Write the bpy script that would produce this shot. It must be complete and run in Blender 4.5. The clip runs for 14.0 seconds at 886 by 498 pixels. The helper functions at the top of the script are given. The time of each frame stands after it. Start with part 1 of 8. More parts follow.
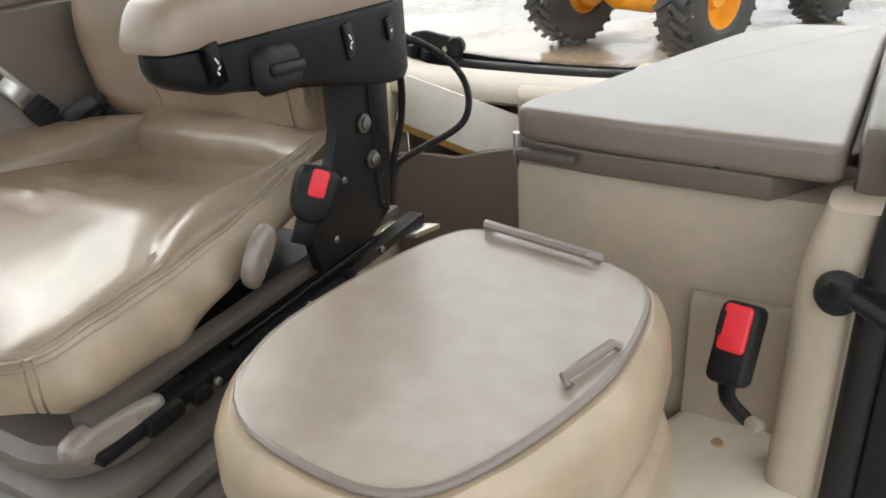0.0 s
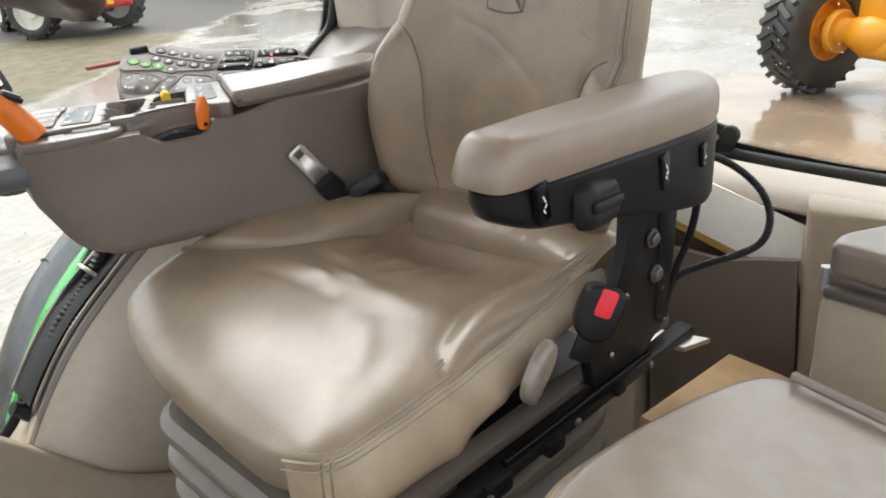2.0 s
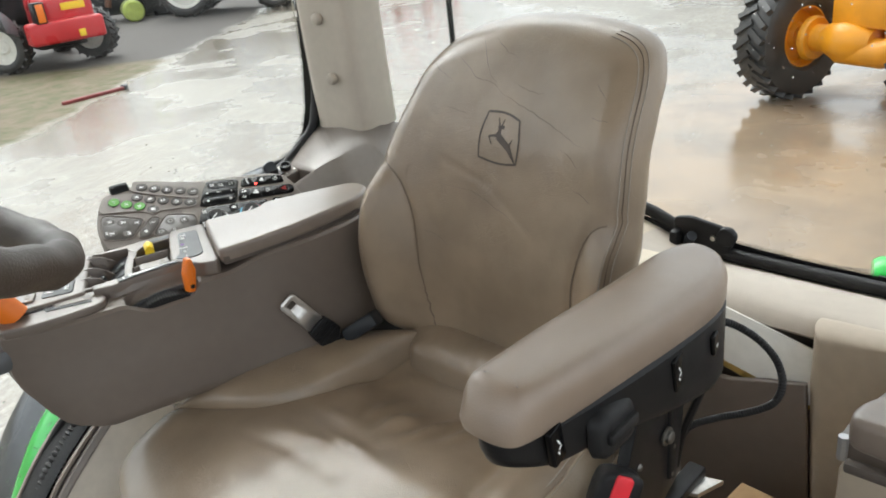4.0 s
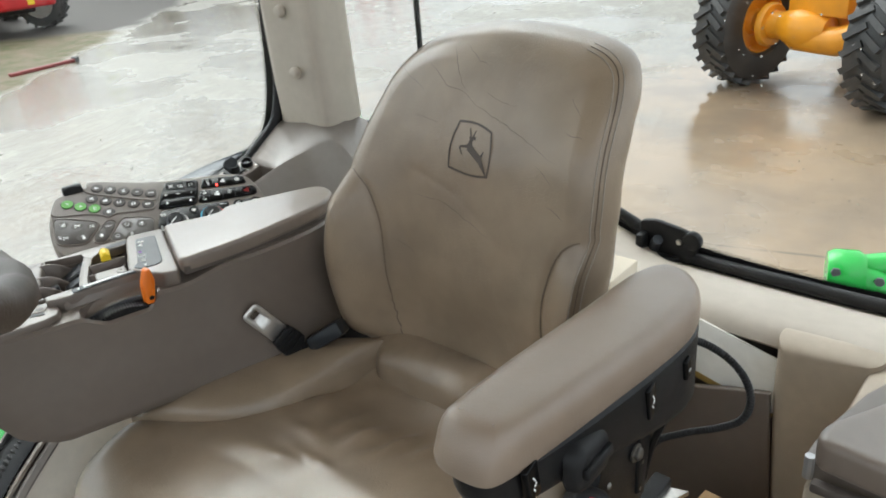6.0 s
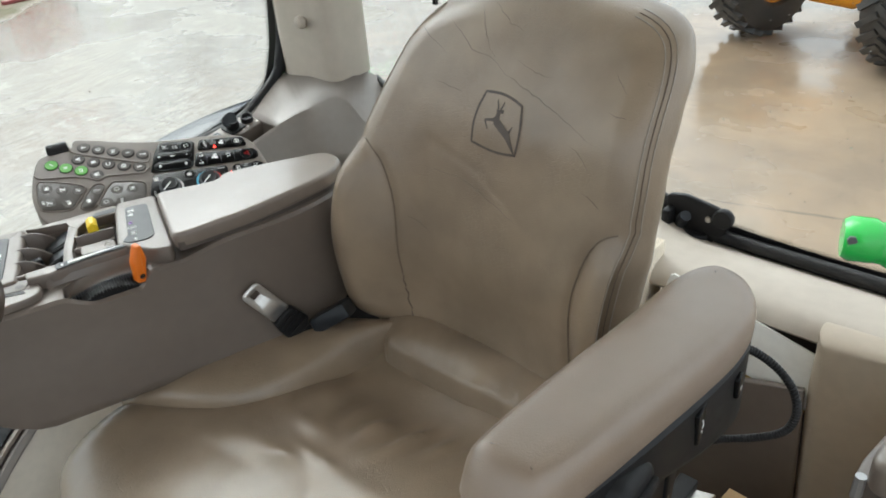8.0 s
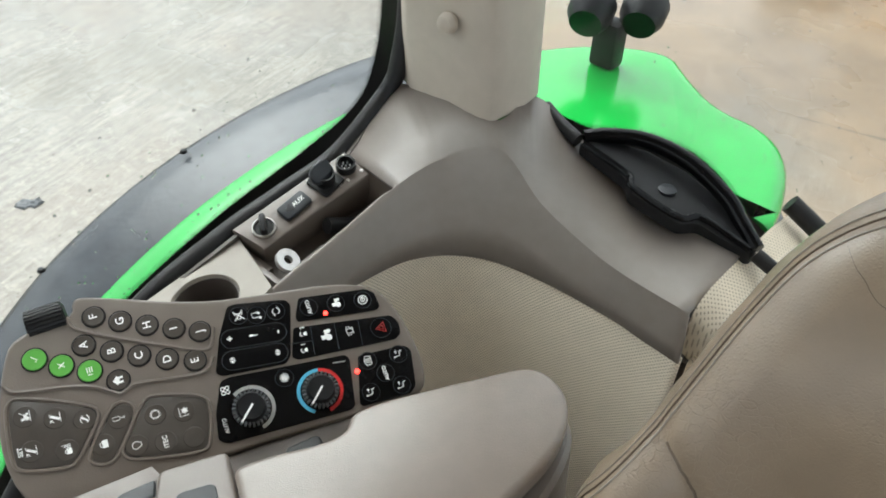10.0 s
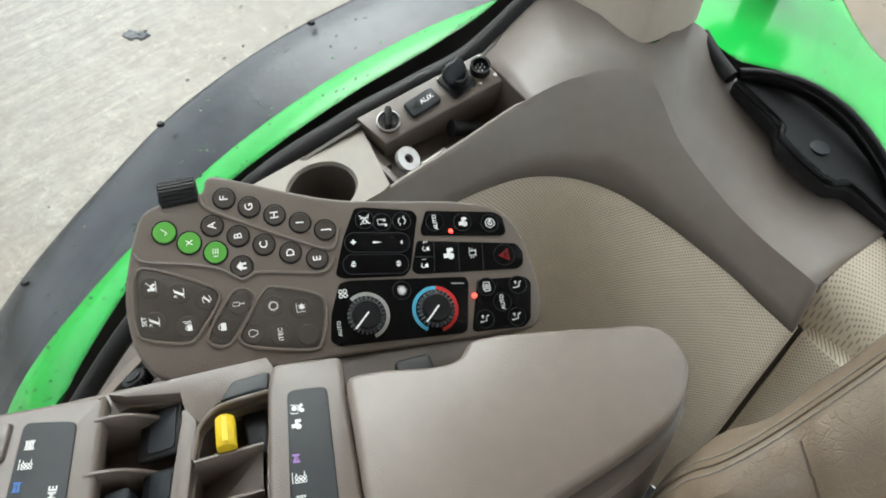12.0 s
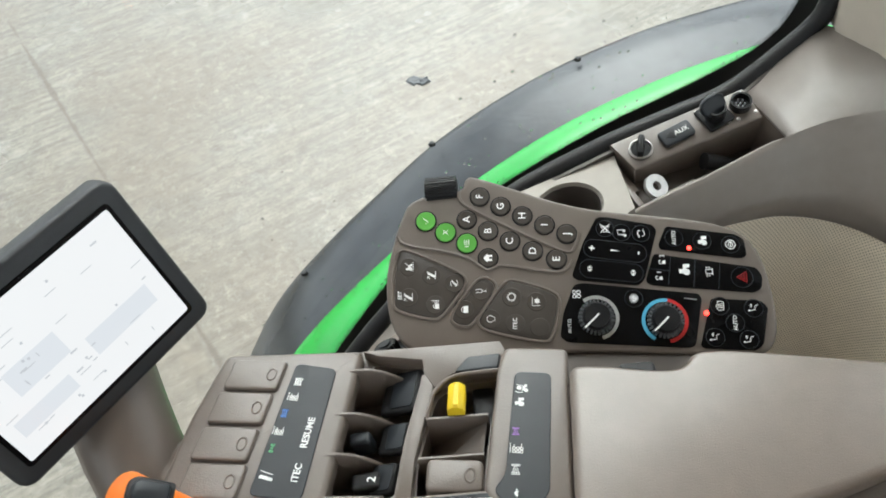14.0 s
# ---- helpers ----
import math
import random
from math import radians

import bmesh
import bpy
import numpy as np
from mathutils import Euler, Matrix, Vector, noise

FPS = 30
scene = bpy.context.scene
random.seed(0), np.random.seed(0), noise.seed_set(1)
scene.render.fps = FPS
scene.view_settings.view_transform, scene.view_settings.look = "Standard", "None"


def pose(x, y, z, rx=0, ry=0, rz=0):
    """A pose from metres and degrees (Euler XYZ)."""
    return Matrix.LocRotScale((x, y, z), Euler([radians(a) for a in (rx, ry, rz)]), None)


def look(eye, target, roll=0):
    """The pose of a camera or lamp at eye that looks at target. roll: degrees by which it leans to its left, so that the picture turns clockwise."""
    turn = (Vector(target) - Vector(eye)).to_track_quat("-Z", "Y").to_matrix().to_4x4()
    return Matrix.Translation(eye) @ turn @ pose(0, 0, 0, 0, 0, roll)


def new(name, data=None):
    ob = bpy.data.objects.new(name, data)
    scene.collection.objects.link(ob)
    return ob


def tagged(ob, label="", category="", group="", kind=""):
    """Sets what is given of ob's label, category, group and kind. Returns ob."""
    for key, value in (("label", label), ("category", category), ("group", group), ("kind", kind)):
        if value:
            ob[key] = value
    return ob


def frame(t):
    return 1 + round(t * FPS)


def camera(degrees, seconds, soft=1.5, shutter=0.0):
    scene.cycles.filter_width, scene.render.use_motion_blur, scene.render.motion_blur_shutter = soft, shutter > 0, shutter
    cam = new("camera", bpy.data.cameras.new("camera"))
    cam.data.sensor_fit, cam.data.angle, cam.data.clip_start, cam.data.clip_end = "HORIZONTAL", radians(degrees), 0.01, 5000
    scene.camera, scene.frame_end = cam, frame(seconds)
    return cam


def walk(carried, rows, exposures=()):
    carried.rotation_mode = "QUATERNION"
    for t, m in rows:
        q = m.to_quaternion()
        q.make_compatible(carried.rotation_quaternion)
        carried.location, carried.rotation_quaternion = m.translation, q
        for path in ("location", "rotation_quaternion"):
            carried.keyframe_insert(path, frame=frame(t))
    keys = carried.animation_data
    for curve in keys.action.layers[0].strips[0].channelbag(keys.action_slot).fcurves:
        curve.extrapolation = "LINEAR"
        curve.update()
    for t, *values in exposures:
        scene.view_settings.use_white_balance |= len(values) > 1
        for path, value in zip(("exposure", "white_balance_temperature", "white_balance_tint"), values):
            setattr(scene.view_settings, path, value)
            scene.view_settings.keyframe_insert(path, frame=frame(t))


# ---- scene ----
cam = camera(58.48, 14.0, soft=1.8)
PATH = [
    (0.0, (-0.8516, 0.5288, 0.9524), (0.0717, -1.0001, 0.0524), -3.77),
    (0.5, (-0.7434, 0.4940, 1.0051), (0.3266, -0.9630, 0.1493), -3.33),
    (1.0, (-0.6849, 0.4869, 1.0182), (0.5252, -0.8546, 0.1602), -3.65),
    (1.5, (-0.7127, 0.5258, 1.0355), (0.5782, -0.7536, 0.2009), -3.98),
    (2.0, (-0.7269, 0.5372, 1.0447), (0.5904, -0.7308, 0.2343), -4.00),
    (2.5, (-0.7150, 0.5303, 1.0686), (0.6193, -0.7539, 0.3134), -3.95),
    (3.0, (-0.6954, 0.5102, 1.0814), (0.6547, -0.7881, 0.3802), -4.32),
    (3.5, (-0.6153, 0.4650, 1.1156), (0.7305, -0.8567, 0.4508), -5.53),
    (4.0, (-0.6474, 0.4560, 1.2185), (0.6490, -0.8415, 0.4211), -6.42),
    (6.5, (-0.6016, 0.4318, 1.2545), (0.5949, -0.9152, 0.3861), -4.62),
    (7.0, (-0.5933, 0.4421, 1.2581), (0.5974, -0.8967, 0.3693), -4.23),
    (7.5, (-0.5996, 0.4455, 1.2643), (0.5934, -0.8691, 0.3431), -3.96),
    (8.0, (-0.5251, 0.3697, 1.2575), (0.6395, -0.9228, 0.2710), -3.24),
    (8.5, (-0.4239, 0.3034, 1.2615), (0.7207, -0.9600, 0.2157), -2.65),
    (9.0, (-0.2049, 0.1655, 1.2575), (0.8886, -1.0632, 0.1197), -1.49),
    (9.2, (-0.0891, 0.1074, 1.2694), (0.9855, -1.1011, 0.0926), -1.32),
    (11.3, (0.1685, 0.0106, 1.3205), (1.0786, -0.9458, -0.1818), 8.17),
    (11.5, (0.1699, 0.0146, 1.3194), (1.0906, -0.9121, -0.1950), 7.84),
    (12.0, (0.1730, 0.0411, 1.3126), (1.1312, -0.8091, -0.2233), 6.69),
    (12.5, (0.1692, 0.0705, 1.3155), (1.1915, -0.6764, -0.2328), 4.30),
    (13.0, (0.1343, 0.1009, 1.3150), (1.2425, -0.5196, -0.2299), 0.85),
    (13.5, (0.1059, 0.0959, 1.3180), (1.3168, -0.3842, -0.1996), -3.07),
    (14.0, (0.1136, 0.0667, 1.3191), (1.4518, -0.2908, -0.1236), -6.81),
]
walk(cam, [(t, look(eye, target, roll)) for t, eye, target, roll in PATH], exposures=[(0.0, 1.22, 6450, 8), (2.5, 1.05, 6450, 8), (3.2, 0.97, 6400, 7), (4.2, 0.89, 6350, 6), (6.3, 0.85, 6200, 4), (9.2, 0.86, 6200, 4), (14.0, 0.88, 6250, 4)])

# ---- world and light: a wet, overcast yard ----
world = bpy.data.worlds.new("overcast_sky")
scene.world = world
world.use_nodes = True
wn = world.node_tree.nodes
wn.clear()
sky = wn.new("ShaderNodeTexSky")
sky.sky_type = "NISHITA"
sky.sun_disc = False
sky.sun_elevation, sky.sun_rotation = radians(50), radians(111)
sky.air_density, sky.dust_density, sky.ozone_density = 1.0, 6.0, 0.6
hsv = wn.new("ShaderNodeHueSaturation")
hsv.inputs["Saturation"].default_value = 0.15
cloud = wn.new("ShaderNodeMix")
cloud.data_type = "RGBA"
cloud.inputs["Factor"].default_value = 0.6
cloud.inputs["B"].default_value = (6.6, 6.8, 7.1, 1)
wbg = wn.new("ShaderNodeBackground")
wbg.inputs["Strength"].default_value = 0.15
wout = wn.new("ShaderNodeOutputWorld")
wl = world.node_tree.links
wl.new(sky.outputs[0], hsv.inputs["Color"])
wl.new(hsv.outputs[0], cloud.inputs["A"])
wl.new(cloud.outputs["Result"], wbg.inputs["Color"])
wl.new(wbg.outputs[0], wout.inputs["Surface"])
sun = new("sun", bpy.data.lights.new("sun", "SUN"))
sun.data.energy, sun.data.angle, sun.data.color = 0.8, radians(50), (1.0, 0.985, 0.96)
sun.matrix_world = look((4, -1.5, 5), (0, 0, 0))


# ---- materials ----
def material(name, color, rough=0.5, metal=0.0, scale=20.0, vary=0.12, bump=0.0, bump_scale=200.0, stain=0.0, stain_scale=3.0,
             rough_vary=0.1, coat=0.0, coat_rough=0.03, spec=0.5, stain_color=None, detail=6.0):
    """A surface with grain and stains at two scales, in metres of the thing itself."""
    m = bpy.data.materials.new(name)
    m.use_nodes = True
    nt = m.node_tree
    n, l = nt.nodes, nt.links
    p = n["Principled BSDF"]
    p.inputs["Metallic"].default_value = metal
    p.inputs["Coat Weight"].default_value, p.inputs["Coat Roughness"].default_value = coat, coat_rough
    p.inputs["Specular IOR Level"].default_value = spec
    tc = n.new("ShaderNodeNewGeometry")
    fine = n.new("ShaderNodeTexNoise")
    fine.inputs["Scale"].default_value, fine.inputs["Detail"].default_value = scale, detail
    l.new(tc.outputs["Position"], fine.inputs["Vector"])
    big = n.new("ShaderNodeTexNoise")
    big.inputs["Scale"].default_value, big.inputs["Detail"].default_value, big.inputs["Roughness"].default_value = stain_scale, 3.0, 0.5
    l.new(tc.outputs["Position"], big.inputs["Vector"])
    ramp = n.new("ShaderNodeMapRange")
    ramp.interpolation_type = "SMOOTHSTEP"
    ramp.inputs["From Min"].default_value, ramp.inputs["From Max"].default_value = 0.18, 0.82
    ramp.inputs["To Min"].default_value, ramp.inputs["To Max"].default_value = 1.0 - vary, 1.0 + vary
    l.new(fine.outputs["Fac"], ramp.inputs["Value"])
    mul = n.new("ShaderNodeVectorMath")
    mul.operation = "SCALE"
    mul.inputs[0].default_value = color[:3]
    l.new(ramp.outputs[0], mul.inputs["Scale"])
    mix = n.new("ShaderNodeMix")
    mix.data_type = "RGBA"
    sm = n.new("ShaderNodeMapRange")
    sm.interpolation_type = "SMOOTHSTEP"
    sm.inputs["From Min"].default_value, sm.inputs["From Max"].default_value = 0.30, 0.80
    sm.inputs["To Min"].default_value, sm.inputs["To Max"].default_value = 0.0, stain
    l.new(big.outputs["Fac"], sm.inputs["Value"])
    l.new(sm.outputs[0], mix.inputs["Factor"])
    l.new(mul.outputs[0], mix.inputs["A"])
    mix.inputs["B"].default_value = (*(stain_color or [c * 0.6 for c in color[:3]]), 1)
    l.new(mix.outputs["Result"], p.inputs["Base Color"])
    rr = n.new("ShaderNodeMapRange")
    rr.interpolation_type = "SMOOTHSTEP"
    rr.inputs["From Min"].default_value, rr.inputs["From Max"].default_value = 0.18, 0.82
    rr.inputs["To Min"].default_value, rr.inputs["To Max"].default_value = max(0.02, rough - rough_vary), min(1, rough + rough_vary)
    l.new(big.outputs["Fac"], rr.inputs["Value"])
    l.new(rr.outputs[0], p.inputs["Roughness"])
    if bump:
        bt = n.new("ShaderNodeTexNoise")
        bt.inputs["Scale"].default_value, bt.inputs["Detail"].default_value = bump_scale, 4.0
        l.new(tc.outputs["Position"], bt.inputs["Vector"])
        b = n.new("ShaderNodeBump")
        b.inputs["Strength"].default_value, b.inputs["Distance"].default_value = bump, 0.002
        l.new(bt.outputs["Fac"], b.inputs["Height"])
        l.new(b.outputs[0], p.inputs["Normal"])
    return m


def leather(name, color, rough=0.30, cell=260.0, strength=0.8, polish=0.3):
    """Worn leather: a cell grain under soft creases."""
    m = material(name, color, rough, scale=14, vary=0.20, stain=0.45, stain_scale=6.0, rough_vary=0.06, stain_color=[c * 0.78 for c in color], spec=0.55)
    n, l = m.node_tree.nodes, m.node_tree.links
    pb = n["Principled BSDF"]
    pb.inputs["Specular IOR Level"].default_value, pb.inputs["Coat Weight"].default_value, pb.inputs["Coat Roughness"].default_value = 0.6, polish, 0.2
    geo = next(x for x in n if x.type == "NEW_GEOMETRY")
    vor = n.new("ShaderNodeTexVoronoi")
    vor.feature = "DISTANCE_TO_EDGE"
    vor.inputs["Scale"].default_value = cell
    warp = n.new("ShaderNodeTexNoise")
    warp.inputs["Scale"].default_value = 22.0
    warp.inputs["Detail"].default_value = 3.0
    l.new(geo.outputs["Position"], warp.inputs["Vector"])
    l.new(geo.outputs["Position"], vor.inputs["Vector"])
    b1 = n.new("ShaderNodeBump")
    b1.inputs["Strength"].default_value, b1.inputs["Distance"].default_value = strength, 0.0008
    l.new(vor.outputs["Distance"], b1.inputs["Height"])
    b2 = n.new("ShaderNodeBump")
    b2.inputs["Strength"].default_value, b2.inputs["Distance"].default_value = 0.10, 0.004
    l.new(warp.outputs["Fac"], b2.inputs["Height"])
    l.new(b1.outputs[0], b2.inputs["Normal"])
    # thin crinkles where the hide is creased
    bend = n.new("ShaderNodeVectorMath")
    bend.operation = "MULTIPLY_ADD"
    bend.inputs[1].default_value = (0.03, 0.03, 0.03)
    l.new(warp.outputs["Color"], bend.inputs[0])
    l.new(geo.outputs["Position"], bend.inputs[2])
    crack = n.new("ShaderNodeTexVoronoi")
    crack.feature = "DISTANCE_TO_EDGE"
    crack.inputs["Scale"].default_value = 130.0
    l.new(bend.outputs[0], crack.inputs["Vector"])
    line = n.new("ShaderNodeMapRange")
    line.inputs["From Min"].default_value, line.inputs["From Max"].default_value = 0.0, 0.07
    line.inputs["To Min"].default_value, line.inputs["To Max"].default_value = 1.0, 0.0
    l.new(crack.outputs["Distance"], line.inputs["Value"])
    where = n.new("ShaderNodeTexNoise")
    where.inputs["Scale"].default_value, where.inputs["Detail"].default_value = 11.0, 3.0
    l.new(geo.outputs["Position"], where.inputs["Vector"])
    mask = n.new("ShaderNodeMapRange")
    mask.interpolation_type = "SMOOTHSTEP"
    mask.inputs["From Min"].default_value, mask.inputs["From Max"].default_value = 0.44, 0.66
    l.new(where.outputs["Fac"], mask.inputs["Value"])
    depth = n.new("ShaderNodeMath")
    depth.operation = "MULTIPLY"
    l.new(line.outputs[0], depth.inputs[0])
    l.new(mask.outputs[0], depth.inputs[1])
    b3 = n.new("ShaderNodeBump")
    b3.invert = True
    b3.inputs["Strength"].default_value, b3.inputs["Distance"].default_value = 0.38, 0.0007
    l.new(depth.outputs[0], b3.inputs["Height"])
    l.new(b2.outputs[0], b3.inputs["Normal"])
    l.new(b3.outputs[0], n["Principled BSDF"].inputs["Normal"])
    return m


def perforated(name, color, flat=False):
    """Sound-absorbing trim with rows of small holes, laid along the wall or on a level sill."""
    m = material(name, color, 0.75, scale=40, vary=0.05, stain=0.25, stain_scale=4.0, spec=0.25)
    n, l = m.node_tree.nodes, m.node_tree.links
    geo = next(x for x in n if x.type == "NEW_GEOMETRY")
    sep = n.new("ShaderNodeSeparateXYZ")
    l.new(geo.outputs["Position"], sep.inputs[0])
    run = n.new("ShaderNodeMath")
    run.operation = "ADD"
    l.new(sep.outputs["X"], run.inputs[0])
    l.new(sep.outputs["Y"], run.inputs[1])
    comb = n.new("ShaderNodeCombineXYZ")
    l.new(sep.outputs["X"] if flat else run.outputs[0], comb.inputs["X"])
    l.new(sep.outputs["Y"] if flat else sep.outputs["Z"], comb.inputs["Y"])
    turn = n.new("ShaderNodeMapping")
    turn.inputs["Rotation"].default_value = (0, 0, radians(45))
    l.new(comb.outputs[0], turn.inputs["Vector"])
    vor = n.new("ShaderNodeTexVoronoi")
    vor.voronoi_dimensions = "2D"
    vor.inputs["Scale"].default_value = 240.0
    vor.inputs["Randomness"].default_value = 0.0
    l.new(turn.outputs[0], vor.inputs["Vector"])
    step = n.new("ShaderNodeMapRange")
    step.inputs["From Min"].default_value, step.inputs["From Max"].default_value = 0.20, 0.30
    l.new(vor.outputs["Distance"], step.inputs["Value"])
    pb = n["Principled BSDF"]
    cloth = pb.inputs["Base Color"].links[0].from_socket
    hole = n.new("ShaderNodeMix")
    hole.data_type = "RGBA"
    hole.inputs["A"].default_value = (0.44, 0.375, 0.285, 1)
    l.new(step.outputs[0], hole.inputs["Factor"])
    l.new(cloth, hole.inputs["B"])
    l.new(hole.outputs["Result"], pb.inputs["Base Color"])
    b = n.new("ShaderNodeBump")
    b.inputs["Strength"].default_value, b.inputs["Distance"].default_value = 0.35, 0.0010
    l.new(step.outputs[0], b.inputs["Height"])
    l.new(b.outputs[0], pb.inputs["Normal"])
    return m


def emissive(name, color, strength, base=(0.02, 0.02, 0.02)):
    m = bpy.data.materials.new(name)
    m.use_nodes = True
    p = m.node_tree.nodes["Principled BSDF"]
    p.inputs["Base Color"].default_value = (*base, 1)
    p.inputs["Emission Color"].default_value = (*color, 1)
    p.inputs["Emission Strength"].default_value = strength
    p.inputs["Roughness"].default_value = 0.25
    return m


LEATHER = leather("seat_leather", (0.278, 0.208, 0.142), 0.39, 400.0, 0.42, polish=0.5)
LEATHER_TAN = leather("side_leather", (0.40, 0.312, 0.215), 0.34)
LEATHER_PALE = leather("pale_vinyl", (0.42, 0.325, 0.22), 0.36, 320, 0.2)
VINYL_PAD = material("armrest_vinyl", (0.262, 0.196, 0.146), 0.33, coat=0.2, coat_rough=0.25, rough_vary=0.04, spec=0.7, scale=30, vary=0.07, bump=0.22, bump_scale=700, stain=0.35, stain_color=(0.27, 0.215, 0.17), stain_scale=16)
TAUPE = material("taupe_plastic", (0.156, 0.125, 0.102), 0.42, spec=0.6, coat=0.42, coat_rough=0.27, scale=60, vary=0.04, bump=0.25, bump_scale=900, stain=0.2, stain_scale=5)
# for darker plastic parts, and for shade painted into gaps and recesses
TAUPE_DARK = material("dark_and_shaded_taupe_plastic", (0.095, 0.078, 0.066), 0.5, scale=60, vary=0.05, bump=0.25, bump_scale=900, stain=0.2, stain_scale=6)
TAUPE_GREY = material("grey_taupe_plastic", (0.205, 0.164, 0.134), 0.40, spec=0.6, coat=0.55, coat_rough=0.22, rough_vary=0.04, scale=60, vary=0.05, bump=0.22, bump_scale=900, stain=0.08, stain_scale=7)
KEYPAD_BROWN = material("keypad_plastic", (0.145, 0.119, 0.098), 0.44, coat=0.1, coat_rough=0.25, scale=60, vary=0.05, bump=0.22, bump_scale=900, stain=0.1, stain_scale=7, rough_vary=0.05)
BEIGE = material("beige_plastic", (0.55, 0.488, 0.41), 0.5, scale=50, vary=0.04, bump=0.15, bump_scale=800, stain=0.25, stain_scale=5)
BEIGE_TRIM = material("beige_post_trim", (0.46, 0.385, 0.295), 0.5, scale=50, vary=0.05, bump=0.15, bump_scale=800, stain=0.3, stain_scale=6)
PERF = perforated("perforated_trim", (0.92, 0.83, 0.68))
# beige lightened in its colour for the skylight on the wheel-arch panels
BEIGE_SKYLIT = material("skylit_beige_plastic", (0.76, 0.68, 0.56), 0.4, coat=0.15, coat_rough=0.2, scale=50, vary=0.05, bump=0.15, bump_scale=800, stain=0.3, stain_scale=5)
BLOCK = material("pale_taupe_plastic", (0.33, 0.295, 0.25), 0.48, scale=50, vary=0.05, bump=0.15, bump_scale=800, stain=0.2, stain_scale=6)
PERF_SILL = perforated("perforated_sill", (0.76, 0.675, 0.535), True)
BLACK = material("black_plastic", (0.010, 0.010, 0.011), 0.42, scale=60, vary=0.2, bump=0.2, bump_scale=900, spec=0.25, stain=0.3, stain_color=(0.025, 0.024, 0.023), stain_scale=14)
BLACK_GLOSS = material("glossy_black_panel", (0.003, 0.003, 0.0035), 0.2, scale=60, vary=0.1, spec=0.15, stain=0.15, stain_color=(0.012, 0.012, 0.012), stain_scale=25)
RUBBER = material("black_rubber", (0.009, 0.009, 0.010), 0.5, scale=80, vary=0.25, bump=0.3, bump_scale=500, spec=0.35, stain=0.4, stain_color=(0.03, 0.028, 0.025), stain_scale=12)
LEVER = material("lever_plastic", (0.235, 0.20, 0.165), 0.3, coat=0.6, coat_rough=0.08, scale=60, vary=0.06, stain=0.3, stain_scale=20)
STEEL_DULL = material("dull_zinc", (0.26, 0.245, 0.225), 0.5, metal=0.9, scale=120, vary=0.2, stain=0.6, stain_color=(0.08, 0.07, 0.06), stain_scale=60)
STEEL_BRIGHT = material("plated_steel", (0.80, 0.79, 0.77), 0.42, metal=0.85, scale=120, vary=0.08, stain=0.3, stain_color=(0.5, 0.47, 0.43), stain_scale=40)
STEEL = material("bare_steel", (0.55, 0.53, 0.50), 0.38, metal=1.0, scale=120, vary=0.12, stain=0.4, stain_color=(0.3, 0.25, 0.2), stain_scale=25)
SLATE = material("slate_label", (0.016, 0.019, 0.023), 0.38, scale=90, vary=0.08, spec=0.35, stain=0.25, stain_color=(0.035, 0.037, 0.04), stain_scale=30)
KEY_BROWN = material("dark_key_rubber", (0.054, 0.045, 0.037), 0.4, spec=0.5, scale=90, vary=0.1, stain=0.2, stain_scale=30)
KEY_GREEN = material("green_key", (0.10, 0.36, 0.05), 0.4, scale=90, vary=0.08)
WHITE = material("white_print", (0.90, 0.90, 0.88), 0.5, scale=90, vary=0.06)
PRINT_BLUE = material("blue_print", (0.08, 0.22, 0.62), 0.5, vary=0.06)
PRINT_GREEN = material("green_print", (0.12, 0.45, 0.20), 0.5, vary=0.06)
PRINT_VIOLET = material("violet_print", (0.38, 0.20, 0.55), 0.5, vary=0.06)
PRINT_RED = material("red_print", (0.55, 0.02, 0.02), 0.45, vary=0.06)
PRINT_CYAN = material("cyan_print", (0.10, 0.42, 0.62), 0.45, vary=0.06)
BEZEL = material("screen_frame_plastic", (0.026, 0.028, 0.031), 0.45, scale=60, vary=0.12, bump=0.2, bump_scale=900)
SILVER = material("silver_print", (0.50, 0.50, 0.50), 0.35, metal=0.6, scale=80, vary=0.06)
ORANGE = material("orange_plastic", (0.86, 0.20, 0.015), 0.38, scale=70, vary=0.06, stain=0.2, stain_scale=25)
YELLOW = material("yellow_plastic", (0.85, 0.60, 0.02), 0.38, scale=70, vary=0.06)
RED_BUTTON = material("red_button", (0.80, 0.03, 0.045), 0.40, scale=70, vary=0.08)
# two greens paint in the uneven sky reflection on the wet film
GREEN_PAINT = material("green_paint", (0.03, 0.50, 0.07), 0.20, scale=25, vary=0.06, stain=0.7, stain_color=(0.015, 0.30, 0.03), stain_scale=6, coat=0.25, coat_rough=0.12, rough_vary=0.06)
TRIM_GREY = material("grey_ledge_plastic", (0.27, 0.236, 0.208), 0.42, spec=0.6, coat=0.25, coat_rough=0.36, rough_vary=0.04, scale=60, vary=0.05, bump=0.22, bump_scale=900, stain=0.25, stain_scale=7)
FENDER_BLACK = material("wet_black_fender", (0.035, 0.040, 0.048), 0.19, scale=30, vary=0.25, bump=0.25, bump_scale=120, stain=0.6, stain_color=(0.10, 0.105, 0.11), stain_scale=7, rough_vary=0.08)
PAPER = material("paper", (0.88, 0.87, 0.82), 0.7, scale=60, vary=0.04, stain=0.12, stain_color=(0.70, 0.60, 0.38), stain_scale=12)
PAPER_OCHRE = material("ochre_paper", (0.55, 0.36, 0.10), 0.7, scale=60, vary=0.1)
CARDBOARD = material("cardboard", (0.44, 0.29, 0.15), 0.75, scale=40, vary=0.10, bump=0.2, bump_scale=250, stain=0.4, stain_scale=14)
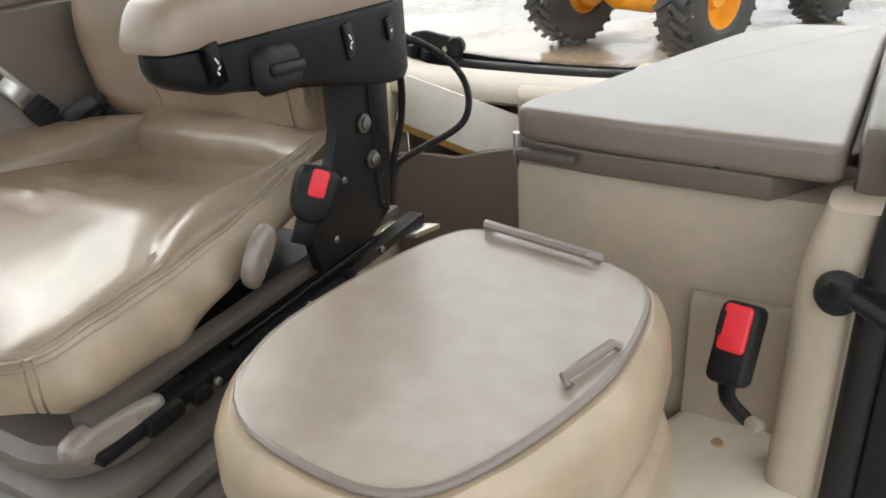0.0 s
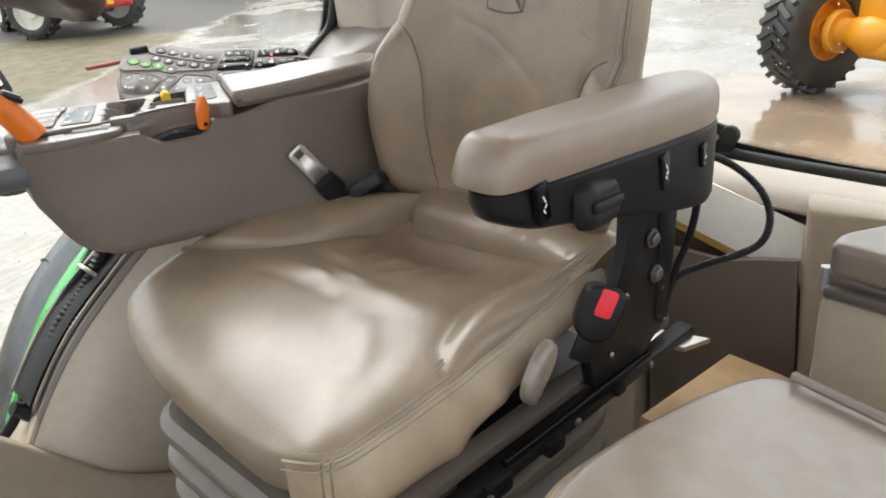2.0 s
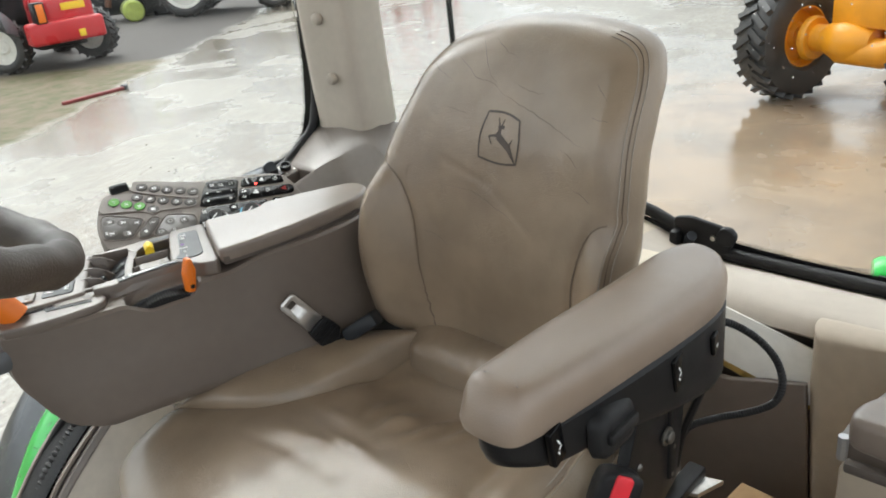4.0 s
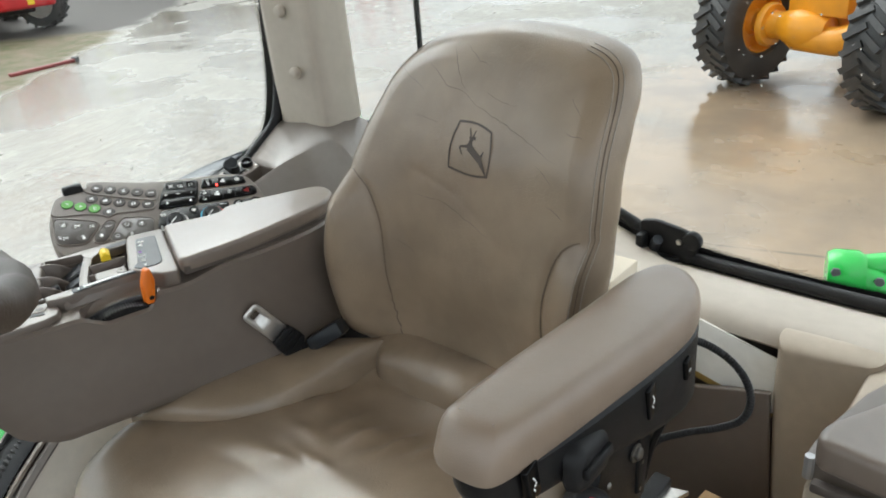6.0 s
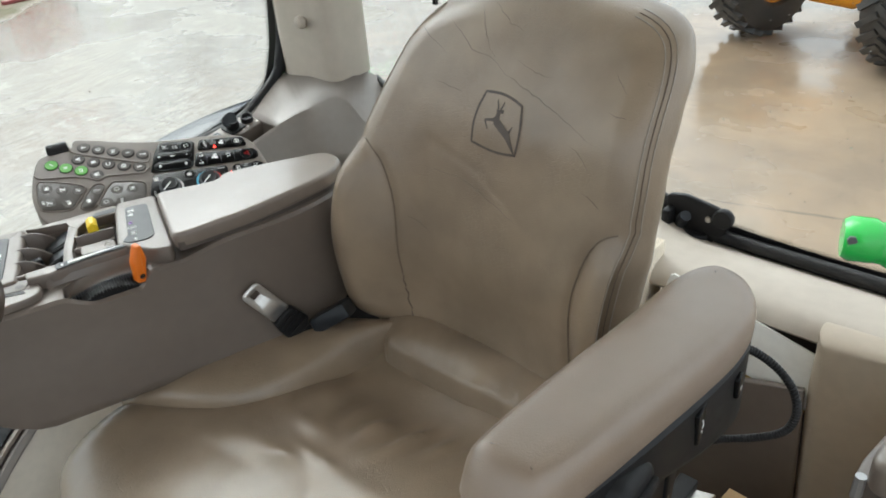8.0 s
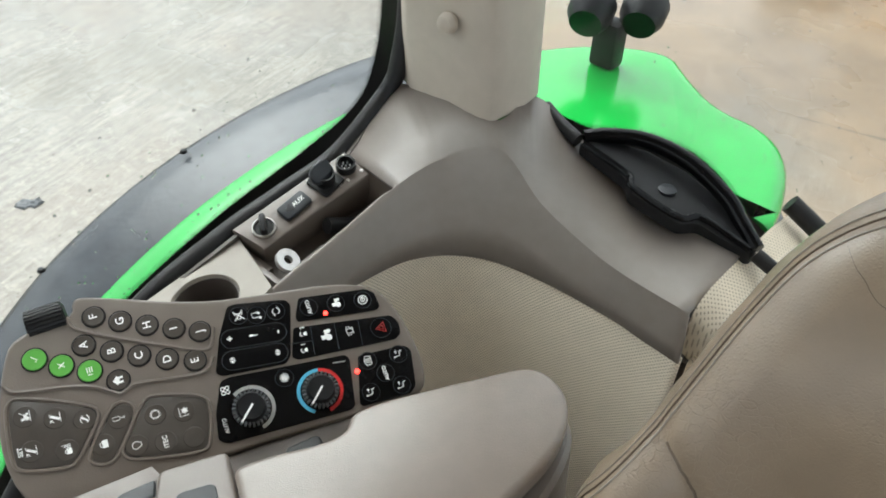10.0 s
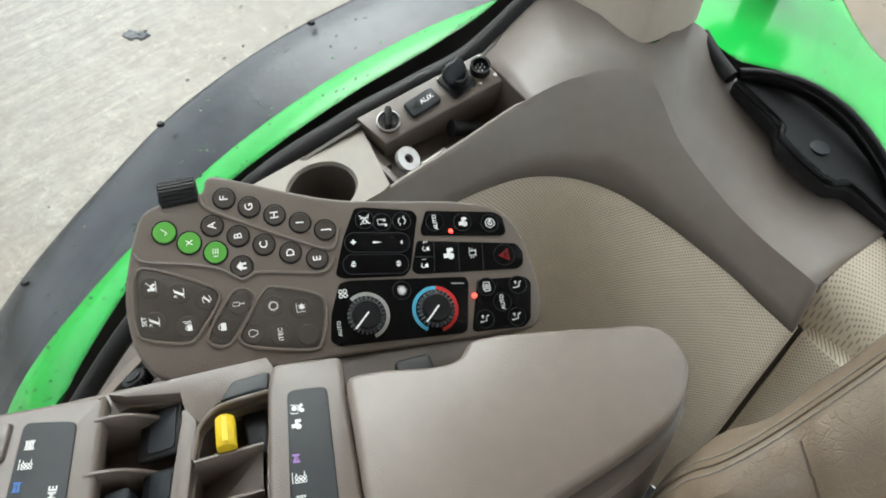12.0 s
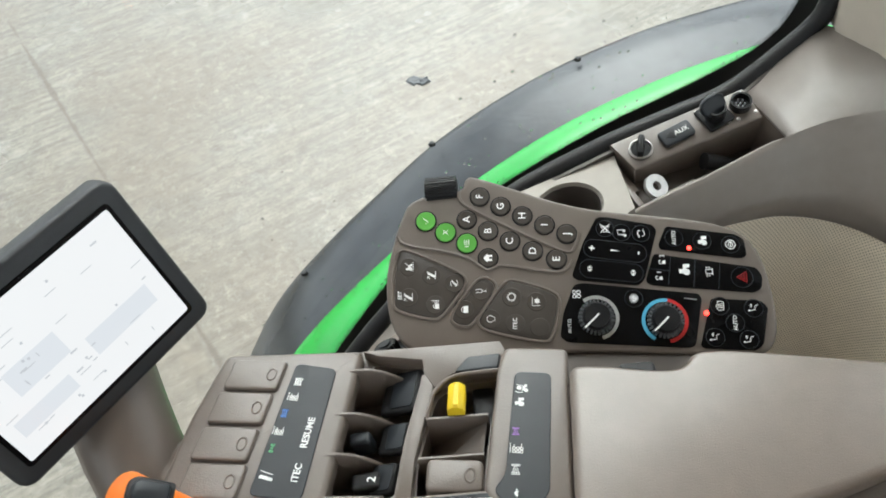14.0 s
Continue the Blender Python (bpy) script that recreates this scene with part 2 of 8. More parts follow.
FOLD_TOP = material("table_plastic", (0.31, 0.252, 0.198), 0.40, spec=0.8, coat=0.45, coat_rough=0.20, scale=35, vary=0.06, bump=0.12, bump_scale=900, stain=0.35, stain_color=(0.44, 0.41, 0.38), stain_scale=26, rough_vary=0.10)
MAT_RUBBER = material("floor_mat", (0.17, 0.152, 0.13), 0.6, scale=60, vary=0.15, bump=0.3, bump_scale=400, stain=0.4, stain_scale=9)
BELLOWS = material("bellows_rubber", (0.165, 0.142, 0.119), 0.42, scale=60, vary=0.1, stain=0.35, stain_color=(0.28, 0.25, 0.22), stain_scale=8)
STITCH = material("stitch_thread", (0.338, 0.295, 0.245), 0.7, scale=200, vary=0.15)
EMBOSS = material("embossed_leather", (0.092, 0.071, 0.056), 0.5, scale=60, vary=0.15)
WHEEL_BROWN = material("wheel_vinyl", (0.075, 0.057, 0.044), 0.45, scale=40, vary=0.08, bump=0.3, bump_scale=500, stain=0.3, stain_scale=12)
CRACK = material("leather_crack", (0.075, 0.056, 0.042), 0.6, scale=60, vary=0.2)
SEAM = material("seam_gap", (0.15, 0.112, 0.08), 0.6, scale=60, vary=0.1)
SCREEN = emissive("lit_screen", (0.97, 0.94, 0.95), 0.51)
SCREEN_INK = emissive("screen_ink", (0.80, 0.80, 0.84), 0.40)
SCREEN_PALE = emissive("screen_pale", (0.90, 0.90, 0.95), 0.46)
LED = emissive("red_led", (1.0, 0.03, 0.02), 5.0)
MACHINE_YELLOW = material("machine_yellow", (0.83, 0.34, 0.012), 0.35, scale=6, vary=0.08, stain=0.4, stain_color=(0.40, 0.17, 0.03), stain_scale=2.5)
MACHINE_RED = material("machine_red", (0.55, 0.025, 0.03), 0.32, scale=5, vary=0.08, stain=0.3, stain_scale=2)
MACHINE_BLUE = material("machine_blue", (0.02, 0.14, 0.55), 0.3, scale=5, vary=0.08, stain=0.3, stain_scale=2)
MACHINE_GREY = material("machine_grey", (0.10, 0.105, 0.11), 0.45, scale=5, vary=0.15, stain=0.3, stain_scale=2)
RIM_WHITE = material("pale_rim", (0.68, 0.66, 0.60), 0.4, scale=6, vary=0.08, stain=0.3, stain_scale=4)
TYRE = material("muddy_tyre", (0.022, 0.022, 0.022), 0.5, scale=20, vary=0.4, bump=0.4, bump_scale=60, stain=0.5, stain_color=(0.10, 0.09, 0.08), stain_scale=4)
GREEN_DARK = material("dark_green_paint", (0.012, 0.07, 0.035), 0.4, scale=6, vary=0.15, stain=0.3, stain_scale=3)
RED_FADED = material("faded_red_paint", (0.24, 0.045, 0.045), 0.6, scale=8, vary=0.2, stain=0.5, stain_scale=6)
LIME = material("lime_plastic", (0.42, 0.50, 0.10), 0.5, scale=6, vary=0.15, stain=0.3, stain_scale=4)
FOLIAGE = material("hedge_leaves", (0.055, 0.085, 0.030), 0.5, scale=2.0, vary=0.45, stain=0.5, stain_color=(0.10, 0.11, 0.035), stain_scale=0.6)
RUST = material("rusty_steel", (0.14, 0.06, 0.035), 0.7, scale=12, vary=0.3, stain=0.5, stain_scale=3)

GLASS = bpy.data.materials.new("window_glass")
GLASS.use_nodes = True
gp = GLASS.node_tree.nodes["Principled BSDF"]
gp.inputs["Transmission Weight"].default_value, gp.inputs["Roughness"].default_value, gp.inputs["IOR"].default_value = 1.0, 0.0, 1.25
gp.inputs["Base Color"].default_value = (0.97, 0.985, 0.975, 1)
DROP = bpy.data.materials.new("rain_drop")
DROP.use_nodes = True
dp = DROP.node_tree.nodes["Principled BSDF"]
dp.inputs["Transmission Weight"].default_value, dp.inputs["Roughness"].default_value, dp.inputs["IOR"].default_value = 1.0, 0.02, 1.33


MUD_REFLECTION_AT = (1.3, -7.3, -1.45)


def ground_material():
    """Wet concrete slabs: pale cement, brown puddles, dark damp streaks; wet gravel past the slab's edge."""
    m = bpy.data.materials.new("wet_concrete")
    m.use_nodes = True
    n, l = m.node_tree.nodes, m.node_tree.links
    p = n["Principled BSDF"]
    geo = n.new("ShaderNodeNewGeometry")

    def noise_node(scale, detail=6.0, rough=0.6):
        t = n.new("ShaderNodeTexNoise")
        t.inputs["Scale"].default_value, t.inputs["Detail"].default_value, t.inputs["Roughness"].default_value = scale, detail, rough
        l.new(geo.outputs["Position"], t.inputs["Vector"])
        return t.outputs["Fac"]

    def ramp(src, a, b, lo=0.0, hi=1.0):
        r = n.new("ShaderNodeMapRange")
        for k, v in (("From Min", a), ("From Max", b), ("To Min", lo), ("To Max", hi)):
            r.inputs[k].default_value = v
        l.new(src, r.inputs["Value"])
        return r.outputs[0]

    def mix(fac, a, b):
        x = n.new("ShaderNodeMix")
        x.data_type = "RGBA"
        l.new(fac, x.inputs["Factor"])
        for key, v in (("A", a), ("B", b)):
            if isinstance(v, tuple):
                x.inputs[key].default_value = (*v, 1)
            else:
                l.new(v, x.inputs[key])
        return x.outputs["Result"]

    # slabs laid askew: u runs along the joints, v across them and along the broom marks
    turn = n.new("ShaderNodeMapping")
    turn.vector_type = "TEXTURE"
    turn.inputs["Rotation"].default_value = (0, 0, radians(15))
    l.new(geo.outputs["Position"], turn.inputs["Vector"])
    combed = n.new("ShaderNodeMapping")
    combed.inputs["Scale"].default_value = (26, 3.2, 1)
    l.new(turn.outputs[0], combed.inputs["Vector"])
    broom_tex = n.new("ShaderNodeTexNoise")
    broom_tex.inputs["Scale"].default_value, broom_tex.inputs["Detail"].default_value, broom_tex.inputs["Roughness"].default_value = 1.0, 6.0, 0.65
    l.new(combed.outputs[0], broom_tex.inputs["Vector"])
    broom = broom_tex.outputs["Fac"]
    uv = n.new("ShaderNodeSeparateXYZ")
    l.new(turn.outputs[0], uv.inputs[0])
    shift = n.new("ShaderNodeMath")
    shift.operation = "ADD"
    shift.inputs[1].default_value = 0.135
    l.new(uv.outputs["Y"], shift.inputs[0])
    pong = n.new("ShaderNodeMath")
    pong.operation = "PINGPONG"
    pong.inputs[1].default_value = 2.5
    l.new(shift.outputs[0], pong.inputs[0])
    joint_w = n.new("ShaderNodeMath")
    joint_w.operation = "MULTIPLY_ADD"
    joint_w.inputs[1].default_value = 0.09
    l.new(noise_node(2.6, 6), joint_w.inputs[0])
    l.new(pong.outputs[0], joint_w.inputs[2])
    base = mix(ramp(broom, 0.40, 0.60), (0.300, 0.272, 0.222), (0.180, 0.163, 0.134))
    base = mix(ramp(noise_node(2.2, 8), 0.44, 0.64, 0.0, 0.8), base, (0.20, 0.185, 0.155))
    base = mix(ramp(noise_node(3.4, 8, 0.7), 0.56, 0.70, 0.0, 0.7), base, (0.40, 0.385, 0.345))
    base = mix(ramp(noise_node(0.7, 7), 0.52, 0.70, 0.0, 0.8), base, (0.165, 0.145, 0.118))
    base = mix(ramp(noise_node(6.0, 9, 0.75), 0.61, 0.70, 0.0, 0.55), base, (0.10, 0.09, 0.078))
    base = mix(ramp(noise_node(26.0, 4, 0.6), 0.68, 0.74, 0.0, 0.6), base, (0.07, 0.06, 0.05))
    base = mix(ramp(noise_node(0.33, 5), 0.47, 0.60, 0.0, 0.7), base, (0.20, 0.160, 0.115))
    base = mix(ramp(noise_node(11.0, 9, 0.85), 0.45, 0.62, 0.0, 0.6), base, (0.125, 0.105, 0.078))
    base = mix(ramp(noise_node(16.0, 9, 0.85), 0.53, 0.68, 0.0, 0.55), base, (0.41, 0.372, 0.300))
    # mud washed over the slab behind the parked machine, whose brown reflection is painted in
    mud_reflection = n.new("ShaderNodeVectorMath")
    mud_reflection.operation = "DISTANCE"
    mud_reflection.inputs[1].default_value = MUD_REFLECTION_AT
    l.new(geo.outputs["Position"], mud_reflection.inputs[0])
    mud_reflection_w = n.new("ShaderNodeMath")
    mud_reflection_w.operation = "MULTIPLY_ADD"
    mud_reflection_w.inputs[1].default_value = 9.0
    l.new(noise_node(0.75, 5, 0.5), mud_reflection_w.inputs[0])
    l.new(mud_reflection.outputs["Value"], mud_reflection_w.inputs[2])
    base = mix(ramp(mud_reflection_w.outputs[0], 9.6, 7.2, 0.0, 0.85), base, mix(ramp(noise_node(1.1, 6, 0.6), 0.42, 0.62), (0.31, 0.222, 0.142), (0.225, 0.165, 0.112)))
    base = mix(ramp(joint_w.outputs[0], 0.062, 0.045, 0.0, 0.75), base, (0.12, 0.098, 0.072))
    sep = n.new("ShaderNodeSeparateXYZ")
    l.new(geo.outputs["Position"], sep.inputs[0])
    # the slab ends along a slanting line; past it lies dark wet gravel with a grassy verge
    a = n.new("ShaderNodeMath")
    a.operation = "MULTIPLY"
    a.inputs[1].default_value = 0.857
    l.new(sep.outputs["Y"], a.inputs[0])
    s = n.new("ShaderNodeMath")
    s.operation = "ADD"
    l.new(sep.outputs["X"], s.inputs[0])
    l.new(a.outputs[0], s.inputs[1])
    wob = n.new("ShaderNodeMath")
    wob.operation = "MULTIPLY_ADD"
    wob.inputs[1].default_value = 2.0
    l.new(noise_node(0.6, 6), wob.inputs[0])
    l.new(s.outputs[0], wob.inputs[2])
    verge = ramp(wob.outputs[0], 9.9, 10.5)
    g = n.new("ShaderNodeMath")
    g.operation = "MULTIPLY_ADD"
    g.inputs[1].default_value = -0.925
    l.new(sep.outputs["X"], g.inputs[0])
    l.new(sep.outputs["Y"], g.inputs[2])
    g_wob = n.new("ShaderNodeMath")
    g_wob.operation = "MULTIPLY_ADD"
    g_wob.inputs[1].default_value = 1.6
    l.new(noise_node(0.9, 6), g_wob.inputs[0])
    l.new(g.outputs[0], g_wob.inputs[2])
    past = n.new("ShaderNodeMath")
    past.operation = "MULTIPLY"
    l.new(ramp(g_wob.outputs[0], -23.3, -24.2), past.inputs[0])
    l.new(verge, past.inputs[1])
    gravel = past.outputs[0]
    vcol = mix(ramp(noise_node(3.0, 8, 0.7), 0.4, 0.62), (0.20, 0.160, 0.112), (0.115, 0.118, 0.06))
    gcol = mix(ramp(noise_node(9.0, 8, 0.7), 0.35, 0.7), (0.13, 0.118, 0.108), (0.065, 0.06, 0.055))
    base = mix(verge, base, vcol)
    base = mix(gravel, base, gcol)
    l.new(base, p.inputs["Base Color"])
    wet = ramp(noise_node(0.33, 5), 0.42, 0.54, 0.42, 0.06)
    dull = n.new("ShaderNodeMath")
    dull.operation = "MAXIMUM"
    l.new(wet, dull.inputs[0])
    l.new(ramp(wob.outputs[0], 9.9, 10.6, 0.0, 0.7), dull.inputs[1])
    l.new(dull.outputs[0], p.inputs["Roughness"])
    l.new(ramp(wob.outputs[0], 9.9, 10.6, 0.5, 0.12), p.inputs["Specular IOR Level"])
    b = n.new("ShaderNodeBump")
    b.inputs["Strength"].default_value, b.inputs["Distance"].default_value = 0.5, 0.015
    relief = n.new("ShaderNodeMath")
    relief.operation = "MULTIPLY"
    l.new(broom, relief.inputs[0])
    l.new(ramp(mud_reflection_w.outputs[0], 7.2, 9.6, 0.12, 1.0), relief.inputs[1])
    l.new(relief.outputs[0], b.inputs["Height"])
    l.new(b.outputs[0], p.inputs["Normal"])
    return m


GROUND = ground_material()


from mathutils.bvhtree import BVHTree
from mathutils.geometry import tessellate_polygon


# ---- building tools ----
def thing(name, m=None, label="", category="", group="", kind=""):
    ob = new(name)
    ob.empty_display_size = 0.05
    if m is not None:
        ob.matrix_world = m
    return tagged(ob, label, category, group, kind)


def mesh_of(name, bm, mat, smooth=True, sharp=38):
    bmesh.ops.remove_doubles(bm, verts=bm.verts, dist=1e-6)
    bmesh.ops.recalc_face_normals(bm, faces=bm.faces)
    me = bpy.data.meshes.new(name)
    bm.to_mesh(me)
    bm.free()
    for m in mat if isinstance(mat, (list, tuple)) else (mat,):
        me.materials.append(m)
    if smooth:
        me.shade_smooth()
        me.set_sharp_from_angle(angle=radians(sharp))
    return me


def part(name, bm, mat, parent, label="", m=None, smooth=True, sharp=38):
    ob = new(name, mesh_of(name, bm, mat, smooth, sharp))
    ob.parent = parent
    if m is not None:
        ob.matrix_basis = m
    if label:
        ob["label"] = label
    return ob


def solid(name, bm, mat, label, category, m=None, group="", kind="", sharp=38):
    ob = new(name, mesh_of(name, bm, mat, True, sharp))
    if m is not None:
        ob.matrix_world = m
    return tagged(ob, label, category, group, kind)


def chaikin(pts, n=2, closed=True):
    pts = [Vector(p) for p in pts]
    for _ in range(n):
        out = []
        rng = range(len(pts)) if closed else range(len(pts) - 1)
        for i in rng:
            a, b = pts[i], pts[(i + 1) % len(pts)]
            out += [a * 0.75 + b * 0.25, a * 0.25 + b * 0.75]
        pts = out if closed else [pts[0], *out, pts[-1]]
    return pts


def spline(pts, n=8):
    """A smooth line through the points."""
    p = [Vector(q) for q in pts]
    p = [2 * p[0] - p[1], *p, 2 * p[-1] - p[-2]]
    out = []
    for i in range(1, len(p) - 2):
        for k in range(n):
            t = k / n
            out.append(0.5 * ((2 * p[i]) + (p[i + 1] - p[i - 1]) * t + (2 * p[i - 1] - 5 * p[i] + 4 * p[i + 1] - p[i + 2]) * t * t
                              + (3 * p[i] - p[i - 1] - 3 * p[i + 1] + p[i + 2]) * t ** 3))
    return out + [p[-2]]


def rings(loops, cap0=True, cap1=True, bm=None, closed=True):
    """Skin between loops of equal length."""
    bm = bm or bmesh.new()
    vs = [[bm.verts.new(p) for p in loop] for loop in loops]
    for a, b in zip(vs, vs[1:]):
        k = len(a)
        for i in range(k if closed else k - 1):
            j = (i + 1) % k
            bm.faces.new((a[i], a[j], b[j], b[i]))
    if cap0 and closed:
        bm.faces.new(vs[0][::-1])
    if cap1 and closed:
        bm.faces.new(vs[-1])
    return bm


def inset(loop, d):
    """A flat loop drawn in by d along its own normals."""
    n, out = len(loop), []
    area = sum(loop[i][0] * loop[(i + 1) % n][1] - loop[(i + 1) % n][0] * loop[i][1] for i in range(n))
    s = 1 if area > 0 else -1
    for i in range(n):
        a, b, c = loop[i - 1], loop[i], loop[(i + 1) % n]
        t = Vector((c[0] - a[0], c[1] - a[1]))
        t = t.normalized() if t.length > 1e-9 else Vector((1, 0))
        out.append((b[0] - s * t.y * d, b[1] + s * t.x * d))
    return out


def slab(outline, z0, z1, r=0.004, steps=3, bm=None, both=True, flat=0.0):
    """A plate of that outline (x, y) between two heights, its rims rounded."""
    o = [(p[0], p[1]) for p in outline]
    turn = [k / steps * math.pi / 2 for k in range(steps + 1)]
    if both:
        loops = [[(x, y, z0 + r * (1 - math.cos(a))) for x, y in inset(o, r * (1 - math.sin(a)))] for a in turn]
    else:
        loops = [[(x, y, z0) for x, y in o]]
    loops += [[(x, y, z1 - r + r * math.sin(k / steps * math.pi / 2)) for x, y in inset(o, r * (1 - math.cos(k / steps * math.pi / 2)))] for k in range(steps + 1)]
    if flat:
        loops.append([(x, y, z1) for x, y in inset(o, r + flat)])
    return rings(loops, bm=bm)


def box(x0, x1, y0, y1, z0, z1, r=0.003, bm=None):
    """A box with rounded edges."""
    bm = bm or bmesh.new()
    made = bmesh.ops.create_cube(bm, size=1.0)["verts"]
    for v in made:
        v.co = Vector((x0 if v.co.x < 0 else x1, y0 if v.co.y < 0 else y1, z0 if v.co.z < 0 else z1))
    if r > 0:
        r = min(r, 0.45 * min(abs(x1 - x0), abs(y1 - y0), abs(z1 - z0)))
        edges = {e for v in made for e in v.link_edges}
        bmesh.ops.bevel(bm, geom=list(edges), offset=r, segments=2, profile=0.5, affect="EDGES")
    return bm


def rrect(w, h, r, n=5, cx=0, cy=0):
    """The outline of a rectangle with round corners."""
    r = min(r, w / 2 * 0.999, h / 2 * 0.999)
    out = []
    for sx, sy, a0 in ((1, 1, 0), (-1, 1, 90), (-1, -1, 180), (1, -1, 270)):
        for k in range(n + 1):
            a = radians(a0 + 90 * k / n)
            out.append((cx + sx * (w / 2 - r) + r * math.cos(a), cy + sy * (h / 2 - r) + r * math.sin(a)))
    return out


def circle(r, n=24, cx=0, cy=0):
    return [(cx + r * math.cos(2 * math.pi * k / n), cy + r * math.sin(2 * math.pi * k / n)) for k in range(n)]


def turned(profile, n=32, bm=None):
    """A solid of revolution about z from (radius, z) pairs."""
    return rings([[(r * math.cos(2 * math.pi * k / n), r * math.sin(2 * math.pi * k / n), z) for k in range(n)] for r, z in profile], False, False, bm=bm)


def tube(path, r, n=10, bm=None, closed=False, flat=1.0):
    """A round bar along a line; r may be a function of 0..1."""
    pts = [Vector(p) for p in path]
    loops, up = [], None
    for i, p in enumerate(pts):
        a = pts[i - 1] if (i or closed) else p
        b = pts[(i + 1) % len(pts)] if (i < len(pts) - 1 or closed) else p
        t = (b - a).normalized()
        if up is None:
            up = t.orthogonal().normalized()
        up = (up - t * up.dot(t)).normalized()
        side = t.cross(up)
        rr = r(i / (len(pts) - 1)) if callable(r) else r
        loops.append([p + rr * (math.cos(2 * math.pi * k / n) * up + flat * math.sin(2 * math.pi * k / n) * side) for k in range(n)])
    if closed:
        return rings([*loops, loops[0]], False, False, bm=bm)
    return rings(loops, bm=bm)


def corrugated(path, r, pitch=0.006, depth=0.12, n=10, bm=None):
    """A ribbed hose along a line."""
    pts = spline(path, 40)
    run, out, radii = 0.0, [], []
    for a, b in zip(pts, pts[1:]):
        run += (b - a).length
        out.append(b)
        radii.append(r * (1 + depth * math.sin(run / pitch * 2 * math.pi)))
    return tube(out, lambda f: radii[min(len(radii) - 1, int(round(f * (len(out) - 1))))], n, bm)


def strip(path, width, up, bm=None, thick=0.003):
    """A flat band along a line, lying across the direction up."""
    pts = [Vector(p) for p in path]
    loops = []
    for i, p in enumerate(pts):
        t = (pts[min(i + 1, len(pts) - 1)] - pts[max(i - 1, 0)]).normalized()
        u = Vector(up(p) if callable(up) else up).normalized()
        s = t.cross(u).normalized() * width / 2
        u = u * thick / 2
        loops.append([p - s - u, p + s - u, p + s + u, p - s + u])
    return rings(loops, bm=bm)


def pillow(outline, profile, shape=None, cx=0.0, cy=0.0, inner=14, bm=None):
    """A stuffed body: rings of one outline drawn in and raised by (shrink, z) pairs, its top filled by rings towards the middle,
    then bent by shape(x, y, z, s), in which s is 1 at the rim and 0 in the middle."""
    loops = []
    for d, z in profile:
        loops.append([(x, y, z, 1.0) for x, y in inset(outline, d)])
    last = loops[-1]
    for k in range(1, inner):
        f = 1 - k / inner
        loops.append([(cx + (x - cx) * f, cy + (y - cy) * f, z, f) for x, y, z, _ in last])
    fn = shape or (lambda x, y, z, s: (x, y, z))
    out = [[fn(*p) for p in loop] for loop in loops]
    bm = rings(out, cap0=True, cap1=False, bm=bm)
    bm.verts.ensure_lookup_table()
    k = len(outline)
    ring = bm.verts[-k:]
    mid = bm.verts.new(fn(cx, cy, last[0][2], 0.0))
    for i in range(k):
        bm.faces.new((ring[i], ring[(i + 1) % k], mid))
    return bm


def letters(name, text, size, mat, parent, m, label="", bold=0.0):
    """Raised or printed writing in the built-in font, about its own middle."""
    cu = bpy.data.curves.new(name, "FONT")
    cu.body, cu.size, cu.align_x, cu.align_y = text, size, "CENTER", "CENTER"
    cu.extrude, cu.offset, cu.resolution_u = 0.00015, bold, 3
    tmp = bpy.data.objects.new(name, cu)
    me = bpy.data.meshes.new_from_object(tmp)
    bpy.data.objects.remove(tmp)
    me.materials.clear()
    me.materials.append(mat)
    ob = new(name, me)
    ob.parent = parent
    ob.matrix_basis = m
    if label:
        ob["label"] = label
    return ob


def smoothstep(a, b, x):
    t = max(0.0, min(1.0, (x - a) / (b - a)))
    return t * t * (3 - 2 * t)


def rounded(pts, r=0.003, n=4):
    """A polygon with its corners rounded."""
    out = []
    for i, p in enumerate(pts):
        p, a, b = Vector(p[:2]), Vector(pts[i - 1][:2]), Vector(pts[(i + 1) % len(pts)][:2])
        u, v = (a - p), (b - p)
        q = min(r, u.length * 0.45, v.length * 0.45)
        p0, p1 = p + u.normalized() * q, p + v.normalized() * q
        out += [p0 * (1 - k / n) ** 2 + p * 2 * (k / n) * (1 - k / n) + p1 * (k / n) ** 2 for k in range(n + 1)]
    return out


def near_line(x, y, line):
    """The distance from a point to a broken line."""
    best = 1e9
    for (ax, ay), (bx, by) in zip(line, line[1:]):
        dx, dy = bx - ax, by - ay
        t = max(0, min(1, ((x - ax) * dx + (y - ay) * dy) / (dx * dx + dy * dy)))
        best = min(best, math.hypot(x - ax - t * dx, y - ay - t * dy))
    return best


def pane(name, bm, label, category, kind):
    """A flat sheet of glass; its shadow is off so that daylight comes in."""
    ob = tagged(new(name, mesh_of(name, bm, GLASS, False)), label, category, kind=kind)
    mod = ob.modifiers.new("thick", "SOLIDIFY")
    mod.thickness = 0.004
    ob.visible_shadow = False
    return ob


# ---- yard ----
bm = bmesh.new()
bmesh.ops.create_grid(bm, x_segments=40, y_segments=40, size=400)
solid("ground", bm, GROUND, "wet pale concrete yard with brown puddles", "ground", pose(0, 0, -1.45), kind="structure")

# ---- cab shell ----
FLOOR = -0.05
solid("floor", box(-0.9, 0.66, -0.75, 1.0, FLOOR - 0.04, FLOOR, 0.002), MAT_RUBBER, "dark grey-brown rubber cab floor mat", "floor", kind="structure")
solid("ceiling", box(-0.88, 0.86, -0.90, 1.15, 1.78, 1.86, 0.02), BEIGE, "beige moulded cab roof lining", "ceiling", kind="structure")

